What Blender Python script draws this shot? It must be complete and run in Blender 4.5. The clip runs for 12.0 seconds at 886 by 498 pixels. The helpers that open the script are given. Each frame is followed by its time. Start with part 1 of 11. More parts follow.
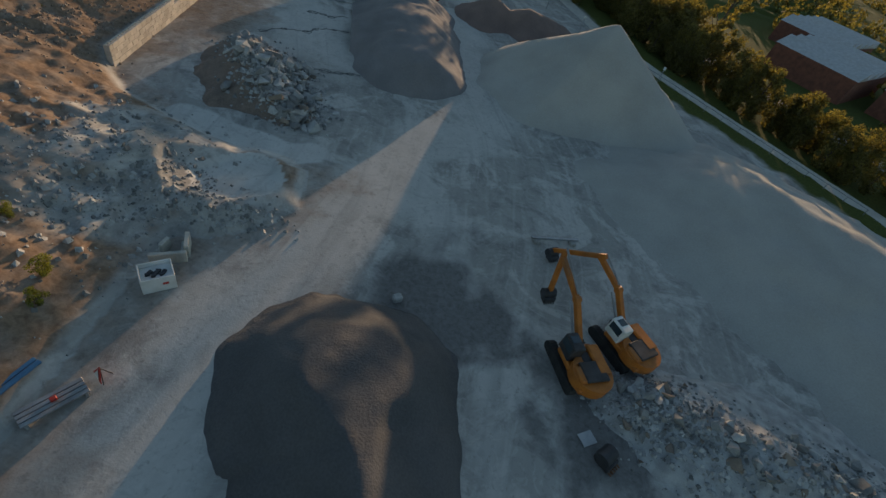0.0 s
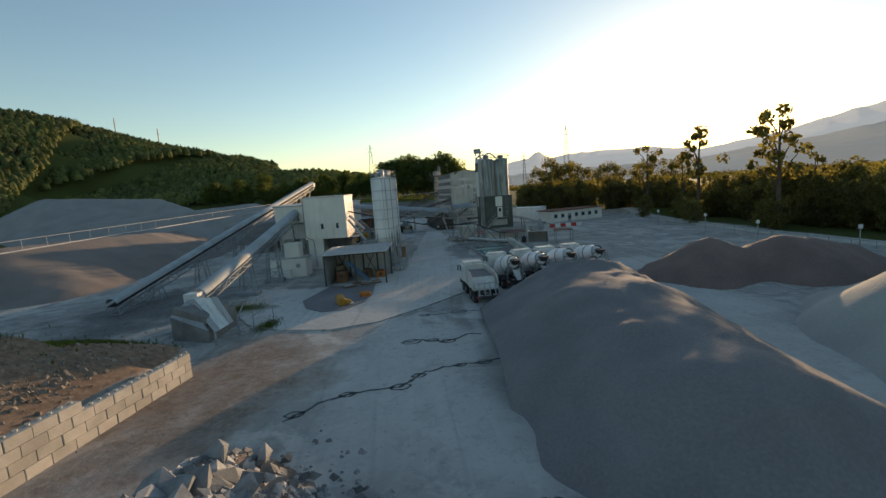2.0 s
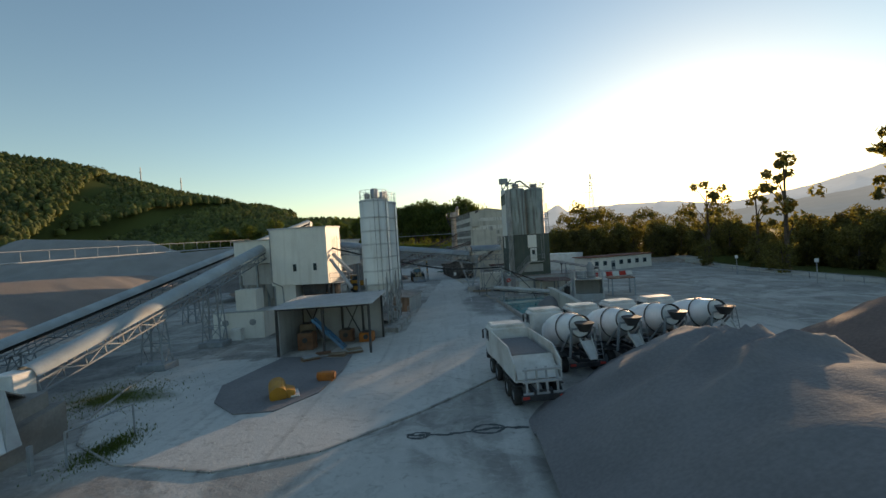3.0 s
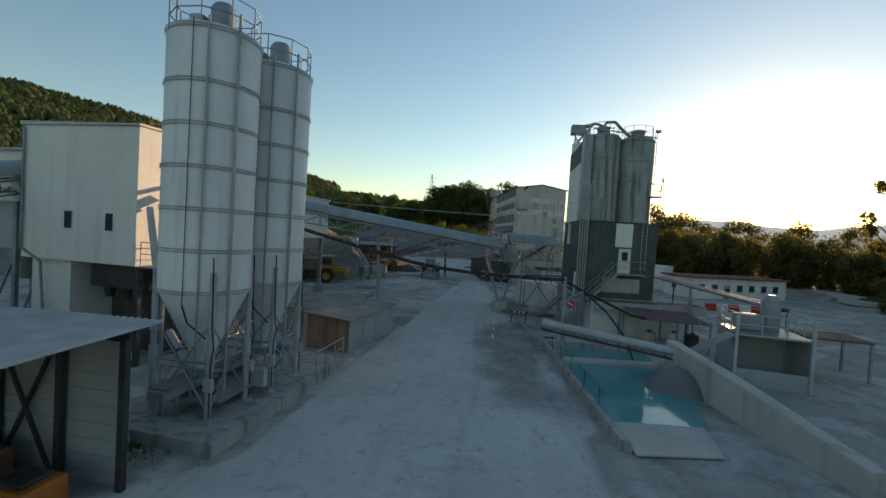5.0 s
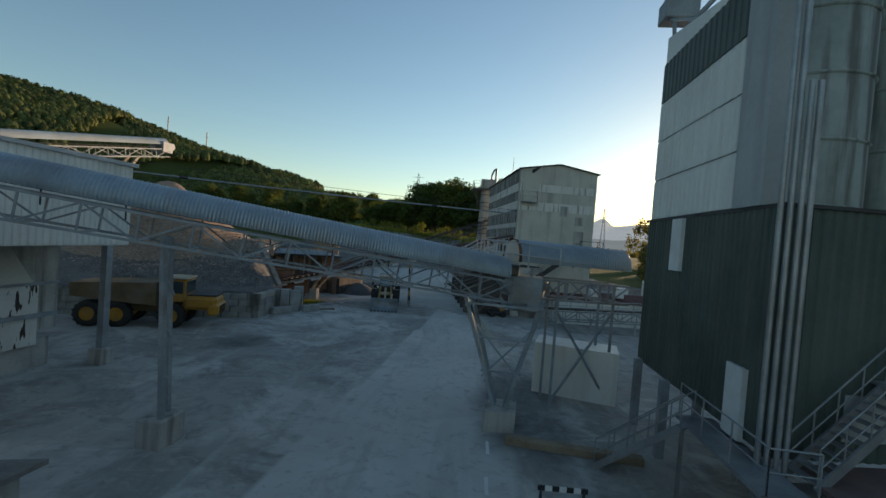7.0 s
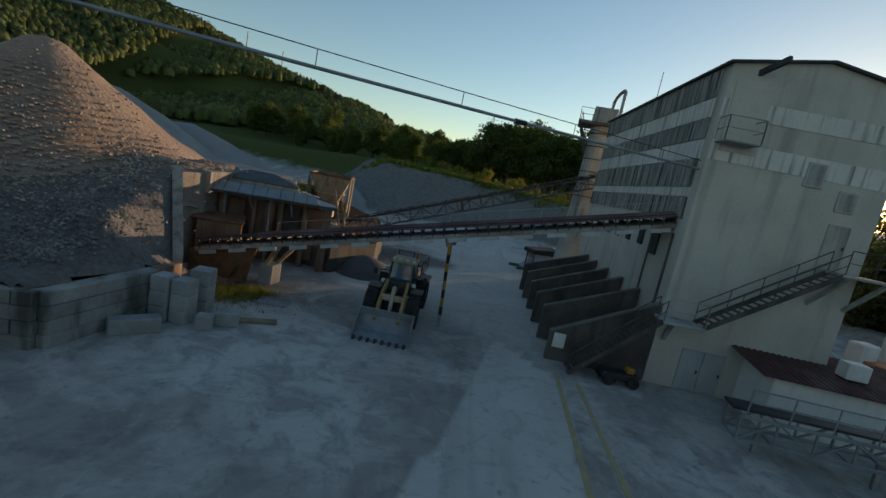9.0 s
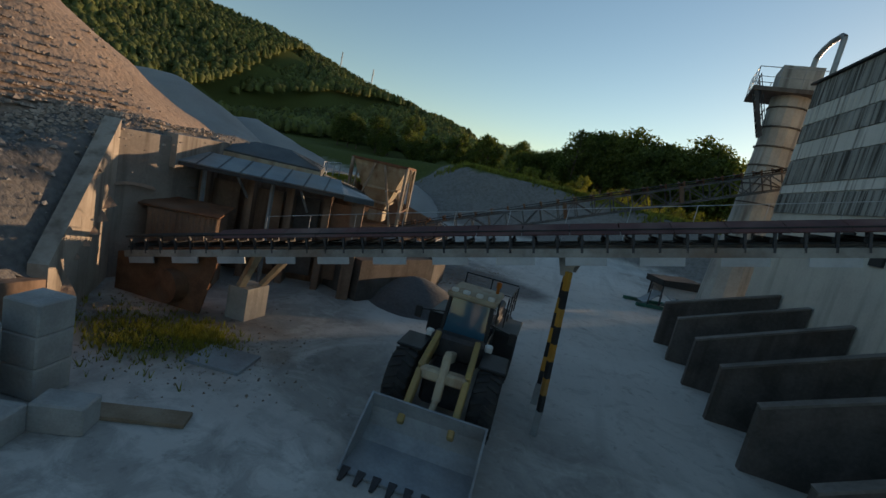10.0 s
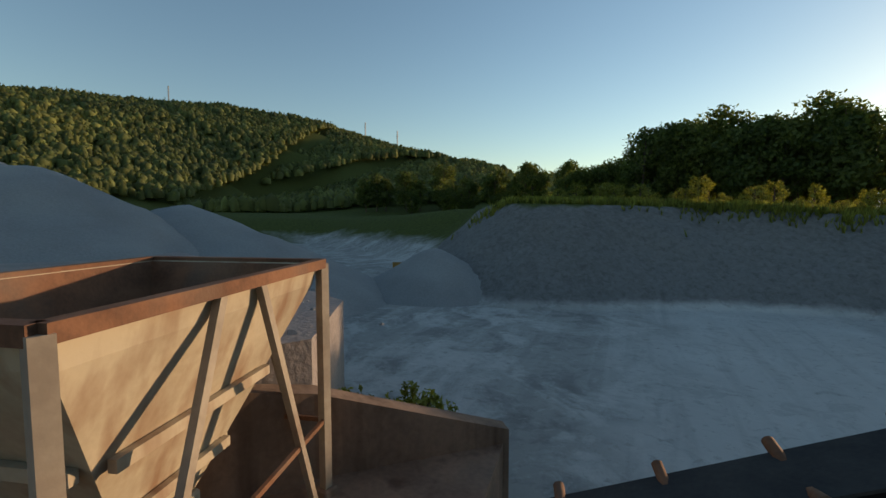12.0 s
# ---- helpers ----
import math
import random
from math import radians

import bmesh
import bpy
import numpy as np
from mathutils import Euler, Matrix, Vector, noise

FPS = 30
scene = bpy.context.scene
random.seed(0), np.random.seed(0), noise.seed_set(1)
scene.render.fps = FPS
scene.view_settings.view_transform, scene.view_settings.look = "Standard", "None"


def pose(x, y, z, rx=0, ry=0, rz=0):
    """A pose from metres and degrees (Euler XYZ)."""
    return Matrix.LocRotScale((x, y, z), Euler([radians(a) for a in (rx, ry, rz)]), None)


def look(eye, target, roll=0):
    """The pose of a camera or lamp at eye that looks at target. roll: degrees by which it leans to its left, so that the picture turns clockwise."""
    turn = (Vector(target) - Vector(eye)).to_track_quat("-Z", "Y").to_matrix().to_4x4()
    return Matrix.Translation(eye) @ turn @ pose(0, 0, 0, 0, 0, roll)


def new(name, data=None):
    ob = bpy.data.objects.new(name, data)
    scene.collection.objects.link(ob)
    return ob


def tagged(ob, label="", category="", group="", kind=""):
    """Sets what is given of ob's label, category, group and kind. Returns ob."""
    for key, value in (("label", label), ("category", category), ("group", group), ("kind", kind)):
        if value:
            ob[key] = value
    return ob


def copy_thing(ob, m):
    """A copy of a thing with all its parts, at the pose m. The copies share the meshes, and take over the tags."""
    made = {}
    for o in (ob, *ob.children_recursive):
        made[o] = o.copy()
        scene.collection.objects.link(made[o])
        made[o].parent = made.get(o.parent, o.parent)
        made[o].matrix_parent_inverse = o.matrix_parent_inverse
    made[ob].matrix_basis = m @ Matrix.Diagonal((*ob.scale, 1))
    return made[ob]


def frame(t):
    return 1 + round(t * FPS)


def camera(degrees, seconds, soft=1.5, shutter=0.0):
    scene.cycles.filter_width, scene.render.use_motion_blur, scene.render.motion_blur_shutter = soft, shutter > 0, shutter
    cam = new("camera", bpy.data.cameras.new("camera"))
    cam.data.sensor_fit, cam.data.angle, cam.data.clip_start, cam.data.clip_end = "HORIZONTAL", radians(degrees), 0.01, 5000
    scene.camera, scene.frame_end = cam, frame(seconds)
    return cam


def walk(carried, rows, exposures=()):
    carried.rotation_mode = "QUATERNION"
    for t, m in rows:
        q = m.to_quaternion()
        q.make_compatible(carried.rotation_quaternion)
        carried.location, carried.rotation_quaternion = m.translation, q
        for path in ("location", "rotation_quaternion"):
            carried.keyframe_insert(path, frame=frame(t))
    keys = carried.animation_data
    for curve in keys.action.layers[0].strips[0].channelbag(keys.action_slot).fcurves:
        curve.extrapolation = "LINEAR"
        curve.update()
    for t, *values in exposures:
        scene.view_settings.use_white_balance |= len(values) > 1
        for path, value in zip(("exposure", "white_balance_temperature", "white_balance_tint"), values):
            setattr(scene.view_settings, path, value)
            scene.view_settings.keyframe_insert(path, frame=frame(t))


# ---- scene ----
cam = camera(90.3, 12.0)
PATH = [
    (0, (1.239, -53.872, 26.839), (1.761, -52.52, 25.461), 20.2),
    (0.5, (0.999, -44.241, 21.584), (1.043, -42.612, 20.425), 5.4),
    (1, (0.221, -33.671, 16.465), (0.134, -31.815, 15.725), -0.6),
    (1.5, (-0.194, -22.57, 13.434), (-0.246, -20.626, 12.965), -4.0),
    (2, (-0.436, -11.935, 11.349), (-0.452, -9.953, 11.081), -4.1),
    (2.5, (-0.533, -1.951, 9.812), (-0.552, 0.04, 9.628), -3.5),
    (3, (-0.385, 7.578, 8.715), (-0.47, 9.576, 8.687), -3.5),
    (5, (1.205, 39.568, 7.281), (0.918, 41.546, 7.213), 3.6),
    (5.5, (1.155, 46.597, 6.997), (0.918, 48.582, 6.938), 3.7),
    (6, (1.081, 53.297, 6.928), (0.861, 55.284, 6.884), 3.8),
    (6.5, (0.77, 59.697, 7.137), (0.544, 61.684, 7.131), 4.0),
    (8.5, (-2.375, 84.138, 8.998), (-2.772, 86.074, 8.691), 8.4),
    (9, (-3.62, 89.805, 8.075), (-4.097, 91.721, 7.757), 11.5),
    (9.5, (-5.265, 95.417, 7.064), (-5.899, 97.289, 6.76), 13.3),
    (10, (-7.323, 100.978, 6.233), (-8.136, 102.778, 5.917), 12.7),
    (10.5, (-9.663, 106.258, 5.753), (-10.604, 108.002, 5.486), 6.0),
    (11, (-12.898, 112.115, 5.871), (-13.837, 113.88, 5.818), -4.9),
    (11.5, (-15.568, 117.941, 6.56), (-16.487, 119.717, 6.534), -7.4),
    (12, (-17.537, 123.556, 7.049), (-18.599, 125.245, 6.91), 0.0),
]
walk(cam, [(t, look(eye, target, roll)) for t, eye, target, roll in PATH],
     [(0.0, 0.62, 6450, 9), (2.5, 0.9, 6500, 9), (5.0, 0.86, 6450, 9), (6.0, 0.92, 6500, 10), (6.5, 0.68, 6000, 6), (8.4, 0.82, 6450, 10), (9.0, 0.56, 6200, 8), (9.5, 0.6, 6150, 8.5), (10.5, 0.64, 6300, 9), (11.2, 0.68, 6250, 9), (11.5, 0.7, 6250, 9), (12.0, 0.74, 6250, 9)])

# ---- light: low evening sun ahead and to the right, clear sky ----
SUN_AZ, SUN_EL = 28.5, 5.3
world = bpy.data.worlds.new("sky")
scene.world = world
world.use_nodes = True
wn = world.node_tree.nodes
sky = wn.new("ShaderNodeTexSky")
sky.sky_type, sky.sun_disc = "NISHITA", False
sky.sun_elevation, sky.sun_rotation = radians(SUN_EL), radians(SUN_AZ)
sky.air_density, sky.dust_density, sky.ozone_density = 1.0, 0.28, 1.5
world.node_tree.links.new(sky.outputs[0], wn["Background"].inputs[0])
wn["Background"].inputs[1].default_value = 0.138
sun = new("sun", bpy.data.lights.new("sun", "SUN"))
sun.data.energy, sun.data.angle, sun.data.color = 3.0, radians(0.6), (1.0, 0.66, 0.38)
_a, _e = radians(SUN_AZ), radians(SUN_EL)
SUN_DIR = Vector((math.sin(_a) * math.cos(_e), math.cos(_a) * math.cos(_e), math.sin(_e)))
sun.matrix_basis = look((0, 0, 200), Vector((0, 0, 200)) - SUN_DIR)


# ---- materials ----
def mat(name, c1, c2=None, rough=0.8, metal=0.0, scale=1.0, fine=12.0, bump=0.15, spread=0.35, stain=None, stain_amount=0.5, streak=False, vary=0.0, spec=0.3, thin=0.0, edge=(0.5, 0.72)):
    """Two colours mixed by noise at two scales, an optional stain colour (streaky downwards on walls), and fine relief."""
    m = bpy.data.materials.new(name)
    m.use_nodes = True
    nt = m.node_tree
    n, l = nt.nodes, nt.links
    b = n["Principled BSDF"]
    b.inputs["Roughness"].default_value = rough
    b.inputs["Metallic"].default_value = metal
    b.inputs["Specular IOR Level"].default_value = spec
    geo = n.new("ShaderNodeNewGeometry")
    big = n.new("ShaderNodeTexNoise")
    big.inputs["Scale"].default_value, big.inputs["Detail"].default_value = scale, 5
    l.new(geo.outputs["Position"], big.inputs["Vector"])
    sm = n.new("ShaderNodeTexNoise")
    sm.inputs["Scale"].default_value, sm.inputs["Detail"].default_value = fine, 4
    l.new(geo.outputs["Position"], sm.inputs["Vector"])
    c2 = c2 or tuple(v * 0.72 for v in c1)
    add = n.new("ShaderNodeMath")
    add.operation = "MULTIPLY_ADD"
    l.new(sm.outputs[0], add.inputs[0])
    add.inputs[1].default_value = spread
    l.new(big.outputs[0], add.inputs[2])
    ramp = n.new("ShaderNodeMapRange")
    ramp.inputs[1].default_value, ramp.inputs[2].default_value = 0.38 + spread * 0.38, 0.62 + spread * 0.62
    l.new(add.outputs[0], ramp.inputs[0])
    mix = n.new("ShaderNodeMix")
    mix.data_type = "RGBA"
    mix.inputs[6].default_value, mix.inputs[7].default_value = (*c1, 1), (*c2, 1)
    l.new(ramp.outputs[0], mix.inputs[0])
    out = mix.outputs[2]
    if stain:
        st = n.new("ShaderNodeTexNoise")
        st.inputs["Scale"].default_value, st.inputs["Detail"].default_value = 1.0, 6
        mp = n.new("ShaderNodeMapping")
        mp.inputs[3].default_value = (streak if isinstance(streak, tuple) else (2.2, 2.2, 0.16)) if streak else (0.5, 0.5, 0.5)
        l.new(geo.outputs["Position"], mp.inputs[0])
        l.new(mp.outputs[0], st.inputs["Vector"])
        mr = n.new("ShaderNodeMapRange")
        mr.inputs[1].default_value, mr.inputs[2].default_value, mr.inputs[4].default_value = edge[0], edge[1], stain_amount
        l.new(st.outputs[0], mr.inputs[0])
        mx = n.new("ShaderNodeMix")
        mx.data_type = "RGBA"
        l.new(mr.outputs[0], mx.inputs[0])
        l.new(out, mx.inputs[6])
        mx.inputs[7].default_value = (*stain, 1)
        out = mx.outputs[2]
    if vary:
        oi = n.new("ShaderNodeObjectInfo")
        isl = n.new("ShaderNodeNewGeometry")
        s = n.new("ShaderNodeMath")
        l.new(oi.outputs["Random"], s.inputs[0])
        l.new(isl.outputs["Random Per Island"], s.inputs[1])
        fr = n.new("ShaderNodeMath")
        fr.operation = "FRACT"
        l.new(s.outputs[0], fr.inputs[0])
        vr = n.new("ShaderNodeMapRange")
        vr.inputs[3].default_value, vr.inputs[4].default_value = 1 - vary, 1 + vary
        l.new(fr.outputs[0], vr.inputs[0])
        hsv = n.new("ShaderNodeHueSaturation")
        l.new(vr.outputs[0], hsv.inputs["Value"])
        l.new(out, hsv.inputs["Color"])
        out = hsv.outputs[0]
    l.new(out, b.inputs["Base Color"])
    if bump:
        bp = n.new("ShaderNodeBump")
        bp.inputs["Strength"].default_value, bp.inputs["Distance"].default_value = bump, 0.6 / fine
        l.new(sm.outputs[0], bp.inputs["Height"])
        l.new(bp.outputs[0], b.inputs["Normal"])
    if thin:
        # leaves let light through from behind
        tr = n.new("ShaderNodeBsdfTranslucent")
        warm = n.new("ShaderNodeMix")
        warm.data_type, warm.blend_type = "RGBA", "MULTIPLY"
        warm.inputs[0].default_value, warm.inputs[7].default_value = 1.0, (2.2, 2.0, 0.9, 1)
        l.new(out, warm.inputs[6])
        l.new(warm.outputs[2], tr.inputs[0])
        ms = n.new("ShaderNodeMixShader")
        ms.inputs[0].default_value = thin
        l.new(b.outputs[0], ms.inputs[1])
        l.new(tr.outputs[0], ms.inputs[2])
        l.new(ms.outputs[0], n["Material Output"].inputs[0])
    return m


CONCRETE = mat("concrete", (0.42, 0.41, 0.38), (0.30, 0.29, 0.27), 0.9, scale=0.6, fine=9, stain=(0.10, 0.09, 0.08), stain_amount=0.75, streak=True)
CONCRETE_LIGHT = mat("concrete_light", (0.52, 0.50, 0.44), (0.43, 0.41, 0.365), 0.9, scale=0.5, fine=8, stain=(0.16, 0.145, 0.12), stain_amount=0.42, streak=(1.3, 1.3, 0.12), edge=(0.54, 0.74))
CONCRETE_DARK = mat("concrete_dark", (0.13, 0.115, 0.105), (0.065, 0.058, 0.052), 0.9, scale=0.7, fine=9, stain=(0.05, 0.04, 0.035), stain_amount=0.7, streak=True)
CONCRETE_BROWN = mat("concrete_brown", (0.27, 0.185, 0.13), (0.16, 0.11, 0.08), 0.9, scale=0.7, fine=9, stain=(0.08, 0.05, 0.035), stain_amount=0.8, streak=True)
BLOCK = mat("block_concrete", (0.50, 0.46, 0.40), (0.40, 0.37, 0.32), 0.95, scale=1.2, fine=16, vary=0.16, bump=0.3)
BLOCK_GREY = mat("block_grey", (0.42, 0.42, 0.405), (0.30, 0.30, 0.29), 0.95, scale=1.2, fine=16, vary=0.12, bump=0.35, stain=(0.18, 0.17, 0.15), stain_amount=0.6)
BLOCK_WORN = mat("worn_block", (0.33, 0.325, 0.305), (0.22, 0.215, 0.20), 0.95, scale=1.0, fine=14, vary=0.16, bump=0.3, stain=(0.07, 0.065, 0.05), stain_amount=0.85, streak=(1.3, 1.3, 0.35), edge=(0.5, 0.66))
SHEET_ROOF = mat("weathered_sheet_roof", (0.26, 0.25, 0.235), (0.17, 0.16, 0.15), 0.7, metal=0.1, scale=0.8, fine=8, bump=0.05, stain=(0.14, 0.11, 0.09), stain_amount=0.7)
LEG_GREY = mat("silo_leg_grey", (0.44, 0.46, 0.47), (0.32, 0.33, 0.34), 0.55, scale=1.2, fine=10, bump=0.04, stain=(0.18, 0.15, 0.13), stain_amount=0.7, streak=True)
WHITE_PANEL = mat("white_panel", (0.72, 0.71, 0.66), (0.62, 0.61, 0.57), 0.55, scale=0.3, fine=5, bump=0.03, stain=(0.42, 0.39, 0.34), stain_amount=0.35, streak=True)
SILO_WHITE = mat("silo_white", (0.70, 0.71, 0.70), (0.60, 0.61, 0.60), 0.45, scale=0.4, fine=4, bump=0.03, stain=(0.36, 0.33, 0.29), stain_amount=0.45, streak=True)
SILO_GREY = mat("silo_grey", (0.33, 0.355, 0.335), (0.23, 0.255, 0.24), 0.6, scale=0.5, fine=5, bump=0.05, stain=(0.085, 0.07, 0.06), stain_amount=0.75, streak=(2.6, 2.6, 0.22), edge=(0.5, 0.66))
GALV = mat("galvanised_steel", (0.36, 0.37, 0.38), (0.26, 0.27, 0.28), 0.45, metal=0.55, scale=1.5, fine=14, bump=0.05, stain=(0.22, 0.18, 0.15), stain_amount=0.4)
COVER = mat("dusty_pale_blue_sheet", (0.40, 0.45, 0.47), (0.31, 0.35, 0.37), 0.62, scale=0.7, fine=8, bump=0.04, stain=(0.36, 0.31, 0.25), stain_amount=0.5)
GALV_LIGHT = mat("galvanised_light", (0.46, 0.47, 0.48), (0.36, 0.37, 0.38), 0.6, metal=0.15, scale=1.2, fine=10, bump=0.04, stain=(0.34, 0.31, 0.28), stain_amount=0.4)
STEEL_DARK = mat("dark_steel", (0.07, 0.07, 0.075), (0.04, 0.04, 0.042), 0.6, metal=0.3, scale=1.5, fine=14, bump=0.1, stain=(0.12, 0.08, 0.05), stain_amount=0.4)
STEEL_PAINT = mat("grey_painted_steel", (0.30, 0.33, 0.35), (0.22, 0.24, 0.26), 0.55, metal=0.1, scale=1.5, fine=12, bump=0.05, stain=(0.16, 0.12, 0.09), stain_amount=0.5)
GREEN_CLAD = mat("green_cladding", (0.085, 0.105, 0.09), (0.06, 0.075, 0.065), 0.55, scale=0.5, fine=6, bump=0.04, stain=(0.16, 0.15, 0.13), stain_amount=0.35, streak=True)
GREY_CLAD = mat("grey_cladding", (0.40, 0.41, 0.41), (0.32, 0.33, 0.33), 0.55, scale=0.5, fine=6, bump=0.04, stain=(0.22, 0.20, 0.18), stain_amount=0.4, streak=True)
RUST = mat("rusty_steel", (0.22, 0.11, 0.06), (0.12, 0.06, 0.035), 0.85, metal=0.2, scale=2, fine=18, bump=0.2, stain=(0.30, 0.24, 0.18), stain_amount=0.5)
RUST_RED = mat("red_oxide_steel", (0.12, 0.055, 0.05), (0.07, 0.035, 0.035), 0.75, scale=1.5, fine=16, bump=0.12, stain=(0.30, 0.26, 0.22), stain_amount=0.35)
CREAM_STEEL = mat("cream_painted_steel", (0.46, 0.40, 0.29), (0.36, 0.30, 0.21), 0.7, scale=0.9, fine=10, bump=0.06, stain=(0.20, 0.10, 0.05), stain_amount=0.75, streak=True)
RUBBER = mat("rubber", (0.025, 0.025, 0.026), (0.045, 0.043, 0.04), 0.85, scale=2, fine=20, bump=0.15)
BLACK = mat("black_plastic", (0.02, 0.02, 0.022), (0.03, 0.03, 0.03), 0.5, scale=2, fine=12, bump=0.03)
YELLOW = mat("machine_yellow", (0.46, 0.24, 0.03), (0.34, 0.17, 0.03), 0.5, scale=1.5, fine=12, bump=0.05, stain=(0.20, 0.15, 0.09), stain_amount=0.6)
ORANGE = mat("machine_orange", (0.48, 0.16, 0.025), (0.36, 0.115, 0.02), 0.5, scale=1.5, fine=12, bump=0.05, stain=(0.18, 0.11, 0.06), stain_amount=0.5)
RED = mat("red_plastic", (0.48, 0.05, 0.04), (0.36, 0.04, 0.03), 0.5, scale=1.5, fine=10, bump=0.03)
WHITE = mat("white_paint", (0.72, 0.72, 0.70), (0.60, 0.60, 0.57), 0.5, scale=1.2, fine=9, bump=0.03, stain=(0.40, 0.36, 0.30), stain_amount=0.4)
TRUCK_WHITE = mat("mixer_white", (0.62, 0.62, 0.60), (0.50, 0.49, 0.46), 0.4, scale=1.0, fine=8, bump=0.03, stain=(0.32, 0.29, 0.25), stain_amount=0.6)
DRUM_WHITE = mat("drum_white", (0.78, 0.79, 0.80), (0.68, 0.69, 0.70), 0.45, scale=1.2, fine=9, bump=0.02, stain=(0.45, 0.43, 0.40), stain_amount=0.3)
WOOD = mat("weathered_wood", (0.30, 0.24, 0.17), (0.20, 0.15, 0.10), 0.85, scale=1.5, fine=18, bump=0.2)
TILE_ROOF = mat("tile_roof", (0.22, 0.09, 0.06), (0.14, 0.06, 0.045), 0.9, scale=1, fine=8, bump=0.2)
BLUE = mat("blue_paint", (0.08, 0.20, 0.34), (0.06, 0.15, 0.26), 0.5, scale=1.5, fine=10, bump=0.04, stain=(0.2, 0.17, 0.13), stain_amount=0.4)
LEAF = mat("leaves", (0.10, 0.125, 0.035), (0.055, 0.08, 0.022), 0.75, scale=0.12, fine=2.5, bump=0, vary=0.4, thin=0.4)
# Brownish haze and glare on the sunny side are put into this leaf colour.
LEAF_HAZE = mat("belt_leaves", (0.15, 0.135, 0.05), (0.09, 0.085, 0.035), 0.75, scale=0.12, fine=2.5, bump=0, vary=0.4, thin=0.5)
LEAF_LIGHT = mat("young_leaves", (0.19, 0.20, 0.04), (0.12, 0.14, 0.03), 0.75, scale=0.2, fine=3, bump=0, vary=0.35, thin=0.35)
LEAF_HILL = mat("hill_leaves", (0.145, 0.155, 0.04), (0.07, 0.09, 0.028), 0.85, scale=0.012, fine=0.25, bump=0, vary=0.4, thin=0.2)
BARK = mat("bark", (0.13, 0.10, 0.075), (0.08, 0.06, 0.045), 0.95, scale=2, fine=14, bump=0.4)
ROCK = mat("broken_rock", (0.36, 0.36, 0.35), (0.22, 0.22, 0.215), 0.9, scale=1.0, fine=12, vary=0.5, bump=0.3)
ROCK_BROWN = mat("brown_rock", (0.30, 0.24, 0.19), (0.19, 0.155, 0.125), 0.9, scale=1.0, fine=12, vary=0.3, bump=0.3)
RUBBLE_EARTH = mat("rubble_earth", (0.25, 0.19, 0.15), (0.15, 0.12, 0.10), 0.95, scale=0.8, fine=6, spread=0.9, bump=0.8)
# Dark gravel, with the shade over the fill put into its colour too.
GRAVEL_BED = mat("fill_gravel", (0.19, 0.175, 0.16), (0.115, 0.105, 0.098), 0.95, scale=0.5, fine=5, spread=0.9, bump=0.8)
GRAVEL_BLACK = mat("blackish_gravel", (0.115, 0.113, 0.115), (0.08, 0.079, 0.08), 0.95, scale=0.25, fine=7, spread=0.8, bump=0.5)
GRAVEL_GREY = mat("grey_gravel", (0.30, 0.295, 0.285), (0.235, 0.23, 0.225), 0.95, scale=0.25, fine=7, spread=0.8, bump=0.5)
GRAVEL_DARK = mat("dark_gravel", (0.225, 0.215, 0.215), (0.165, 0.158, 0.16), 0.95, scale=0.25, fine=7, spread=0.8, bump=0.3)
GRAVEL_PALE = mat("pale_gravel", (0.40, 0.39, 0.36), (0.33, 0.32, 0.295), 0.95, scale=0.2, fine=6, spread=0.7, bump=0.4)
GRAVEL_BROWN = mat("brown_gravel", (0.37, 0.27, 0.20), (0.25, 0.185, 0.14), 0.95, scale=0.3, fine=4, spread=0.9, bump=0.7)
GRAVEL_RED = mat("reddish_gravel", (0.235, 0.165, 0.14), (0.165, 0.12, 0.105), 0.95, scale=0.25, fine=6, spread=0.8, bump=0.5)
# The pink of grazing sunlight is mixed into this grey gravel colour.
GRAVEL_SUN_TINT = mat("rosy_gravel", (0.34, 0.295, 0.265), (0.25, 0.215, 0.195), 0.95, scale=0.5, fine=7, spread=0.8, bump=0.4)
GRAVEL_SAND = mat("sandy_gravel", (0.25, 0.215, 0.19), (0.19, 0.165, 0.15), 0.95, scale=0.22, fine=6, spread=0.8, bump=0.5)
PALE_DUST = mat("dried_slurry", (0.55, 0.52, 0.46), (0.46, 0.43, 0.38), 0.9, scale=0.6, fine=6, bump=0.1)
WATER = mat("turquoise_water", (0.10, 0.30, 0.31), (0.12, 0.34, 0.34), 0.08, scale=0.4, fine=3, bump=0.02, spec=0.5)
GLASS = mat("dark_glass", (0.03, 0.045, 0.055), (0.04, 0.055, 0.065), 0.06, scale=1, fine=5, bump=0, spec=0.6)
GLASS_BLUE = mat("tinted_glass", (0.05, 0.12, 0.17), (0.04, 0.10, 0.15), 0.05, scale=1, fine=5, bump=0, spec=0.6)
TARP = mat("tarred_roofing", (0.20, 0.13, 0.11), (0.14, 0.10, 0.09), 0.85, scale=1, fine=10, bump=0.1)
YELLOW_LINE = mat("yellow_line_paint", (0.44, 0.36, 0.17), (0.36, 0.31, 0.20), 0.8, scale=2, fine=10, bump=0)


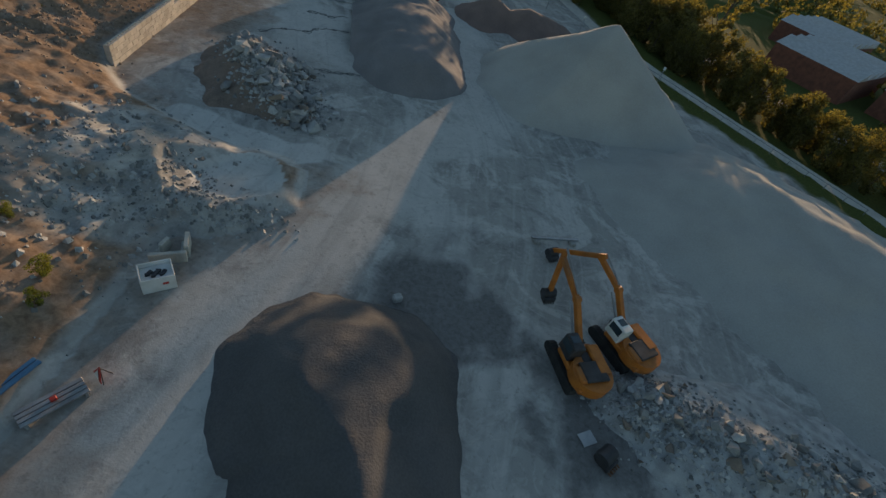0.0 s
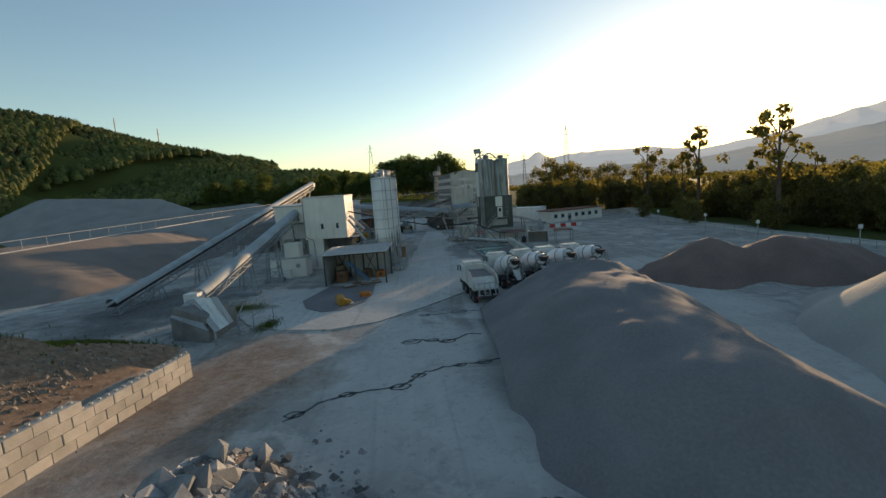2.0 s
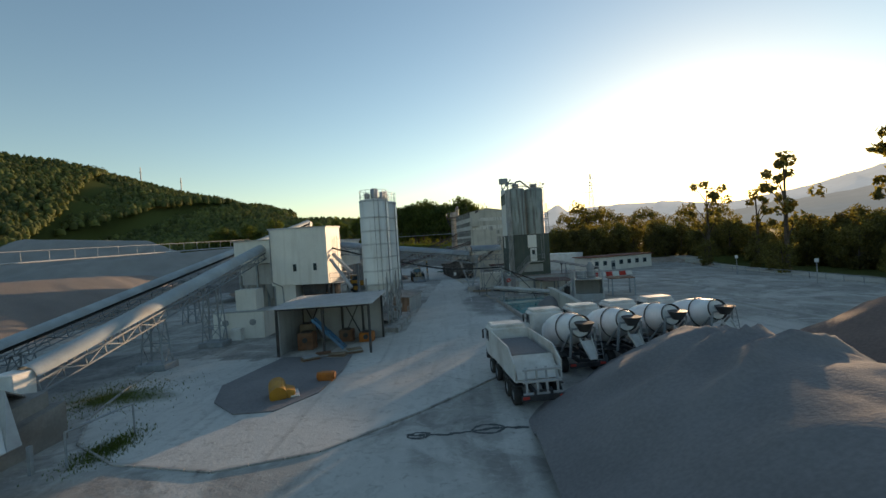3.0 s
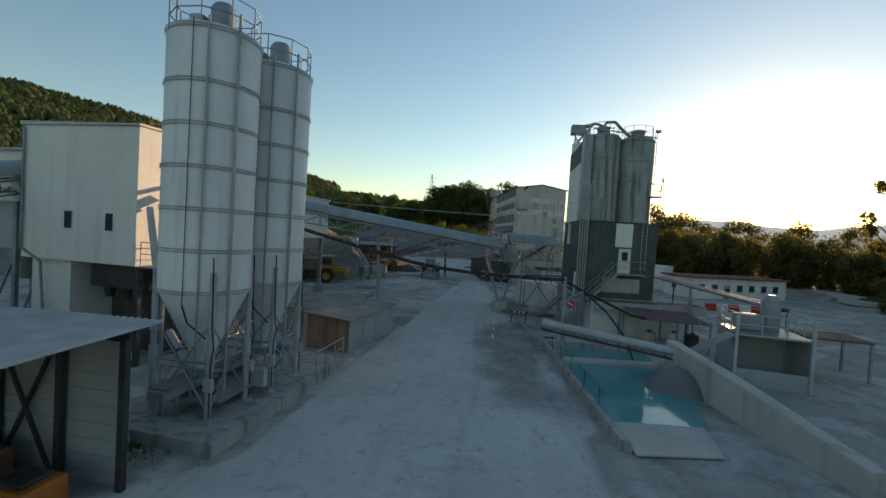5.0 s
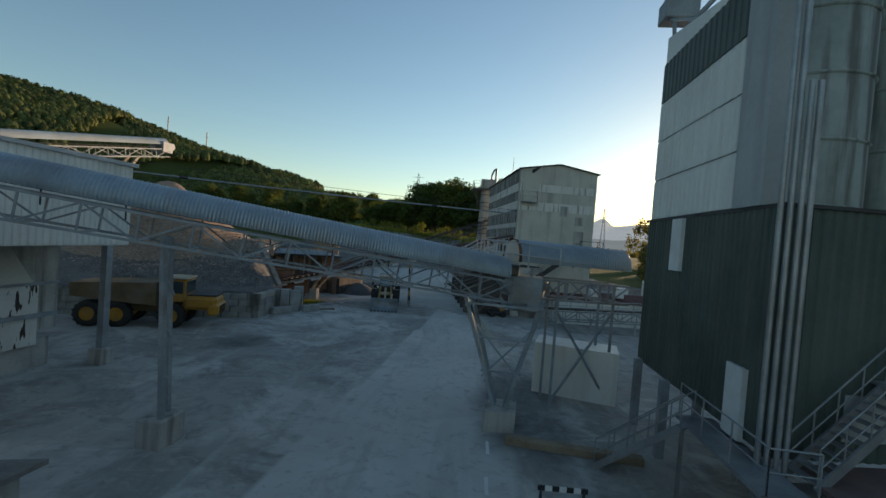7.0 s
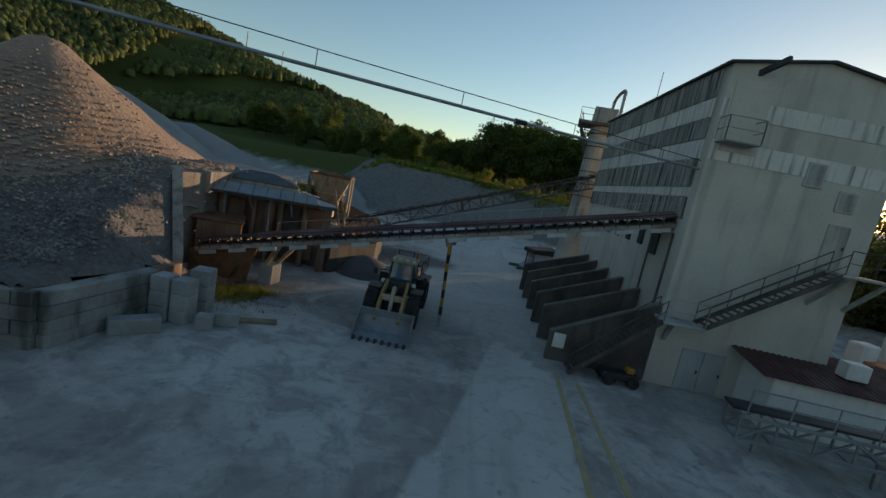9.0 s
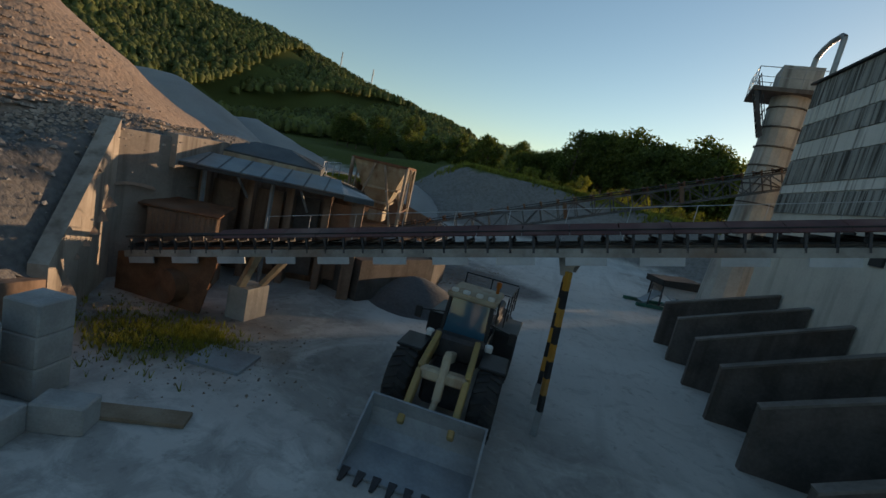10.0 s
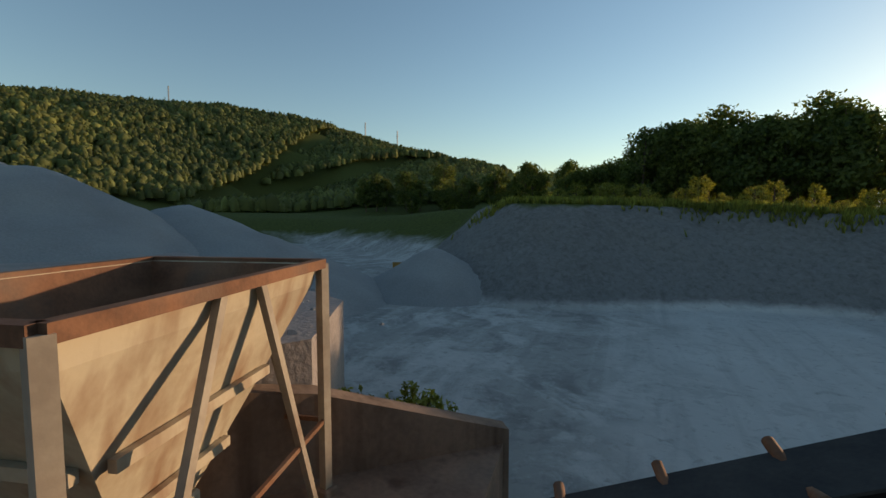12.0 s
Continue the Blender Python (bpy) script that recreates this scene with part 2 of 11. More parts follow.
# ---- mesh helpers ----
class Mesh:
    """Collects boxes, beams, tubes and plates, and links them as one mesh object."""

    def __init__(self):
        self.v, self.f, self.smooth = [], [], []

    def add(self, verts, faces, smooth=False):
        k = len(self.v)
        self.v += [tuple(p) for p in verts]
        self.f += [tuple(k + i for i in f) for f in faces]
        self.smooth += [smooth] * len(faces)
        return self

    def box(self, c, s, m=None, bev=0.0):
        """A box round the centre c with sides s; bev chamfers its edges."""
        hx, hy, hz = (v / 2 for v in s)
        b = min(bev, hx * 0.6, hy * 0.6, hz * 0.6)
        if b <= 0:
            vs = [Vector((x * hx, y * hy, z * hz)) for z in (-1, 1) for y in (-1, 1) for x in (-1, 1)]
            fs = [(0, 2, 3, 1), (4, 5, 7, 6), (0, 1, 5, 4), (2, 6, 7, 3), (0, 4, 6, 2), (1, 3, 7, 5)]
        else:
            vs, key = [], {}
            for z in (-1, 1):
                for y in (-1, 1):
                    for x in (-1, 1):
                        for ax in range(3):
                            p = Vector((x * (hx - b), y * (hy - b), z * (hz - b)))
                            p[ax] += (x, y, z)[ax] * b
                            key[(x, y, z, ax)] = len(vs)
                            vs.append(p)
            fs = []
            for ax in range(3):
                o1, o2 = [(1, 2), (2, 0), (0, 1)][ax]
                for sg in (-1, 1):
                    q = []
                    for a, c2 in ((-1, -1), (1, -1), (1, 1), (-1, 1)):
                        t = [0, 0, 0]
                        t[ax], t[o1], t[o2] = sg, a, c2
                        q.append(key[(*t, ax)])
                    fs.append(tuple(q if sg > 0 else q[::-1]))
                for a in (-1, 1):
                    for c2 in (-1, 1):
                        t0, t1 = [0, 0, 0], [0, 0, 0]
                        t0[ax], t1[ax] = -1, 1
                        t0[o1] = t1[o1] = a
                        t0[o2] = t1[o2] = c2
                        q = [key[(*t0, o1)], key[(*t1, o1)], key[(*t1, o2)], key[(*t0, o2)]]
                        fs.append(tuple(q if a * c2 < 0 else q[::-1]))
            for x in (-1, 1):
                for y in (-1, 1):
                    for z in (-1, 1):
                        q = [key[(x, y, z, a)] for a in range(3)]
                        fs.append(tuple(q if x * y * z > 0 else q[::-1]))
        m = Matrix.Translation(c) @ (m or Matrix())
        return self.add([m @ p for p in vs], fs)

    def beam(self, p, q, w, h=None, bev=0.0):
        """A bar of w x h from p to q."""
        p, q = Vector(p), Vector(q)
        d = q - p
        rot = d.to_track_quat("Z", "Y").to_matrix().to_4x4()
        mid = (p + q) / 2
        return self.box(mid, (w, h or w, d.length), rot, bev)

    def tube(self, p, q, r, n=10, r2=None, cap=True):
        p, q = Vector(p), Vector(q)
        r2 = r if r2 is None else r2
        rot = (q - p).to_track_quat("Z", "Y").to_matrix()
        ring = [rot @ Vector((math.cos(2 * math.pi * i / n), math.sin(2 * math.pi * i / n), 0)) for i in range(n)]
        k = [p + u * r for u in ring] + [q + u * r2 for u in ring]
        self.add(k, [(i, (i + 1) % n, n + (i + 1) % n, n + i) for i in range(n)], True)
        if cap:
            self.add(k, [tuple(range(n))[::-1], tuple(range(n, 2 * n))])
        return self

    def path(self, pts, r, n=8):
        for a, b in zip(pts, pts[1:]):
            self.tube(a, b, r, n)
        return self

    def lathe(self, prof, c, n=24, axis=None, cap=True):
        """Turns a profile of (radius, height) round the z axis at c, or round axis."""
        rot = axis.to_track_quat("Z", "Y").to_matrix() if axis else Matrix.Identity(3)
        c = Vector(c)
        k = [c + rot @ Vector((r * math.cos(2 * math.pi * i / n), r * math.sin(2 * math.pi * i / n), z)) for r, z in prof for i in range(n)]
        fs = [(j * n + i, j * n + (i + 1) % n, (j + 1) * n + (i + 1) % n, (j + 1) * n + i) for j in range(len(prof) - 1) for i in range(n)]
        self.add(k, fs, True)
        if cap:
            e = (len(prof) - 1) * n
            self.add(k, [tuple(range(n))[::-1], tuple(range(e, e + n))])
        return self

    def prism(self, poly, z0, z1):
        """An upright prism over a plan polygon; z0, z1 numbers or a value for each corner."""
        n = len(poly)
        a = z0 if isinstance(z0, (list, tuple)) else [z0] * n
        b = z1 if isinstance(z1, (list, tuple)) else [z1] * n
        vs = [(x, y, a[i]) for i, (x, y) in enumerate(poly)] + [(x, y, b[i]) for i, (x, y) in enumerate(poly)]
        area = sum(poly[i][0] * poly[(i + 1) % n][1] - poly[(i + 1) % n][0] * poly[i][1] for i in range(n))
        o = range(n) if area > 0 else range(n)[::-1]
        o = list(o)
        fs = [tuple(o[::-1]), tuple(n + i for i in o)]
        fs += [(o[i], o[(i + 1) % n], n + o[(i + 1) % n], n + o[i]) for i in range(n)]
        return self.add(vs, fs)

    def plate(self, pts, t):
        """A flat plate through the points, of thickness t along its normal."""
        pts = [Vector(p) for p in pts]
        nrm = (pts[1] - pts[0]).cross(pts[2] - pts[0]).normalized() * t
        n = len(pts)
        vs = pts + [p + nrm for p in pts]
        fs = [tuple(range(n))[::-1], tuple(range(n, 2 * n))] + [(i, (i + 1) % n, n + (i + 1) % n, n + i) for i in range(n)]
        return self.add(vs, fs)

    def corrugated(self, p, q, up, pitch=0.25, depth=0.04):
        """A ribbed sheet from p to q, raised by the vector up, with trapezoid ribs across its run."""
        p, q, up = Vector(p), Vector(q), Vector(up)
        d = q - p
        nrm = d.cross(up).normalized() * depth
        k = max(2, int(d.length / pitch))
        prof = []
        for i in range(k):
            for f, o in ((0.0, 0), (0.35, 0), (0.5, 1), (0.85, 1)):
                prof.append(p + d * ((i + f) / k) + nrm * o)
        prof.append(q)
        back = [p - nrm * 0.6, q - nrm * 0.6]
        n = len(prof)
        vs = prof + [v + up for v in prof] + back + [v + up for v in back]
        fs = [(i, i + 1, n + i + 1, n + i) for i in range(n - 1)]
        fs += [(2 * n + 1, 2 * n, 2 * n + 2, 2 * n + 3)]
        fs += [tuple([2 * n] + list(range(n))[::1] + [2 * n + 1])[::-1], tuple([2 * n + 2] + list(range(n, 2 * n)) + [2 * n + 3])]
        fs += [(0, n, 2 * n + 2, 2 * n), (n - 1, 2 * n + 1, 2 * n + 3, 2 * n - 1)]
        return self.add(vs, fs)

    def ob(self, name, material, parent=None, label="", smooth=None):
        me = bpy.data.meshes.new(name)
        me.from_pydata(self.v, [], self.f)
        me.polygons.foreach_set("use_smooth", self.smooth if smooth is None else [smooth] * len(self.f))
        me.materials.append(material)
        ob = new(name, me)
        if parent:
            ob.parent = parent
        if label:
            ob["label"] = label
        return ob


def thing(name, label, category, at=(0, 0, 0), turn=0.0, group="", kind=""):
    """An Empty at the base of a thing that parents its parts."""
    e = new(name)
    e.empty_display_size = 0.2
    e.matrix_basis = pose(*at, 0, 0, turn)
    return tagged(e, label, category, group, kind)


def smooth01(x):
    x = np.clip(x, 0, 1)
    return x * x * (3 - 2 * x)


def fbm(x, y, s, octaves=4, seed=0):
    """Smooth value noise on arrays, about -1 to 1."""
    out, amp, tot = np.zeros_like(x, dtype=float), 1.0, 0.0
    for o in range(octaves):
        xs, ys = x / s * 2 ** o + 17.3 * o + seed * 5.7, y / s * 2 ** o - 9.1 * o + seed * 3.1
        xi, yi = np.floor(xs), np.floor(ys)
        u, v = smooth01(xs - xi), smooth01(ys - yi)
        rnd = lambda a, b: np.modf(np.abs(np.sin(a * 127.1 + b * 311.7 + seed * 74.7) * 43758.5453))[0] * 2 - 1
        val = (rnd(xi, yi) * (1 - u) + rnd(xi + 1, yi) * u) * (1 - v) + (rnd(xi, yi + 1) * (1 - u) + rnd(xi + 1, yi + 1) * u) * v
        out, tot, amp = out + amp * val, tot + amp, amp * 0.5
    return out / tot * 1.5


# ---- ground: one sheet from the yard to the horizon ----
def seg_dist(x, y, pts):
    """Distance to a polyline and the value (third number) at the nearest point."""
    best, val = np.full_like(x, 1e9, dtype=float), np.zeros_like(x, dtype=float)
    for a, b in zip(pts, pts[1:]):
        dx, dy = b[0] - a[0], b[1] - a[1]
        t = np.clip(((x - a[0]) * dx + (y - a[1]) * dy) / (dx * dx + dy * dy), 0, 1)
        d = np.hypot(x - a[0] - t * dx, y - a[1] - t * dy)
        near = d < best
        best = np.where(near, d, best)
        val = np.where(near, a[2] + t * (b[2] - a[2]), val)
    return best, val


def inside(x, y, poly):
    r = np.zeros_like(x, dtype=bool)
    n = len(poly)
    for i in range(n):
        (x0, y0), (x1, y1) = poly[i][:2], poly[(i + 1) % n][:2]
        if y0 != y1:
            r ^= ((y0 > y) != (y1 > y)) & (x < (x1 - x0) * (y - y0) / (y1 - y0) + x0)
    return r


LEFT_TOE = [(-16, -90), (-14, -60), (-13.2, -44), (-12.2, -39), (-11.5, -36), (-10.8, -32.5), (-9.5, -28.8), (-7, -28.6), (-3.6, -27.2), (-1.0, -24.3), (-0.9, -18.9),
            (-3.4, -17.8), (-9.8, -15.6), (-13.7, -13.2), (-18.5, -10), (-20.9, -6.6), (-21.6, -4), (-19.4, 16.6), (-21, 22), (-27, 23.5), (-34, 24), (-60, 30), (-110, 30)]
LEFT_BANK = LEFT_TOE + [(-400, 30), (-400, -90)]
FAR_TOE = [(-190, 110), (-150, 165), (-105, 196), (-66, 186), (-47, 164), (-41, 157), (-31.5, 155), (-16, 164), (-6, 166), (15, 160), (30, 140), (48, 128), (62, 112), (90, 110), (160, 120)]
FAR_BANK = FAR_TOE + [(400, 300), (400, 900), (-900, 900), (-900, 110)]
RIDGE = [(-120, 640, 12), (-187, 486, 38), (-265, 535, 65), (-413, 519, 109), (-492, 420, 124), (-512, 343, 118), (-505, 236, 101), (-520, 60, 84), (-560, -250, 62)]
POND = [(-10.2, -21.8), (-8.2, -19.6), (-5.6, -18.4), (-3.6, -19.0), (-2.5, -21.6), (-3.4, -24.0), (-6.2, -25.2), (-9.2, -24.4)]


def height(x, y):
    """Height of the ground at arrays of x, y."""
    x, y = np.asarray(x, float), np.asarray(y, float)
    rough = fbm(x, y, 7, 4, 1)
    z = 0.03 * fbm(x, y, 9, 3, 2) * np.clip(1.2 - np.hypot(x, y - 60) / 150, 0, 1)
    d, _ = seg_dist(x, y, [(*p, 0) for p in LEFT_TOE])
    d = np.where(inside(x, y, LEFT_BANK), d, 0.0)
    up = np.interp(d, [0, 1.5, 4, 8, 14, 26, 60, 200], [0, 1.0, 2.0, 3.0, 4.4, 5.6, 7.0, 12])
    wall = smooth01((y + 8) / 3) * smooth01((17 - y) / 2)
    up = np.where(d > 0.1, np.maximum(up, wall * np.interp(d, [0, 0.5, 1.2, 8, 16, 40], [0.2, 1.3, 1.45, 4.0, 5.2, 5.8])), up)
    lump = np.clip(d / 3, 0, 1) * smooth01((8 - y) / 12)
    z = z + up + lump * (0.75 * rough + 0.6 * (0.5 - np.abs(fbm(x, y, 2.8, 3, 5))) + 0.32 * (0.5 - np.abs(fbm(x, y, 1.3, 3, 6)))) * np.clip(1.3 - d / 60, 0.2, 1)
    pin = inside(x, y, POND)
    pd, _ = seg_dist(x, y, [(*p, 0) for p in POND + POND[:1]])
    z = np.where(pin, np.minimum(z, 0.6 + np.clip(0.5 - pd * 1.0, 0, 0.5)), z)
    z = np.where(~pin & (pd < 1.9), np.maximum(np.minimum(z, 1.0 + pd * 0.5), (1.25 - pd * 0.66) * (0.85 + 0.35 * rough)), z)
    f, _ = seg_dist(x, y, [(*p, 0) for p in FAR_TOE])
    f = np.where(inside(x, y, FAR_BANK), f, 0.0)
    top = np.interp(x, [-60, -46, -20, -9, -3, 1], [9.1, 9.0, 8.1, 7.45, 7.1, 6.8]) + 0.15 * fbm(x, y, 14, 3, 8) - 5.6 * smooth01((x - 1) / 17) - 2.0 * smooth01((-60 - x) / 40)
    slope = np.where(x < -50, 0.5, 0.78) * np.where(x > 15, 0.6, 1.0)
    bank = np.minimum(f * slope * (1 + 0.08 * fbm(x, y, 3, 3, 9)), top + np.clip(f - 16, 0, 80) * 0.02)
    z = np.maximum(z, bank)
    rd, rz = seg_dist(x, y, RIDGE)
    hill = rz * (1 - smooth01(rd / 330)) + 4 * fbm(x, y, 90, 3, 11) * np.clip(1 - rd / 300, 0, 1)
    z = np.where(rd < 330, np.maximum(z, hill), z)
    west = smooth01((-95 - x) / 60) * smooth01((y + 10) / 60) * 9
    z = np.maximum(z, west)
    east = smooth01((x - 66 - np.clip(20 - y, 0, 60) * 0.45) / 10)
    z = z - 1.2 * east * smooth01((130 - y) / 20)
    return z


def axis(marks, far, grow=1.13):
    """Grid lines: from each mark to the next at its step, then ever wider out to far."""
    core = [marks[0][0]]
    for (a, step), (b, _) in zip(marks, marks[1:]):
        core += list(np.linspace(a, b, max(2, round((b - a) / step)) + 1)[1:])
    s, a = marks[-2][1], core[-1]
    while a < far:
        s *= grow
        a += s
        core.append(a)
    s, a = marks[0][1], core[0]
    while a > -far:
        s *= grow
        a -= s
        core.insert(0, a)
    return np.array(core)


gx, gy = axis([(-46, 0.6), (-32, 0.32), (0, 0.6), (50, 0)], 4000), axis([(-62, 0.6), (-42, 0.32), (4, 0.5), (20, 0.7), (172, 0)], 4000)
GX, GY = np.meshgrid(gx, gy)
GZ = height(GX, GY)
nx, ny = len(gx), len(gy)
gme = bpy.data.meshes.new("ground")
gme.vertices.add(nx * ny)
gme.vertices.foreach_set("co", np.stack([GX, GY, GZ], -1).ravel())
q = np.arange((nx - 1) * (ny - 1))
q = q // (nx - 1) * nx + q % (nx - 1)
quads = np.stack([q, q + 1, q + nx + 1, q + nx], -1)
gme.loops.add(quads.size)
gme.loops.foreach_set("vertex_index", quads.ravel())
gme.polygons.add(len(quads))
gme.polygons.foreach_set("loop_start", np.arange(0, quads.size, 4))
gme.polygons.foreach_set("loop_total", np.full(len(quads), 4))
gme.polygons.foreach_set("use_smooth", np.ones(len(quads), bool))
gme.update()

# zones: red grass, green brown earth, blue dark gravel, alpha pale concrete dust
dl, _ = seg_dist(GX, GY, [(*p, 0) for p in LEFT_TOE])
lin = inside(GX, GY, LEFT_BANK)
dfar, _ = seg_dist(GX, GY, [(*p, 0) for p in FAR_TOE])
fin = inside(GX, GY, FAR_BANK)
rdist, _ = seg_dist(GX, GY, RIDGE)
wob = fbm(GX, GY, 5, 4, 21)
grass = np.where(lin & (GY > 4), smooth01((dl - 7.8 + 2 * wob) / 2.0), 0)
grass = np.maximum(grass, np.where(lin, 0.75 * smooth01((dl - 22 + 8 * wob) / 12), 0))
grass = np.maximum(grass, np.where(fin, smooth01((dfar - 10.2 + 0.7 * wob) / 0.8), 0))
grass = np.maximum(grass, np.where(fin & (GX < -48), smooth01((dfar - 3) / 6), 0))
grass = np.maximum(grass, np.where(fin & (GX > 22), smooth01((dfar - 4 + 2 * wob) / 4), 0))
grass = np.maximum(grass, smooth01((-100 - GX + 10 * wob) / 20))
grass = np.maximum(grass, smooth01((GX - 57 - np.clip(20 - GY, 0, 60) * 0.5 + 1.5 * wob) / 3))
rim = np.interp(GY, [-32, -19, -8, 0, 5, 12, 20], [-34, -30, -31.5, -34, -33, -29, -28])
grass = np.maximum(grass, np.where(lin, smooth01((rim - GX + 3 * wob) / 3) * smooth01((GY + 32) / 6), 0))
grass = np.maximum(grass, smooth01((-75 - GY) / 20))
verge = smooth01(1 - np.hypot((GX + 23.5) / 4.5, (GY - 35) / 4) + 0.4 * wob) + smooth01(1 - np.hypot((GX + 19.5) / 2.5, (GY - 108.3) / 2.0) + 0.5 * wob)
verge += smooth01(1 - np.hypot((GX + 11.5) / 2.5, (GY - 51.5) / 1.2) + 0.5 * wob)
grass = np.clip(np.maximum(grass, verge * 0.9), 0, 1)
earth = np.where(lin, smooth01((dl - 0.2) / 1.0), 0) * (0.75 + 0.25 * smooth01((GY - 0) / 6))
earth = np.where(lin & (GY < -8), earth * np.clip(0.12 + 1.0 * smooth01((np.hypot((GX + 11) / 8, (GY + 21) / 8) - 0.85 + 0.5 * wob) / 0.5), 0, 1), earth)
earth = np.maximum(earth, 0.6 * smooth01(1.5 - np.hypot((GX + 15) / 6, (GY - 14) / 11) + 0.3 * wob) * (GX < 0))
earth = np.maximum(earth, np.where(~lin, 0.45 * smooth01(1.2 - dl / 5 + 0.6 * wob) * (GY < 2), 0))
earth = np.maximum(earth, np.where(fin & (GX > 15) & (GX < 60) & (GY < 178), 0.5, 0))
dark = smooth01((0.45 + 0.9 * wob) * smooth01(1.5 - np.hypot((GX - 14) / 13, (GY + 40) / 14)))
dark = np.maximum(dark, smooth01(1.6 - np.hypot((GX - 8) / 4, (GY + 36) / 6) + 0.6 * wob))
earth = np.maximum(earth, 0.5 * smooth01(1.3 - np.hypot((GX + 19) / 4.5, (GY - 109.5) / 3.2) + 0.4 * wob))
dark = np.maximum(dark, smooth01(1.4 - np.hypot((GX + 35) / 10, (GY - 38) / 12) + 0.4 * wob) * 0.8)
dark = np.maximum(dark, np.where(fin & (GX > -50) & (GX < 20), smooth01(dfar / 1.2) * 1.1, 0))
dark = np.maximum(dark, 0.85 * smooth01(1.4 - np.hypot((GX + 17) / 4.5, (GY - 129) / 6) + 0.4 * wob))
dark = np.maximum(dark, 0.6 * smooth01(1.2 - np.abs(GX - 2.6 + 0.02 * (GY - 60)) / 2.4 + 0.8 * wob) * smooth01((GY - 55) / 6) * smooth01((100 - GY) / 10))
dark = np.maximum(dark, 0.6 * smooth01(1 - np.hypot((GX + 13.2) / 3.6, (GY - 36) / 5.6) * 0.9 + 0.15 * wob))
dark = np.maximum(dark, 0.8 * smooth01(1.2 - np.hypot((GX + 15.5) / 2.2, (GY - 92.5) / 3) + 0.3 * wob))
KERB = [(-26, 45), (-24, 37), (-22, 31.5), (-19.5, 28), (-16, 25.8), (-11, 24.8), (-7, 26.2), (-3.2, 30), (1.4, 35.5), (4, 41)]
PAD = KERB + [(5, 60), (1.5, 80), (-2, 110), (-5.5, 113), (-6.5, 68), (-6.6, 52), (-12, 46), (-12, 44), (-18, 43)]
pale = np.where(inside(GX, GY, PAD), 1.0, 0.0)
pale = np.maximum(pale, 0.75 * smooth01((GY - 110) / 6) * smooth01(1.5 - np.abs(GX + 10 + (GY - 125) * 0.16) / 8 + 0.4 * wob) * (GY < 172))
pale = np.maximum(pale, 0.85 * smooth01(1.6 - np.hypot((GX + 14.5) / 5.5, (GY - 104) / 5) + 0.7 * wob))
pale = np.maximum(pale, 0.7 * smooth01(1.5 - np.hypot((GX - 3.4) / 2.2, (GY - 106.5) / 4) + 0.7 * wob))
pale = np.maximum(pale, 0.9 * smooth01(1.5 - np.hypot((GX + 15.5) / 3.2, (GY - 118) / 3) + 0.4 * wob))
pale = np.maximum(pale, 0.6 * smooth01(1.5 - np.hypot((GX + 3) / 8, (GY - 14) / 12) + 0.6 * wob))
pale = np.maximum(pale, np.where(inside(GX, GY, POND), 1.3, 0))
pale = np.maximum(pale, 1.3 * smooth01(2.3 - seg_dist(GX, GY, [(-13, -12.2, 0), (-8, -14.6, 0), (-3, -16.6, 0), (-0.8, -15.9, 0)])[0] + 0.5 * wob))
pale = np.maximum(pale, 1.1 * smooth01(1.3 - np.hypot((GX - 41.5) / 2.2, (GY + 6) / 1.4) + 0.3 * wob))
pale = np.maximum(pale, 0.6 * smooth01(1.4 - seg_dist(GX, GY, [(-9, -52, 0), (-5, -38, 0), (2, -24, 0), (9, -13, 0), (19, -8, 0), (21, 20, 0), (24, 45, 0)])[0] / 5 + 0.7 * wob))
pale = np.maximum(pale, 0.6 * smooth01(1.3 - seg_dist(GX, GY, [(12, -48, 0), (13, -36, 0), (11, -22, 0), (9, -13, 0)])[0] / 2.5 + 0.8 * wob))

earth = earth * (1 - np.clip(1.6 * (pale - 0.65), 0, 1) * (GY < 0))

# travelled way: distance across and along it, for wheel tracks that follow the traffic
WAY = [(-16, -85), (-10, -52), (-4, -36), (2, -22), (4.5, -8), (3.5, 6), (1.5, 25), (0.8, 45), (-1, 75), (-3, 100), (-8, 125), (-14, 165)]
along, across, nearest, run = np.zeros_like(GX), np.zeros_like(GX), np.full_like(GX, 1e9), 0.0
for (ax, ay), (bx, by) in zip(WAY, WAY[1:]):
    ll = math.hypot(bx - ax, by - ay)
    ux, uy = (bx - ax) / ll, (by - ay) / ll
    tt = np.clip((GX - ax) * ux + (GY - ay) * uy, 0, ll)
    dd = np.hypot(GX - ax - tt * ux, GY - ay - tt * uy)
    sel = dd < nearest
    nearest = np.where(sel, dd, nearest)
    along = np.where(sel, run + tt, along)
    across = np.where(sel, dd * np.sign((GX - ax) * uy - (GY - ay) * ux), across)
    run += ll
crust = smooth01(1.7 - np.hypot((GX + 14.5) / 5.5, (GY - 103.5) / 4.5) + 0.8 * wob)
crust = np.maximum(crust, smooth01(1.5 - np.hypot((GX - 3.0) / 2.6, (GY - 105.5) / 5) + 0.8 * wob))
crust = np.maximum(crust, 0.8 * smooth01(1.4 - np.hypot((GX + 12) / 6, (GY - 93) / 6) + 0.8 * wob))
cr = gme.attributes.new("crust", "FLOAT", "POINT")
cr.data.foreach_set("value", crust.ravel())
flow = gme.attributes.new("flow", "FLOAT_VECTOR", "POINT")
flow.data.foreach_set("vector", np.stack([across, along, np.zeros_like(along)], -1).ravel())
col = gme.color_attributes.new("zone", "FLOAT_COLOR", "POINT")
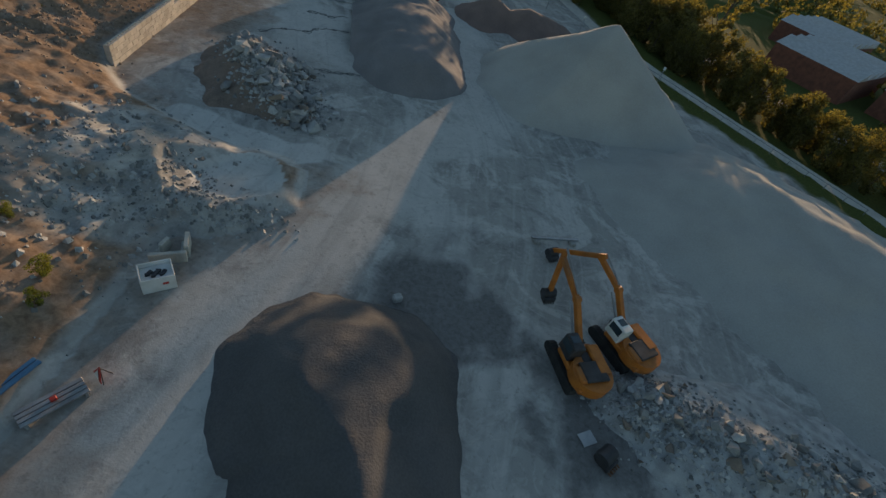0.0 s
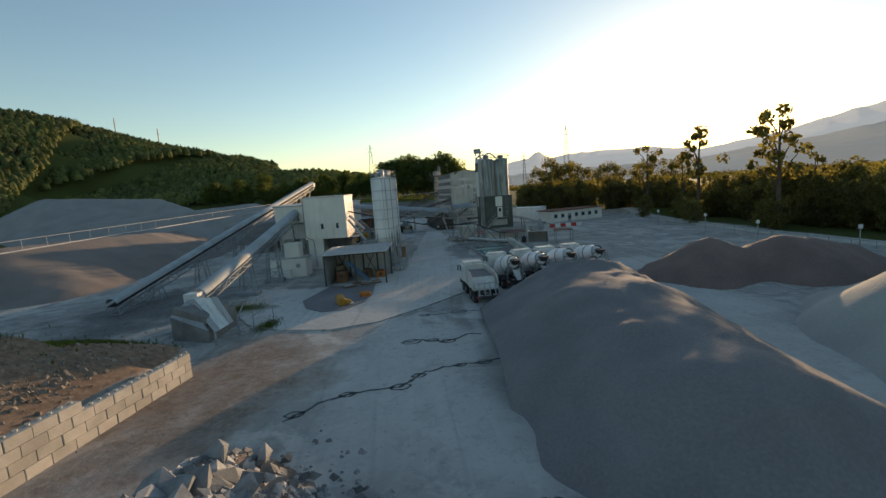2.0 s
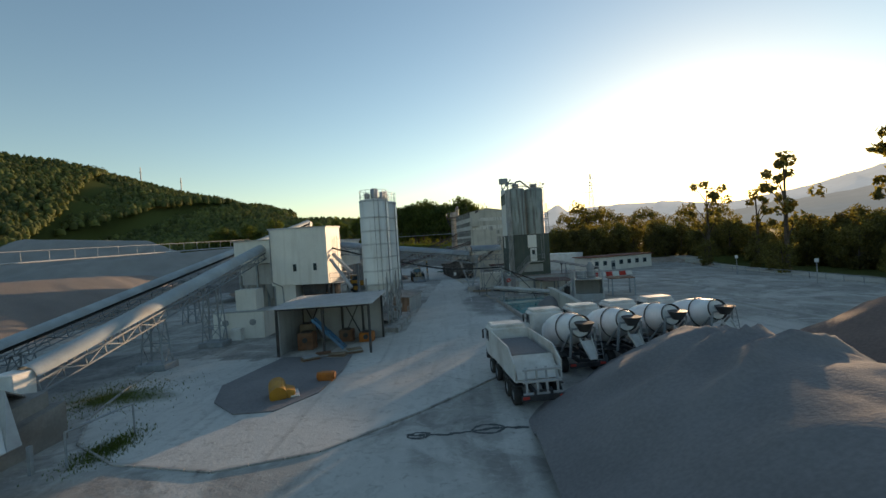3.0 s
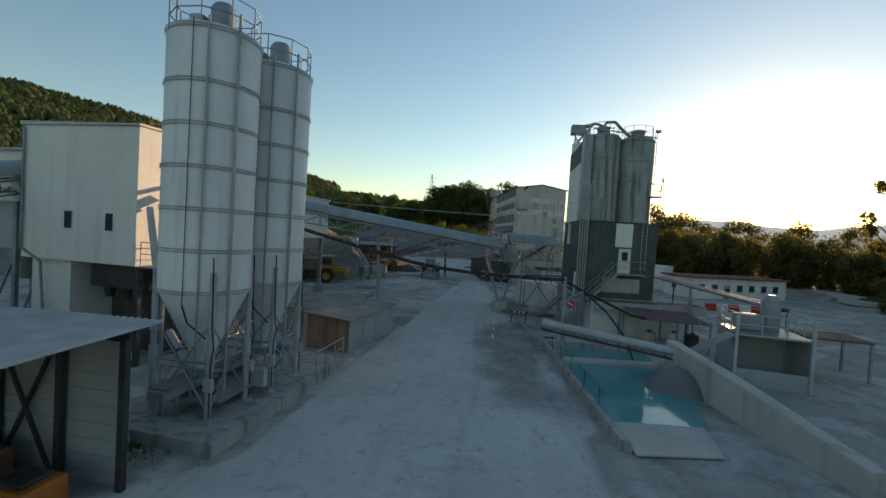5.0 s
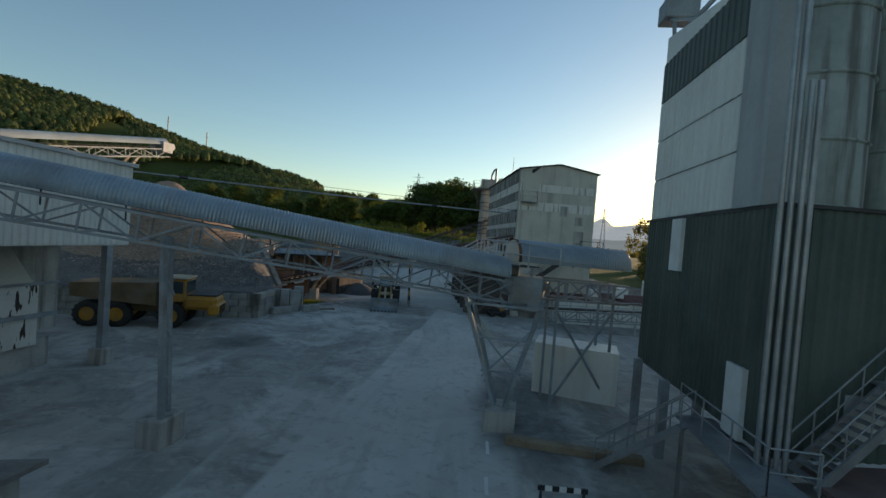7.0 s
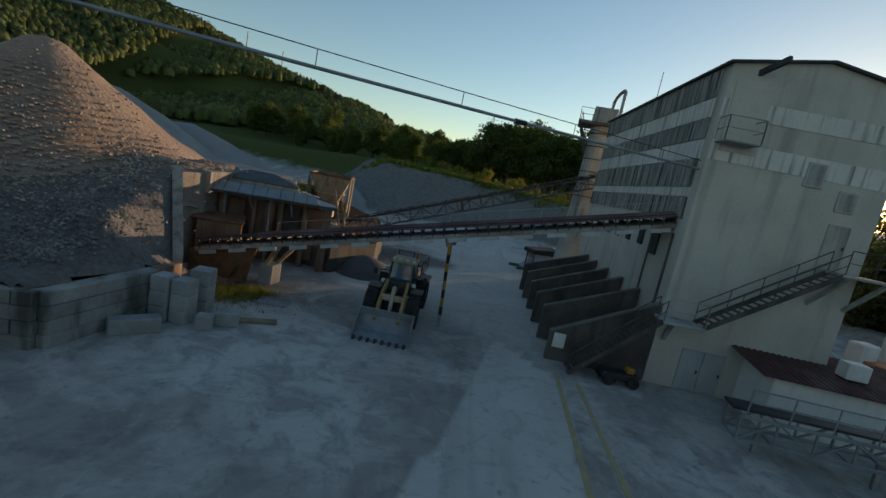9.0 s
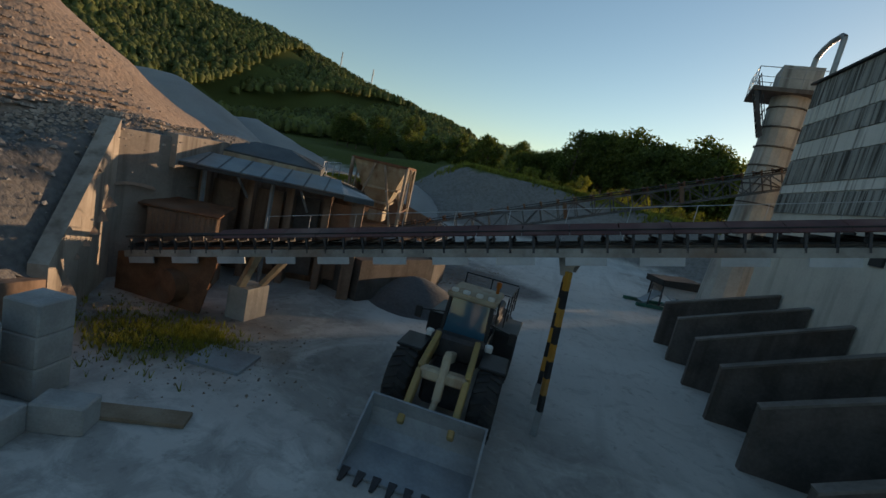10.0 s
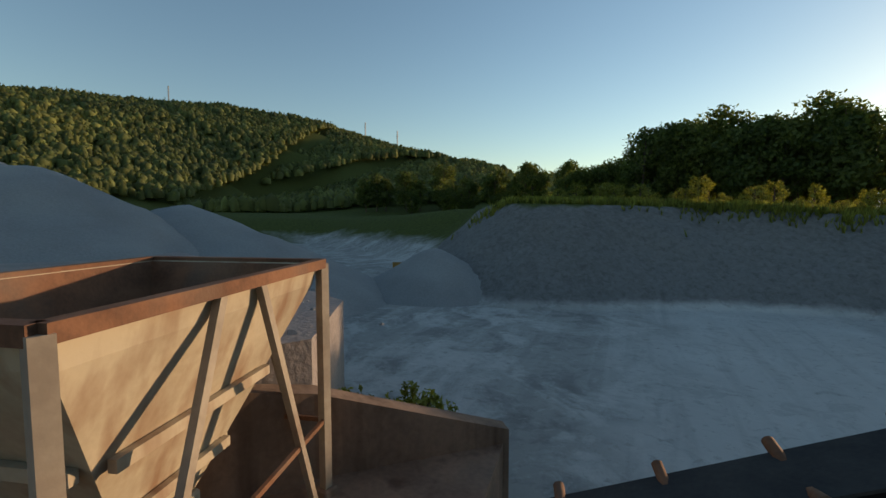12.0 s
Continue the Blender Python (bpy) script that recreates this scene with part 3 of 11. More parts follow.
col.data.foreach_set("color", np.stack([grass, np.clip(earth, 0, 1), np.clip(dark, 0, 1), pale], -1).ravel())


def ground_material():
    m = bpy.data.materials.new("quarry_ground")
    m.use_nodes = True
    n, l = m.node_tree.nodes, m.node_tree.links
    b = n["Principled BSDF"]
    b.inputs["Roughness"].default_value = 0.95
    b.inputs["Specular IOR Level"].default_value = 0.05
    geo = n.new("ShaderNodeNewGeometry")
    at = n.new("ShaderNodeAttribute")
    at.attribute_name = "zone"
    sep = n.new("ShaderNodeSeparateColor")
    l.new(at.outputs["Color"], sep.inputs[0])

    def noise_tex(s, detail=5, stretch=None):
        t = n.new("ShaderNodeTexNoise")
        t.inputs["Scale"].default_value, t.inputs["Detail"].default_value = s, detail
        if stretch:
            mp = n.new("ShaderNodeMapping")
            mp.inputs[2].default_value, mp.inputs[3].default_value = (0, 0, radians(8)), stretch
            l.new(geo.outputs["Position"], mp.inputs[0])
            l.new(mp.outputs[0], t.inputs["Vector"])
        else:
            l.new(geo.outputs["Position"], t.inputs["Vector"])
        return t

    def warped(s, distort, rough=0.62, detail=7):
        t = noise_tex(s, detail)
        t.inputs["Distortion"].default_value, t.inputs["Roughness"].default_value = distort, rough
        return t

    big, mid, fine = noise_tex(0.09), noise_tex(0.7), noise_tex(7, 6)
    dust, damp, grain = warped(0.16, 1.2), warped(0.33, 0.8, 0.68), warped(2.2, 0.5, 0.7)
    fl = n.new("ShaderNodeAttribute")
    fl.attribute_name = "flow"
    fm = n.new("ShaderNodeMapping")
    fm.inputs[3].default_value = (0.8, 0.05, 1)
    l.new(fl.outputs["Vector"], fm.inputs[0])
    track = n.new("ShaderNodeTexNoise")
    track.inputs["Scale"].default_value, track.inputs["Detail"].default_value, track.inputs["Distortion"].default_value = 1.0, 7, 0.9
    l.new(fm.outputs[0], track.inputs["Vector"])

    def two(c1, c2, tex, lo=0.35, hi=0.65):
        r = n.new("ShaderNodeMapRange")
        r.inputs[1].default_value, r.inputs[2].default_value = lo, hi
        l.new(tex.outputs[0], r.inputs[0])
        x = n.new("ShaderNodeMix")
        x.data_type = "RGBA"
        x.inputs[6].default_value, x.inputs[7].default_value = (*c1, 1), (*c2, 1)
        l.new(r.outputs[0], x.inputs[0])
        return x.outputs[2]

    def over(a, c, fac, amount=1.0, tex=mid, wobble=0.5):
        s = n.new("ShaderNodeMath")
        s.operation = "MULTIPLY_ADD"
        l.new(tex.outputs[0], s.inputs[0])
        s.inputs[1].default_value = wobble
        l.new(fac, s.inputs[2])
        r = n.new("ShaderNodeMapRange")
        r.inputs[1].default_value, r.inputs[2].default_value, r.inputs[4].default_value = 0.2 + wobble * 0.5, 0.8 + wobble * 0.5, amount
        l.new(s.outputs[0], r.inputs[0])
        x = n.new("ShaderNodeMix")
        x.data_type = "RGBA"
        l.new(r.outputs[0], x.inputs[0])
        l.new(a, x.inputs[6])
        l.new(c, x.inputs[7])
        return x.outputs[2]

    def ramped(tex, lo, hi, amount):
        r = n.new("ShaderNodeMapRange")
        r.inputs[1].default_value, r.inputs[2].default_value, r.inputs[4].default_value = lo, hi, amount
        l.new(tex.outputs[0], r.inputs[0])
        return r.outputs[0]

    def blend(a, c, fac):
        x = n.new("ShaderNodeMix")
        x.data_type = "RGBA"
        l.new(fac, x.inputs[0])
        l.new(a, x.inputs[6])
        l.new(c, x.inputs[7])
        return x.outputs[2]

    pale_dust = two((0.60, 0.58, 0.54), (0.50, 0.485, 0.45), grain)
    damp_mud = two((0.26, 0.25, 0.235), (0.19, 0.182, 0.17), grain)
    c = two((0.39, 0.375, 0.345), (0.32, 0.31, 0.285), big)
    c = blend(c, damp_mud, ramped(damp, 0.49, 0.60, 0.7))
    c = blend(c, pale_dust, ramped(dust, 0.51, 0.59, 0.65))
    c = over(c, two((0.57, 0.56, 0.525), (0.48, 0.47, 0.44), dust, 0.35, 0.65), at.outputs["Alpha"], 1.0, grain, 0.3)
    c = blend(c, damp_mud, ramped(track, 0.54, 0.70, 0.3))
    c = blend(c, pale_dust, ramped(track, 0.46, 0.32, 0.35))
    c = blend(c, two((0.27, 0.25, 0.225), (0.20, 0.19, 0.175), fine), ramped(grain, 0.56, 0.68, 0.55))
    c = blend(c, damp_mud, ramped(warped(0.6, 1.6, 0.66), 0.55, 0.61, 0.22))
    c = blend(c, pale_dust, ramped(warped(0.85, 2.2, 0.66), 0.55, 0.62, 0.26))
    ca = n.new("ShaderNodeAttribute")
    ca.attribute_name = "crust"
    cm = n.new("ShaderNodeMath")
    cm.operation = "MULTIPLY"
    l.new(ca.outputs["Fac"], cm.inputs[0])
    l.new(ramped(warped(0.7, 0.7, 0.7, 9), 0.46, 0.58, 0.55), cm.inputs[1])
    c = blend(c, damp_mud, cm.outputs[0])
    c = over(c, two((0.19, 0.185, 0.18), (0.115, 0.11, 0.105), grain), sep.outputs[2], 0.9, damp, 0.8)
    c = over(c, two((0.32, 0.225, 0.155), (0.155, 0.105, 0.072), grain), sep.outputs[1], 1.0, mid, 0.6)
    c = over(c, two((0.10, 0.115, 0.03), (0.055, 0.065, 0.022), grain), sep.outputs[0], 1.0, damp, 0.7)
    l.new(c, b.inputs["Base Color"])
    bp = n.new("ShaderNodeBump")
    bp.inputs["Strength"].default_value, bp.inputs["Distance"].default_value = 0.3, 0.05
    rel = n.new("ShaderNodeMath")
    l.new(fine.outputs[0], rel.inputs[0])
    l.new(grain.outputs[0], rel.inputs[1])
    l.new(rel.outputs[0], bp.inputs["Height"])
    l.new(bp.outputs[0], b.inputs["Normal"])
    return m


gme.materials.append(ground_material())
ground = tagged(new("ground", gme), "dusty pale quarry yard rising to earth banks and grassy hills", "ground", kind="structure")


def gz(x, y):
    return float(height(np.array([x]), np.array([y]))[0])


# ---- heaps of gravel and sand ----
def heap(name, ridge, tan, material, label, category="gravel pile", cell=0.6, flat=0.0, lumps=0.25, ripple=0.0, seed=1, base=-0.4, crest=0.9, clip=None, cut=None):
    """A heap: falls off at tan from a ridge line of (x, y, height), with a rounded crest, gullies and lumps."""
    top = max(p[2] for p in ridge)
    reach = top / tan + 2
    xs = np.arange(min(p[0] for p in ridge) - reach, max(p[0] for p in ridge) + reach, cell)
    ys = np.arange(min(p[1] for p in ridge) - reach, max(p[1] for p in ridge) + reach, cell)
    X, Y = np.meshgrid(xs, ys)
    if len(ridge) == 1:
        D, Z = np.hypot(X - ridge[0][0], Y - ridge[0][1]), np.full_like(X, ridge[0][2])
    else:
        D, Z = seg_dist(X, Y, ridge)
    D = D * (1 + 0.10 * fbm(X, Y, 9, 2, seed))
    E = np.sqrt(np.maximum(D - flat, 0) ** 2 + crest ** 2) - crest
    H = Z - E * tan + lumps * fbm(X, Y, 3.2, 4, seed + 3) * np.clip(D, 0.3, 1)
    if cut:
        H = np.minimum(H, cut[2] - cut[3] * ((X - cut[0]) * 0.477 + (Y - cut[1]) * 0.879) + 0.1 * fbm(X, Y, 1.6, 3, seed + 5))
    if ripple:
        ph = fbm(X, Y, 8, 2, seed + 7) * 3 + (X * 0.35 - Y * 0.75) * 0.95
        H = H + ripple * (0.75 - np.abs(np.sin(ph)) ** 0.6) * smooth01(1.3 - np.abs(D - 2.0) / 4.5) * smooth01(0.5 + 0.9 * fbm(X, Y, 5, 2, seed + 9))
    foot = height(X, Y)
    H = np.where(H < foot + 0.35, foot - 0.15 + (H - foot + 0.15) * 0.6, H)
    keep = H > foot - 0.25
    if clip:
        keep &= inside(X, Y, clip)
    idx = -np.ones(X.shape, int)
    cellkeep = keep[:-1, :-1] | keep[1:, :-1] | keep[:-1, 1:] | keep[1:, 1:]
    used = np.zeros(X.shape, bool)
    for a in (0, 1):
        for b2 in (0, 1):
            used[a:X.shape[0] - 1 + a, b2:X.shape[1] - 1 + b2] |= cellkeep
    idx[used] = np.arange(used.sum())
    H = np.maximum(H, foot - 0.4)
    me = bpy.data.meshes.new(name)
    i, j = np.nonzero(cellkeep)
    me.from_pydata(np.stack([X[used], Y[used], H[used]], -1).tolist(), [], np.stack([idx[i, j], idx[i, j + 1], idx[i + 1, j + 1], idx[i + 1, j]], -1).tolist())
    me.polygons.foreach_set("use_smooth", [True] * len(me.polygons))
    me.materials.append(material)
    ob = tagged(new(name, me), label, category)

    def top_at(x, y):
        a = int(np.clip(round((y - ys[0]) / cell), 0, X.shape[0] - 1))
        b2 = int(np.clip(round((x - xs[0]) / cell), 0, X.shape[1] - 1))
        return float(max(H[a, b2], foot[a, b2]))
    return ob, top_at


FILL = [(-70, 62), (-33, 93.4), (-23.7, 97.5), (-19.1, 99.6), (-19.4, 104.2), (-20.35, 106.4), (-24.6, 109.95), (-24.8, 112), (-25.5, 114.9), (-27.0, 119.4), (-32.2, 120.3), (-33, 131), (-60, 140), (-90, 120)]

heap("gravel_mound", [(10.6, 6.5, 3.6), (10.6, 16, 4.3), (11.3, 27, 4.0), (13, 31, 3.2)], 0.68, GRAVEL_DARK, "long dark grey gravel pile with wavy crest, beside parked mixer trucks", ripple=0.6, cell=0.3, seed=3, flat=1.2, crest=2.2)
heap("gravel_mound", [(39.5, 9.5, 11.4), (46, 2, 6.6)], 0.64, GRAVEL_PALE, "tall pale grey crushed stone pile with a pointed top", lumps=0.16, seed=4, cell=0.5, crest=0.5)
heap("gravel_mound", [(52, -18, 5.5), (60, -30, 6.0), (62, -44, 5.0)], 0.28, GRAVEL_PALE, "broad low heap of pale crushed stone", lumps=0.35, seed=5, cell=0.8)
heap("gravel_mound", [(3.2, -41.4, 5.3), (4.1, -45, 4.3), (3.9, -50, 4.0), (3.9, -64, 4.0)], 0.66, GRAVEL_BLACK, "dark grey gravel pile with a flattened top", crest=0.3, lumps=0.3, seed=6, cell=0.25, cut=(2.8, -40.2, 3.35, 0.15))
heap("gravel_mound", [(28.8, 36.5, 4.1), (32, 35.8, 2.6), (35.5, 35, 3.9), (39, 35.5, 3.4), (43, 36, 2.4)], 0.58, GRAVEL_RED, "reddish brown gravel pile with several humps", lumps=0.4, seed=7)
_, cone_top = heap("gravel_mound", [(-36.3, 110.7, 11.6)], 0.70, GRAVEL_BROWN, "tall cone of sunlit brown gravel under a conveyor", lumps=0.35, seed=8, cell=0.45, crest=0.6, clip=FILL)
heap("gravel_mound", [(-100, 110, 9.0), (-63, 136, 11.2)], 0.55, GRAVEL_GREY, "grey gravel ridge behind the crusher bay", lumps=0.3, seed=9, cell=0.8)
heap("gravel_mound", [(-66, 147, 8.2), (-60, 146, 8.4), (-52, 147, 6.0)], 0.52, GRAVEL_GREY, "rounded grey gravel heap", lumps=0.2, seed=10, cell=0.8)
heap("gravel_mound", [(-125, 50, 8.9), (-84, 50, 8.5), (-70, 55, 7.2), (-66, 84, 6.5), (-70, 102, 5.5)], 0.42, GRAVEL_SAND, "wide sand and gravel slope with a lit flank", lumps=0.2, seed=11, cell=0.8)
heap("gravel_mound", [(-132, 135, 17.5), (-98, 140, 15.0), (-80, 130, 10)], 0.52, GRAVEL_GREY, "large grey gravel ridge below the wooded hill", lumps=0.3, seed=12, cell=1.2)
heap("gravel_mound", [(-40.5, 158.5, 4.2)], 0.62, GRAVEL_GREY, "small cone of pale gravel at the foot of the bank", lumps=0.2, seed=13)
heap("gravel_mound", [(-16.6, 119.6, 1.3)], 0.7, GRAVEL_BLACK, "small heap of dark gravel in the crusher bay", lumps=0.2, seed=14, cell=0.25)
_, rubble_top = heap("rubble_mound", [(-10, 3.0, 1.6), (-9.0, -2, 3.0), (-6.8, -6.0, 2.6), (-3.2, -9.5, 1.0)], 0.5, RUBBLE_EARTH, "heap of broken concrete and stone rubble", "rubble pile", lumps=0.5, seed=15, cell=0.4)
_, spoil_top = heap("rubble_mound", [(25.5, -42.5, 1.3), (31, -45.5, 2.2), (41, -52, 2.4)], 0.36, ROCK, "spread heap of broken stone behind the excavators", "rubble pile", lumps=0.4, seed=16, cell=0.4)


def gravel_bed():
    """Graded fill that meets the tops of the block walls and climbs to the cone."""
    rim = [(-45, 88.2, 2.0), (-33, 93.4, 2.0), (-23.7, 97.5, 2.0), (-19.1, 99.6, 2.0), (-19.4, 104.2, 1.95), (-20.35, 106.4, 1.6), (-24.6, 109.95, 5.35), (-25.5, 114.9, 5.4), (-27, 119.4, 4.8), (-32.2, 120.4, 3.2), (-45, 121, 3.1)]
    xs, ys = np.arange(-48, -18.4, 0.2), np.arange(86, 121, 0.2)
    X, Y = np.meshgrid(xs, ys)
    d, v = seg_dist(X, Y, rim)
    plane = 2.0 + 0.287 * np.maximum(0, -0.414 * (X + 19.1) + 0.911 * (Y - 99.6))
    H = np.minimum(np.minimum(plane, 5.8), v - 0.06 + 0.8 * d) + np.clip(d, 0, 1) * (0.12 * fbm(X, Y, 2.5, 4, 17) + 0.05 * fbm(X, Y, 0.7, 2, 18))
    keep = inside(X, Y, FILL)
    ck = keep[:-1, :-1] & keep[1:, :-1] & keep[:-1, 1:] & keep[1:, 1:]
    idx = np.arange(X.size).reshape(X.shape)
    i, j = np.nonzero(ck)
    me = bpy.data.meshes.new("gravel_bed")
    me.from_pydata(np.stack([X, Y, H], -1).reshape(-1, 3).tolist(), [], np.stack([idx[i, j], idx[i, j + 1], idx[i + 1, j + 1], idx[i + 1, j]], -1).tolist())
    me.polygons.foreach_set("use_smooth", [True] * len(me.polygons))
    me.materials.append(GRAVEL_BED)
    tagged(new("gravel_bed", me), "graded grey gravel fill held by concrete block walls", "gravel pile")

    def top_at(x, y):
        a, b2 = int(np.clip(round((y - ys[0]) / 0.2), 0, len(ys) - 1)), int(np.clip(round((x - xs[0]) / 0.2), 0, len(xs) - 1))
        return float(H[a, b2])
    return top_at


bed_top = gravel_bed()


# ---- distant mountains ----
def mountains():
    for i, (dist, pts, c) in enumerate([
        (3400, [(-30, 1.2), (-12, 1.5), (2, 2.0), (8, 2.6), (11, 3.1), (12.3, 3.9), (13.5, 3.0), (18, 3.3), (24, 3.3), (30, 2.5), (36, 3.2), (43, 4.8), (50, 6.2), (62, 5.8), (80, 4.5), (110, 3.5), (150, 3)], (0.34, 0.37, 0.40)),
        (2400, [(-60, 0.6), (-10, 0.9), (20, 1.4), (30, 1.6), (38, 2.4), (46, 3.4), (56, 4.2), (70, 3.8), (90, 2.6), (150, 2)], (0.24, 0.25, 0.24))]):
        m = Mesh()
        az = np.arange(pts[0][0], pts[-1][0], 0.5)
        el = np.interp(az, [p[0] for p in pts], [p[1] for p in pts]) + 0.12 * fbm(az * 1.0, az * 0, 1.2, 4, 31 + i)
        vs = []
        for a, e in zip(az, el):
            dx, dy = math.sin(radians(a)), math.cos(radians(a))
            h = 10 + dist * math.tan(radians(max(e, 0.1)))
            vs += [(dx * dist * 0.72, dy * dist * 0.72, -5), (dx * dist, dy * dist, h), (dx * dist * 1.15, dy * dist * 1.15, -5)]
        fs = []
        for k in range(len(az) - 1):
            for r in (0, 1):
                fs.append((3 * k + r, 3 * k + 3 + r, 3 * k + 4 + r, 3 * k + 1 + r))
        m.add(vs, fs, True)
        # Distance haze is put into the pale slope colours and a faint emission.
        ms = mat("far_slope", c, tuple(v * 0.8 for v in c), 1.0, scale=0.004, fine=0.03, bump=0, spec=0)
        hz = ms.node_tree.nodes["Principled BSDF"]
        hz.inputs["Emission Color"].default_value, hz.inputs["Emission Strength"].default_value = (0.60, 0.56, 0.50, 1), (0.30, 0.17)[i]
        tagged(m.ob("backdrop", ms), "blue-grey mountain range on the horizon, glowing with painted haze", "mountains", kind="structure")


mountains()


# ---- trees ----
def crown_cards(m, centres, n, size, rnd):
    """Small bent leaf clumps scattered over puffs (centre, radius)."""
    for c, r in centres:
        c = Vector(c)
        for _ in range(n):
            d = Vector((rnd.gauss(0, 1), rnd.gauss(0, 1), rnd.gauss(0, 0.8))).normalized()
            p = c + d * r * (0.55 + 0.5 * rnd.random())
            a = Vector((rnd.gauss(0, 1), rnd.gauss(0, 1), rnd.gauss(0, 1))).normalized()
            b = a.cross(d + Vector((rnd.random(), rnd.random(), rnd.random())) * 0.7).normalized()
            s = size * (0.6 + 0.8 * rnd.random())
            k = len(m.v)
            m.v += [tuple(p - a * s), tuple(p + b * s * 0.55 + d * s * 0.2), tuple(p + a * s), tuple(p - b * s * 0.55 + d * s * 0.15)]
            m.f.append((k, k + 1, k + 2, k + 3))
            m.smooth.append(False)


def tree(h, spread, seed, puffs=22, cards=70, card=0.38, sparse=False, leaf=None, low=0.25):
    """A tree of height h: tapered trunk, limbs and a ragged crown of leaf clumps."""
    rnd = random.Random(seed)
    e = thing("tree", "leafy broadleaf tree with an uneven green crown", "tree")
    t = Mesh()
    lean = Vector((rnd.uniform(-0.05, 0.05), rnd.uniform(-0.05, 0.05), 1))
    r0 = h * 0.018 + 0.06
    t.tube((0, 0, -0.5), lean * h * 0.4, r0, 8, r0 * 0.7)
    t.tube(lean * h * 0.4, lean * h * 0.9, r0 * 0.7, 7, r0 * 0.2)
    centres = []
    for i in range(puffs):
        f = low + (0.98 - low) * ((i + rnd.random()) / puffs)
        shape = math.sin(math.pi * min(1, (f - low * 0.6) / (1.08 - low * 0.6))) ** 0.7
        a = rnd.uniform(0, 6.283)
        d = spread * shape * rnd.uniform(0.25, 1.0)
        p = lean * h * f + Vector((math.cos(a) * d, math.sin(a) * d, 0))
        centres.append((p, (spread * 0.34 + 0.25) * rnd.uniform(0.6, 1.15) * (0.6 if sparse else 1)))
        if i % 2 == 0:
            base = lean * h * max(0.15, f - 0.18 - 0.1 * rnd.random())
            mid = (base + p) / 2 + Vector((0, 0, h * 0.02))
            t.tube(base, mid, r0 * 0.32, 5, r0 * 0.22, False)
            t.tube(mid, p, r0 * 0.22, 5, r0 * 0.08, False)
    t.ob("trunk", BARK, e)
    c = Mesh()
    crown_cards(c, centres, cards, card * (h / 12) ** 0.5, rnd)
    c.ob("crown", leaf or LEAF, e)
    return e


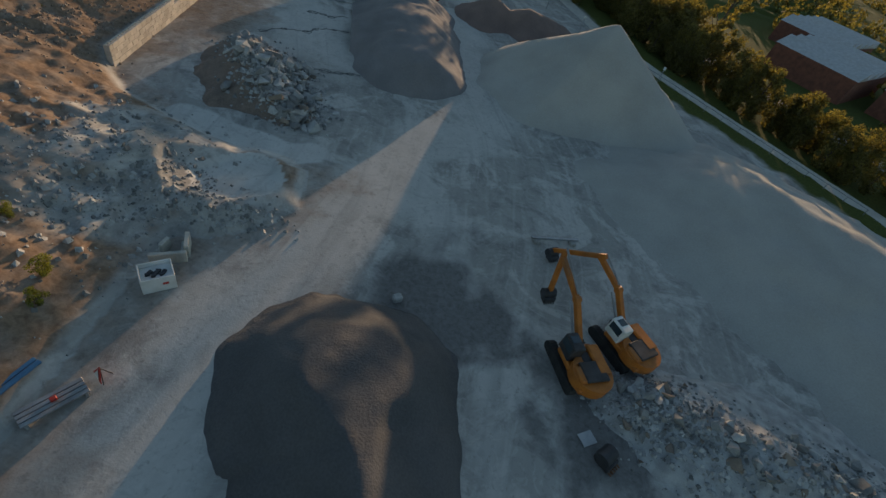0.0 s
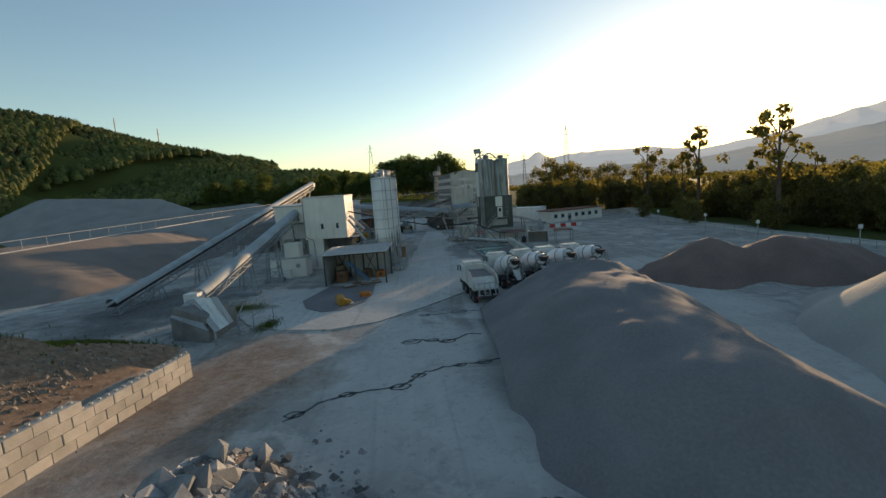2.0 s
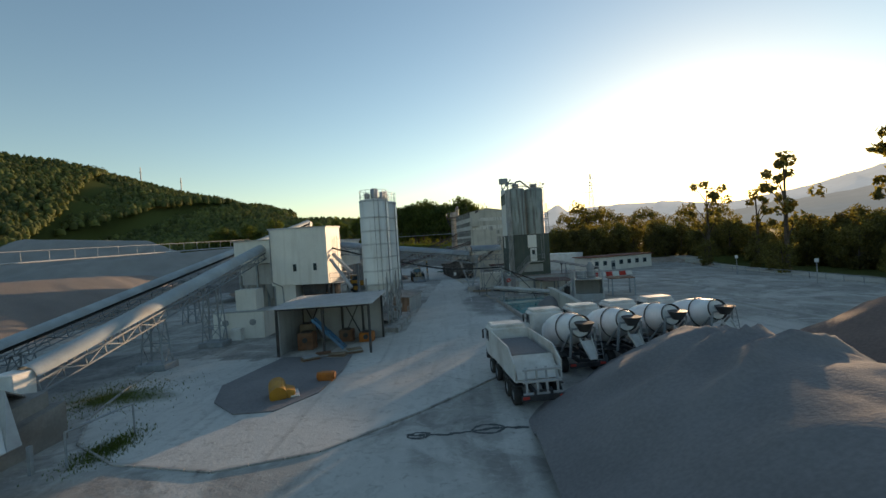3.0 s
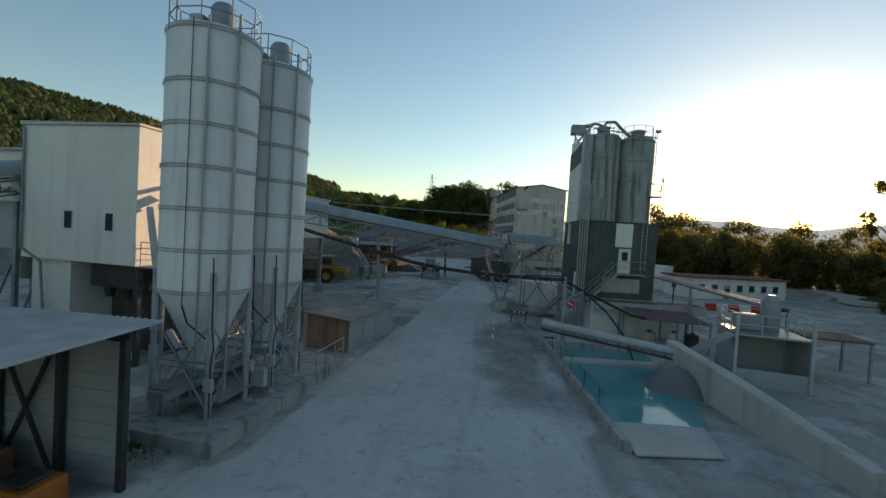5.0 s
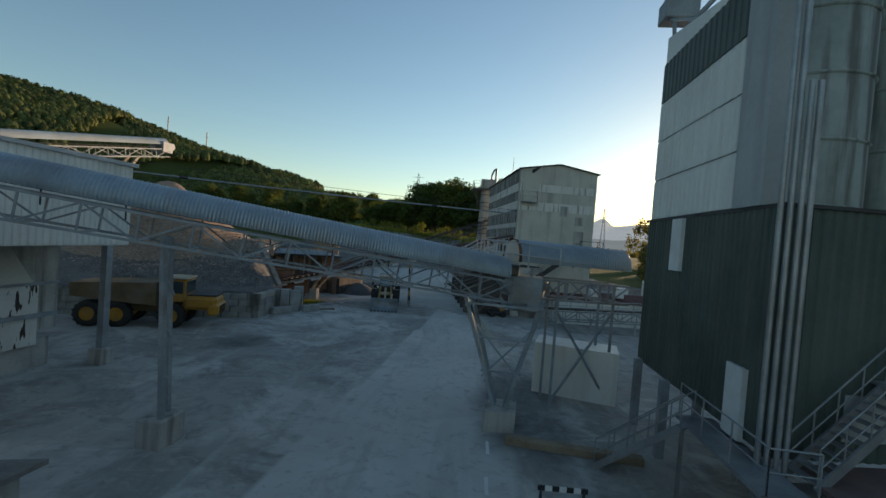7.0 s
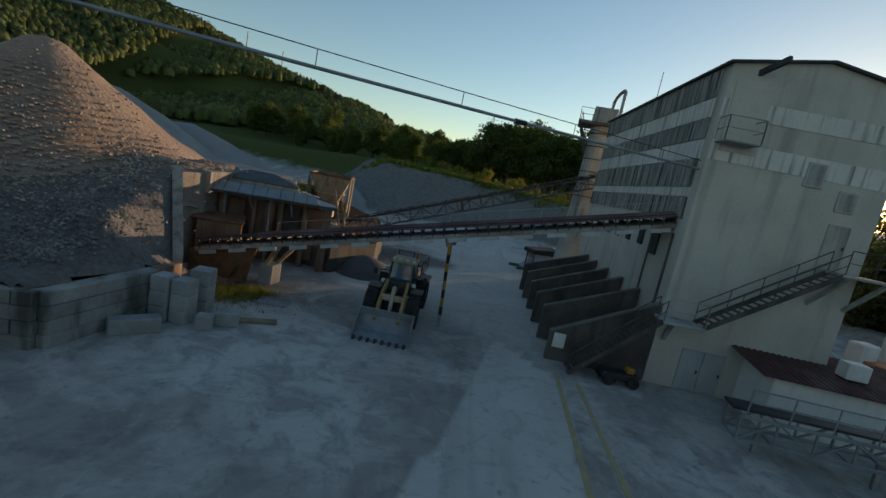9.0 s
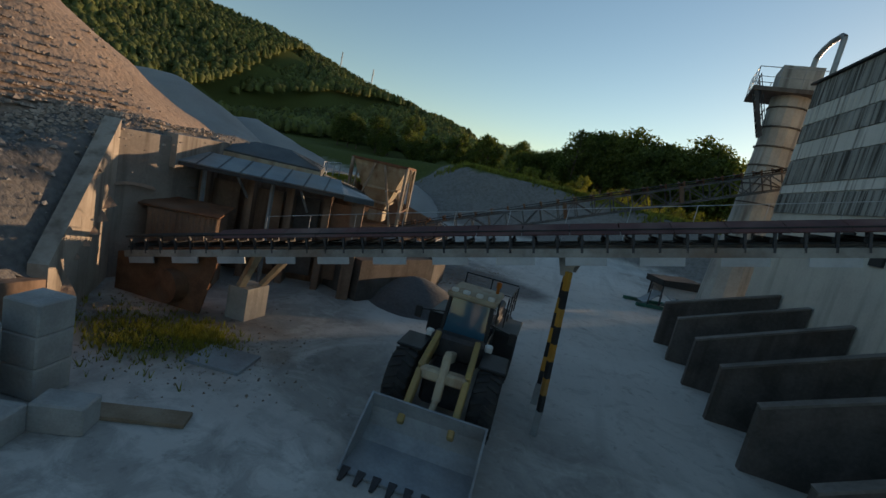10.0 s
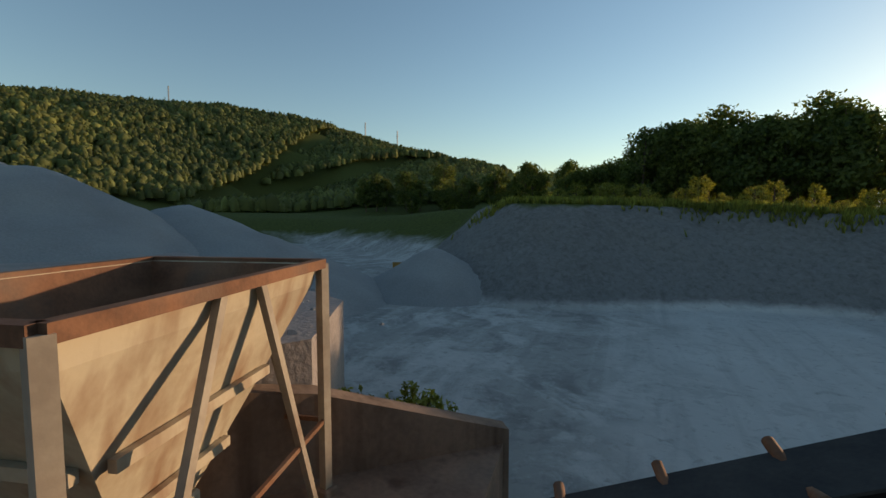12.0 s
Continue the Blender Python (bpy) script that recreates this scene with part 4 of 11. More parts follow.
def place_trees():
    kinds = [tree(12, 3.8, 1, 34, 95, 0.3), tree(13, 4.6, 2, 38, 95, 0.3), tree(11, 3.4, 3, 30, 90, 0.3), tree(14, 5.0, 4, 40, 95, 0.3, low=0.12), tree(9, 3.6, 5, 28, 90, 0.3, low=0.08)]
    thin = [tree(15, 3.2, 11, 16, 34, 0.34, True, LEAF_HAZE, 0.35), tree(16, 4.4, 12, 20, 34, 0.34, True, LEAF_HAZE, 0.42)]
    bush = [tree(2.6, 1.05, 21, 26, 75, 0.17, True, LEAF_LIGHT, 0.08), tree(2.0, 0.95, 22, 22, 70, 0.16, True, LEAF_LIGHT, 0.08)]
    for b in bush:
        tagged(b, "young yellow-green shrub on a bank", "shrub")
    for b in thin:
        tagged(b, "tall slender tree with a sparse see-through crown", "tree")
    used = set()
    rnd = random.Random(7)

    def put(src, x, y, s=1.0, sz=None, group=""):
        m = Matrix.Translation((x, y, gz(x, y))) @ Matrix.Rotation(rnd.uniform(0, 6.28), 4, "Z") @ Matrix.Diagonal((s, s, sz or s, 1))
        if src.name not in used:
            used.add(src.name)
            src.matrix_basis = m
            o = src
        else:
            src_scale = src.scale.copy()
            o = copy_thing(src, m @ Matrix.Diagonal((1 / src_scale[0], 1 / src_scale[1], 1 / src_scale[2], 1)))
        if group:
            o["group"] = group
    # grove on the plateau, well behind the far bank
    for i in range(46):
        f = (i + rnd.random()) / 46
        x = -54 + 62 * f
        y = 240 + 20 * rnd.random()
        k = 0.6 + 0.22 * rnd.random() + 0.86 * smooth01((x + 56) / 36)
        put(kinds[rnd.randrange(4)], x, y, k, group="grove behind the far bank")
    # line of trees farther off beside the grove
    for i in range(26):
        put(kinds[rnd.randrange(5)], -150 + 4.0 * i + rnd.uniform(-2, 2), 276 + rnd.uniform(-12, 12), 0.95 + 0.4 * rnd.random(), group="far tree line")
    # belt along the road on the sunny side
    young = [tree(12, 3.8, 31, 30, 85, 0.32, False, LEAF_HAZE, 0.03), tree(10, 4.4, 32, 30, 85, 0.32, False, LEAF_HAZE, 0.02), tree(13, 3.8, 33, 34, 80, 0.32, False, LEAF_HAZE, 0.03)]
    for b in young:
        tagged(b, "broadleaf tree in a belt, olive-brown haze put into its leaf colour", "tree")
    belt = [(24, 150), (34, 143), (46, 136), (58, 128), (65, 112), (66, 92), (66, 72), (67, 52), (71, 34), (78, 16), (88, -4), (99, -26), (112, -50)]
    for a, b in zip(belt, belt[1:]):
        for i in range(14):
            f = (i + rnd.random()) / 14
            x = a[0] + (b[0] - a[0]) * f + rnd.uniform(-1, 8)
            y = a[1] + (b[1] - a[1]) * f + rnd.uniform(0, 5)
            put(young[rnd.randrange(3)], x, y, (0.46 if y < 120 else 0.52) + 0.32 * rnd.random(), group="tree belt beside the road")
    # Extra taller row, added behind the belt only to break the low sunlight.
    for a, b in zip(belt[4:9], belt[5:9]):
        for i in range(9):
            f = (i + rnd.random()) / 9
            put(young[rnd.randrange(3)], a[0] + (b[0] - a[0]) * f + rnd.uniform(5, 13), a[1] + (b[1] - a[1]) * f + rnd.uniform(-2, 4), 0.78 + 0.2 * rnd.random(), group="tree belt beside the road")
    for x, y, s in ((61, 223, 2.0), (54, 228, 1.6), (70, 218, 1.6), (78, 213, 1.5), (86, 208, 1.5), (95, 200, 1.45), (104, 192, 1.4), (64, 230, 1.7)):
        put(young[1], x, y, s, group="tree belt beside the road")
    for k, x, y, s in ((0, 60, 100, 1.05), (1, 60.5, 68.5, 1.35), (0, 57, 88, 1.42), (1, 56.5, 111.5, 1.18), (0, 68, 70, 0.9), (1, 80, 40, 1.1)):
        put(thin[k], x, y, s)
    for x, y, k in ((54.5, 85.5, 0.55), (58, 66, 0.55), (57.5, 97.5, 0.5), (54, 109, 0.55), (59.5, 70.5, 0.5), (55.5, 90, 0.5)):
        put(young[1], x, y, k, group="tree belt beside the road")
    # shrubs along the top of the far bank and by the hopper
    for i in range(26):
        x = -36 + 41 * (i + rnd.random()) / 26
        put(bush[i % 2], x, 176.5 + rnd.uniform(-1.0, 3) + 0.1 * abs(x + 10), 0.6 + 0.7 * rnd.random(), group="shrubs on the far bank")
    for x, y, s in ((-24.6, 131.6, 1.25), (-23.9, 132.6, 1.0), (-25.4, 130.9, 1.3), (-22.8, 134.0, 0.5), (-16, -38, 0.7), (-14.5, -34.5, 0.6), (-14.0, -36.5, 0.5), (-19, -33, 0.8), (-22, -35, 0.9), (-21, -30.5, 0.7), (-17.5, -31, 0.55)):
        put(bush[rnd.randrange(2)], x, y, s)


place_trees()


# ---- wooded hillside ----
def hill_woods():
    m = Mesh()
    rnd = np.random.RandomState(5)
    N = 30000
    X, Y = rnd.uniform(-620, 40, N), rnd.uniform(40, 720, N)
    rd, rz = seg_dist(X, Y, RIDGE)
    Z = height(X, Y)
    clear = fbm(X, Y, 60, 3, 41)
    keep = (rd < 250) & (rd * 0.6 + 60 > 60) & (clear > -1.05)
    keep &= np.hypot(X + 17, Y - 120) > 215
    X, Y, Z = X[keep], Y[keep], Z[keep]
    ico = [Vector(v).normalized() for v in ((0, 0, 1), (0.89, 0, 0.45), (0.28, 0.85, 0.45), (-0.72, 0.53, 0.45), (-0.72, -0.53, 0.45), (0.28, -0.85, 0.45), (0.72, 0.53, -0.45), (-0.28, 0.85, -0.45), (-0.89, 0, -0.45), (-0.28, -0.85, -0.45), (0.72, -0.53, -0.45))]
    fc = [(0, 1, 2), (0, 2, 3), (0, 3, 4), (0, 4, 5), (0, 5, 1), (1, 6, 2), (2, 7, 3), (3, 8, 4), (4, 9, 5), (5, 10, 1), (2, 6, 7), (3, 7, 8), (4, 8, 9), (5, 9, 10), (1, 10, 6)]
    r2 = random.Random(8)
    for x, y, z in zip(X, Y, Z):
        r, h = r2.uniform(1.5, 3.9), r2.uniform(3.4, 7.0)
        c = Vector((x, y, z + h * 0.55))
        k = len(m.v)
        for v in ico:
            s = r2.uniform(0.7, 1.25)
            m.v.append((c.x + v.x * r * s, c.y + v.y * r * s, c.z + v.z * h * 0.72 * s))
        m.f += [tuple(k + i for i in f) for f in fc]
        m.smooth += [True] * len(fc)
        for _ in range(6):
            d = Vector((r2.gauss(0, 1), r2.gauss(0, 1), r2.gauss(0.4, 0.8))).normalized()
            p = c + Vector((d.x * r * 1.1, d.y * r * 1.1, d.z * h * 0.8))
            a = Vector((r2.gauss(0, 1), r2.gauss(0, 1), r2.gauss(0, 1))).normalized() * 1.1
            b = d.cross(a).normalized() * 1.0
            k = len(m.v)
            m.v += [tuple(p - a), tuple(p + b), tuple(p + a)]
            m.f.append((k, k + 1, k + 2))
            m.smooth.append(False)
    tagged(m.ob("hill_woods", LEAF_HILL), "dense green broadleaf woodland covering the hillside", "woodland", kind="stuff")


hill_woods()


def plain_woods():
    """Rows and clumps of trees over the plain beyond the road, too far off to tell apart."""
    m = Mesh()
    rnd = np.random.RandomState(15)
    N = 9000
    X, Y = rnd.uniform(85, 900, N), rnd.uniform(-160, 900, N)
    g = fbm(X, Y, 70, 3, 44)
    keep = (g > 0.3) & (X > 92 + np.clip(30 - Y, 0, 200) * 0.5) | (np.abs(X - 150 - 0.3 * Y) < 6) | (np.abs(X - 0.2 * Y - 260) < 8)
    keep &= ~((np.abs(X - 118 + 0.25 * Y) < 10) & (Y < 60))
    X, Y = X[keep], Y[keep]
    Z = height(X, Y)
    r2 = random.Random(9)
    for x, y, z in zip(X, Y, Z):
        h, r = r2.uniform(3.5, 8), r2.uniform(1.8, 3.6)
        for _ in range(26):
            d = Vector((r2.gauss(0, 1), r2.gauss(0, 1), r2.gauss(0, 1))).normalized()
            p = Vector((x + d.x * r, y + d.y * r, z + h * 0.5 + d.z * h * 0.5))
            a = Vector((r2.gauss(0, 1), r2.gauss(0, 1), r2.gauss(0, 1))).normalized() * 0.9
            b = d.cross(a).normalized() * 0.8
            k = len(m.v)
            m.v += [tuple(p - a), tuple(p + b), tuple(p + a), tuple(p - b)]
            m.f.append((k, k + 1, k + 2, k + 3))
            m.smooth.append(False)
    tagged(m.ob("plain_woods", LEAF_HAZE), "rows and clumps of trees across the distant plain", "woodland", kind="stuff")


plain_woods()


# ---- shared builders ----
def railing(m, pts, h=1.05, r=0.025, step=1.5, mid=True):
    """Posts and two rails along a polyline of floor points."""
    for a, b in zip(pts, pts[1:]):
        a, b = Vector(a), Vector(b)
        up = Vector((0, 0, h))
        m.tube(a + up, b + up, r, 6)
        if mid:
            m.tube(a + up * 0.5, b + up * 0.5, r * 0.8, 6)
        n = max(1, int((b - a).length / step))
        for i in range(n + 1):
            p = a + (b - a) * (i / n)
            m.tube(p, p + up, r, 6)


def lattice(m, p, q, w, h, bay=1.2, r=0.035):
    """A lattice girder from p to q (top chords), w wide and h deep."""
    p, q = Vector(p), Vector(q)
    d = (q - p).normalized()
    s = d.cross(Vector((0, 0, 1))).normalized() * (w / 2)
    up = s.cross(d).normalized()
    dn = -up * h if up.z > 0 else up * h
    for k in (-1, 1):
        m.beam(p + s * k, q + s * k, r * 2.2)
        m.beam(p + s * k + dn, q + s * k + dn, r * 2.2)
        n = max(1, int((q - p).length / bay))
        for i in range(n):
            a, b = p + (q - p) * (i / n), p + (q - p) * ((i + 1) / n)
            lo, hi = (a, b) if i % 2 else (b, a)
            m.beam(lo + s * k, hi + s * k + dn, r * 1.5)
            m.beam(a + s * k, a + s * k + dn, r * 1.5)
    n = max(1, int((q - p).length / bay))
    for i in range(n + 1):
        a = p + (q - p) * (i / n)
        m.beam(a - s + dn, a + s + dn, r * 1.4)


def trestle(m, x, y, z0, z1, w=1.6, turn=0.0, r=0.06):
    """A braced four-legged trestle."""
    c, s = math.cos(turn), math.sin(turn)
    put = lambda u, v, z, f: Vector((x + (c * u - s * v) * f, y + (s * u + c * v) * f, z))
    legs = [(-w / 2, -w / 3), (w / 2, -w / 3), (w / 2, w / 3), (-w / 2, w / 3)]
    for i, (u, v) in enumerate(legs):
        u2, v2 = legs[(i + 1) % 4]
        m.beam(put(u, v, z0, 1.25), put(u, v, z1, 0.8), r * 2)
        n = max(1, int((z1 - z0) / 1.8))
        for k in range(n):
            a, b = z0 + (z1 - z0) * k / n, z0 + (z1 - z0) * (k + 1) / n
            fa, fb = 1.25 - 0.45 * k / n, 1.25 - 0.45 * (k + 1) / n
            m.beam(put(u, v, a, fa), put(u2, v2, b, fb), r)
            m.beam(put(u, v, b, fb), put(u2, v2, b, fb), r)


def tube_cover(m, p, q, r, pitch=0.16, depth=0.022, n=18, a0=-20, a1=200):
    """An arched corrugated cover along p to q."""
    p, q = Vector(p), Vector(q)
    d = (q - p).normalized()
    s = d.cross(Vector((0, 0, 1))).normalized()
    up = s.cross(d).normalized()
    k = int((q - p).length / pitch * 2)
    vs, fs = [], []
    for i in range(k + 1):
        c = p + (q - p) * (i / k)
        rr = r + (depth if i % 2 else -depth)
        for j in range(n + 1):
            a = radians(a0 + (a1 - a0) * j / n)
            vs.append(c + (s * math.cos(a) + up * math.sin(a)) * rr)
    for i in range(k):
        for j in range(n):
            a = i * (n + 1) + j
            fs.append((a, a + n + 1, a + n + 2, a + 1))
    m.add(vs, fs, depth < 0.014)


def stairs(m, p, q, w, steps, rail=True):
    """An open steel stair from the foot p to the head q."""
    p, q = Vector(p), Vector(q)
    flat = Vector((q.x - p.x, q.y - p.y, 0)).normalized()
    s = flat.cross(Vector((0, 0, 1))) * (w / 2)
    rot = flat.to_track_quat("X", "Z").to_matrix().to_4x4()
    for k in (-1, 1):
        m.beam(p + s * k, q + s * k, 0.06, 0.22)
        if rail:
            up = Vector((0, 0, 1.0))
            m.tube(p + s * k + up, q + s * k + up, 0.025, 6)
            m.tube(p + s * k + up * 0.5, q + s * k + up * 0.5, 0.02, 6)
            for i in range(5):
                a = p + (q - p) * (i / 4) + s * k
                m.tube(a, a + up, 0.022, 6)
    for i in range(steps):
        c = p + (q - p) * ((i + 0.7) / steps)
        m.box(c, (0.24, w, 0.04), rot)


# ---- batching plant: conveyors, feed hut, weigh house ----
def conveyor_gallery():
    e = thing("inclined_conveyor", "long inclined belt conveyor with a sunlit metal cover", "conveyor")
    p, q = Vector((-37.6, 35.3, 0.95)), Vector((-35.7, 109.0, 14.85))
    c = Mesh()
    tube_cover(c, p + Vector((0, 0, 0.5)), q + Vector((0, 0, 0.5)), 0.62, 0.5, 0.012, 10, 0, 180)
    c.ob("cover", COVER, e)
    f = Mesh()
    lattice(f, p, q, 1.3, 0.8, 1.8, 0.045)
    f.ob("frame", STEEL_PAINT, e)
    b = Mesh()
    b.beam(p + Vector((0, 0, 0.2)), q + Vector((0, 0, 0.2)), 1.0, 0.08)
    b.ob("belt", RUBBER, e)
    d = Mesh()
    d.tube(q + Vector((-0.6, 0.5, 0.3)), q + Vector((0.6, 0.5, 0.3)), 0.38, 14)
    d.box(q + Vector((0, -0.3, 0.1)), (1.5, 1.4, 1.1), None, 0.05)
    d.ob("head_drum", GALV_LIGHT, e)
    for i, fr in enumerate((0.10, 0.24, 0.40)):
        a = p + (q - p) * fr
        t = Mesh()
        trestle(t, a.x, a.y, gz(a.x, a.y), a.z - 0.8, 1.5)
        t.ob("trestle", STEEL_PAINT, e)
    t = Mesh()
    a = p + (q - p) * 0.95
    t.beam((a.x - 0.7, a.y - 7, 5), (a.x - 0.5, a.y, a.z - 0.8), 0.22)
    t.beam((a.x + 0.7, a.y - 7, 5), (a.x + 0.5, a.y, a.z - 0.8), 0.22)
    t.beam((a.x - 0.7, a.y - 13, 2), (a.x - 0.5, a.y - 8, a.z - 2.2), 0.2)
    t.beam((a.x + 0.7, a.y - 13, 2), (a.x + 0.5, a.y - 8, a.z - 2.2), 0.2)
    t.ob("prop", CREAM_STEEL, e)


def feed_conveyor():
    e = thing("inclined_conveyor", "covered grey feed conveyor rising to the batching house", "conveyor")
    p, q = Vector((-25.8, 31.8, 2.2)), Vector((-24.5, 60.5, 9.05))
    c = Mesh()
    tube_cover(c, p + Vector((0, 0, 0.25)), q + Vector((0, 0, 0.25)), 0.72, 0.4, 0.012, 10, 0, 180)
    c.ob("cover", COVER, e)
    f = Mesh()
    lattice(f, p, q, 1.4, 0.7, 1.5, 0.045)
    f.ob("frame", STEEL_PAINT, e)
    for fr in (0.35, 0.62):
        a = p + (q - p) * fr
        t = Mesh()
        trestle(t, a.x, a.y, 0, a.z - 0.7, 1.5)
        t.box((a.x, a.y, 0.25), (2.4, 1.8, 0.5), None, 0.04)
        t.ob("trestle", STEEL_PAINT, e)


def feed_hut():
    e = thing("feed_hopper_hut", "grey sheet-clad feed hopper hut with pale panelled sloping roof", "hut")
    rl, rr = Vector((-24.3, 27.2, 3.0)), Vector((-21.0, 26.2, 3.35))
    el, er = Vector((-19.9, 23.1, 1.0)), Vector((-19.4, 25.3, 1.25))
    bl, br = Vector((-25.6, 30.2, 1.5)), Vector((-22.2, 29.2, 1.9))
    w = Mesh()
    a, b, c, d = (-24.6, 24.9), (-20.7, 23.6), (-20.9, 29.0), (-26.6, 29.6)
    w.prism([a, b, c, d], -0.1, [2.1, 1.0, 1.9, 1.4])
    w.prism([(-24.5, 25.2), (-21.3, 24.4), (-21.2, 28.4), (-25.4, 29)], 1.0, [2.85, 2.0, 2.6, 2.2])
    w.ob("body", SHEET_ROOF, e)
    r = Mesh()
    n = 4
    for i in range(n):
        f0, f1 = i / n, (i + 0.97) / n
        q = [rl.lerp(rr, f0), rl.lerp(rr, f1), el.lerp(er, f1), el.lerp(er, f0)]
        m2 = Mesh()
        m2.plate(q[::-1], 0.06)
        m2.ob("roof_panel", WHITE if i in (1, 2) else GREY_CLAD, e)
    r.plate([bl, br, rr, rl], 0.06)
    r.ob("rear_roof", SHEET_ROOF, e)
    g = Mesh()
    g.plate([(-24.6, 24.9, 2.1), rl, (-20.7, 23.6, 1.05)], 0.06)
    g.ob("gable", GREY_CLAD, e)
    for x, y in ((-19.7, 22.7), (-19.0, 25.2)):
        p = Mesh()
        p.beam((x, y, -0.1), (x, y, 1.25), 0.16)
        p.ob("post", STEEL_PAINT, e)
    f = Mesh()
    railing(f, [(-17.8, 25.6, 0), (-17.4, 29, 0)], 1.6, 0.05, 3.4, False)
    f.ob("side_frame", STEEL_PAINT, e)
    k = Mesh()
    k.box((-26, 31.2, 2.1), (1.4, 1.4, 1.6), None, 0.05)
    k.tube((-26, 31.2, 0), (-26, 31.2, 1.4), 0.12)
    tagged(k.ob("drive_cabinet", WHITE), "small white drive cabinet on a post beside the conveyor", "cabinet")


def batching_house():
    e = thing("batching_house", "tall white-panelled concrete batching house on a tower base", "building")
    u, v = Vector((0.997, -0.07, 0)), Vector((0.07, 0.997, 0))
    o = Vector((-22.85, 58.35, 0))
    P = lambda a, b: (o + u * a + v * b)[:2]
    W, D = 6.9, 4.6
    b = Mesh()
    b.prism([P(0, 0), P(W, 0), P(W, D), P(0, D)], 4.85, 11.4)
    b.ob("wall", WHITE_PANEL, e)
    r = Mesh()
    r.prism([P(-0.12, -0.12), P(W + 0.12, -0.12), P(W + 0.12, D + 0.1), P(-0.12, D + 0.1)], 11.4, [11.58, 11.5, 11.6, 11.65])
    r.ob("roof", GALV_LIGHT, e)
    c = Mesh()
    c.prism([P(0.25, 0.35), P(2.7, 0.35), P(2.7, D - 0.3), P(0.25, D - 0.3)], -0.1, 4.85)
    c.ob("tower_base", WHITE_PANEL, e)
    c = Mesh()
    c.prism([P(2.7, 2.6), P(W - 0.2, 2.6), P(W - 0.2, D - 0.2), P(2.7, D - 0.2)], -0.1, 4.85)
    c.ob("rear_wall", CONCRETE_DARK, e)
    k = Mesh()
    k.prism([P(3.4, 0.8), P(6.2, 0.8), P(6.2, 2.4), P(3.4, 2.4)], 3.6, 4.85)
    for a in (3.8, 5.0, 6.0):
        k.lathe([(0.5, 4.85), (0.2, 3.0)], (*P(a, 1.5), 0), 12)
    k.beam((*P(W - 0.1, 0.3), -0.1), (*P(W - 0.1, 0.3), 4.85), 0.25)
    k.ob("discharge_gear", STEEL_DARK, e)
    for a in (2.75, 5.2):
        w = Mesh()
        x, y = P(a, -0.03)
        w.box((x + 0.2, y, 6.85), (0.52, 0.08, 0.95), None, 0.02)
        win = w.ob("window", WHITE, e)
        g = Mesh()
        g.box((x + 0.2, y - 0.045, 6.85), (0.4, 0.02, 0.82))
        g.ob("pane", GLASS, win)
    d = Mesh()
    d.path([(*P(0.1, -0.1), 11.3), (*P(0.1, -0.1), 5.3), (*P(1.3, -0.05), 4.7), (*P(1.4, 0.2), 0.2)], 0.06)
    d.ob("downpipe", STEEL_PAINT, e)
    a = Mesh()
    a.prism([P(-5.2, 1.2), P(0, 1.0), P(0, 4.2), P(-5.2, 4.2)], 7.6, 10.3)
    a.ob("annex", WHITE_PANEL, e, "lower white annex at conveyor level")
    a = Mesh()
    a.prism([P(-5.4, 1.0), P(0, 0.8), P(0, 4.4), P(-5.4, 4.4)], 10.3, [10.42, 10.42, 10.5, 10.5])
    a.ob("annex_roof", GALV, e)
    for x in (-4.8, -2.6, -0.4):
        l = Mesh()
        l.beam((*P(x, 1.5), -0.2), (*P(x, 1.5), 7.6), 0.22)
        l.beam((*P(x, 3.9), -0.2), (*P(x, 3.9), 7.6), 0.22)
        l.beam((*P(x, 1.5), 0.2), (*P(x, 3.9), 7.4), 0.1)
        l.ob("support_frame", STEEL_PAINT, e)
    h = Mesh()
    h.prism([P(-4.6, 1.6), P(-0.4, 1.6), P(-0.4, 3.8), P(-4.6, 3.8)], 5.0, 7.5)
    for x in (-3.6, -1.4):
        h.lathe([(0.9, 5.0), (0.25, 3.2)], (*P(x, 2.7), 0), 10)
    h.ob("aggregate_bin", GREY_CLAD, e)
    s = Mesh()
    railing(s, [(*P(W + 0.1, 0.2), 4.9), (*P(W + 1.4, 0.2), 4.9), (*P(W + 1.4, D), 4.9)], 1.1)
    s.box((*P(W + 0.75, D / 2), 4.85), (1.4, D, 0.08))
    for i in range(11):
        z = 5 + i * 0.5
        s.tube((*P(W + 0.15, 3.2), z), (*P(W + 0.55, 3.2), z), 0.02, 5)
    s.beam((*P(W + 0.15, 3.2), 4.9), (*P(W + 0.15, 3.2), 10.4), 0.05)
    s.beam((*P(W + 0.55, 3.2), 4.9), (*P(W + 0.55, 3.2), 10.4), 0.05)
    s.ob("ladder", STEEL_PAINT, e)
    s = Mesh()
    s.beam((*P(W + 0.2, 1.4), 8.2), (*P(W + 2.6, 0.5), 6.0), 0.32)
    s.beam((*P(W + 0.2, 0.5), 7.6), (*P(W + 3.4, -2.0), 4.4), 0.26)
    s.ob("screw_conveyor", GALV_LIGHT, e)
    t = thing("water_tank_house", "white rendered machine house with round vents", "building")
    m = Mesh()
    m.prism([(-26.7, 52.4), (-21.3, 52.4), (-21.3, 55.2), (-26.7, 55.2)], -0.1, 2.75)
    m.ob("wall", WHITE_PANEL, t)
    m = Mesh()
    m.prism([(-26.8, 52.3), (-21.2, 52.3), (-21.2, 55.3), (-26.8, 55.3)], 2.75, 2.87)
    m.ob("roof", GREY_CLAD, t)
    m = Mesh()
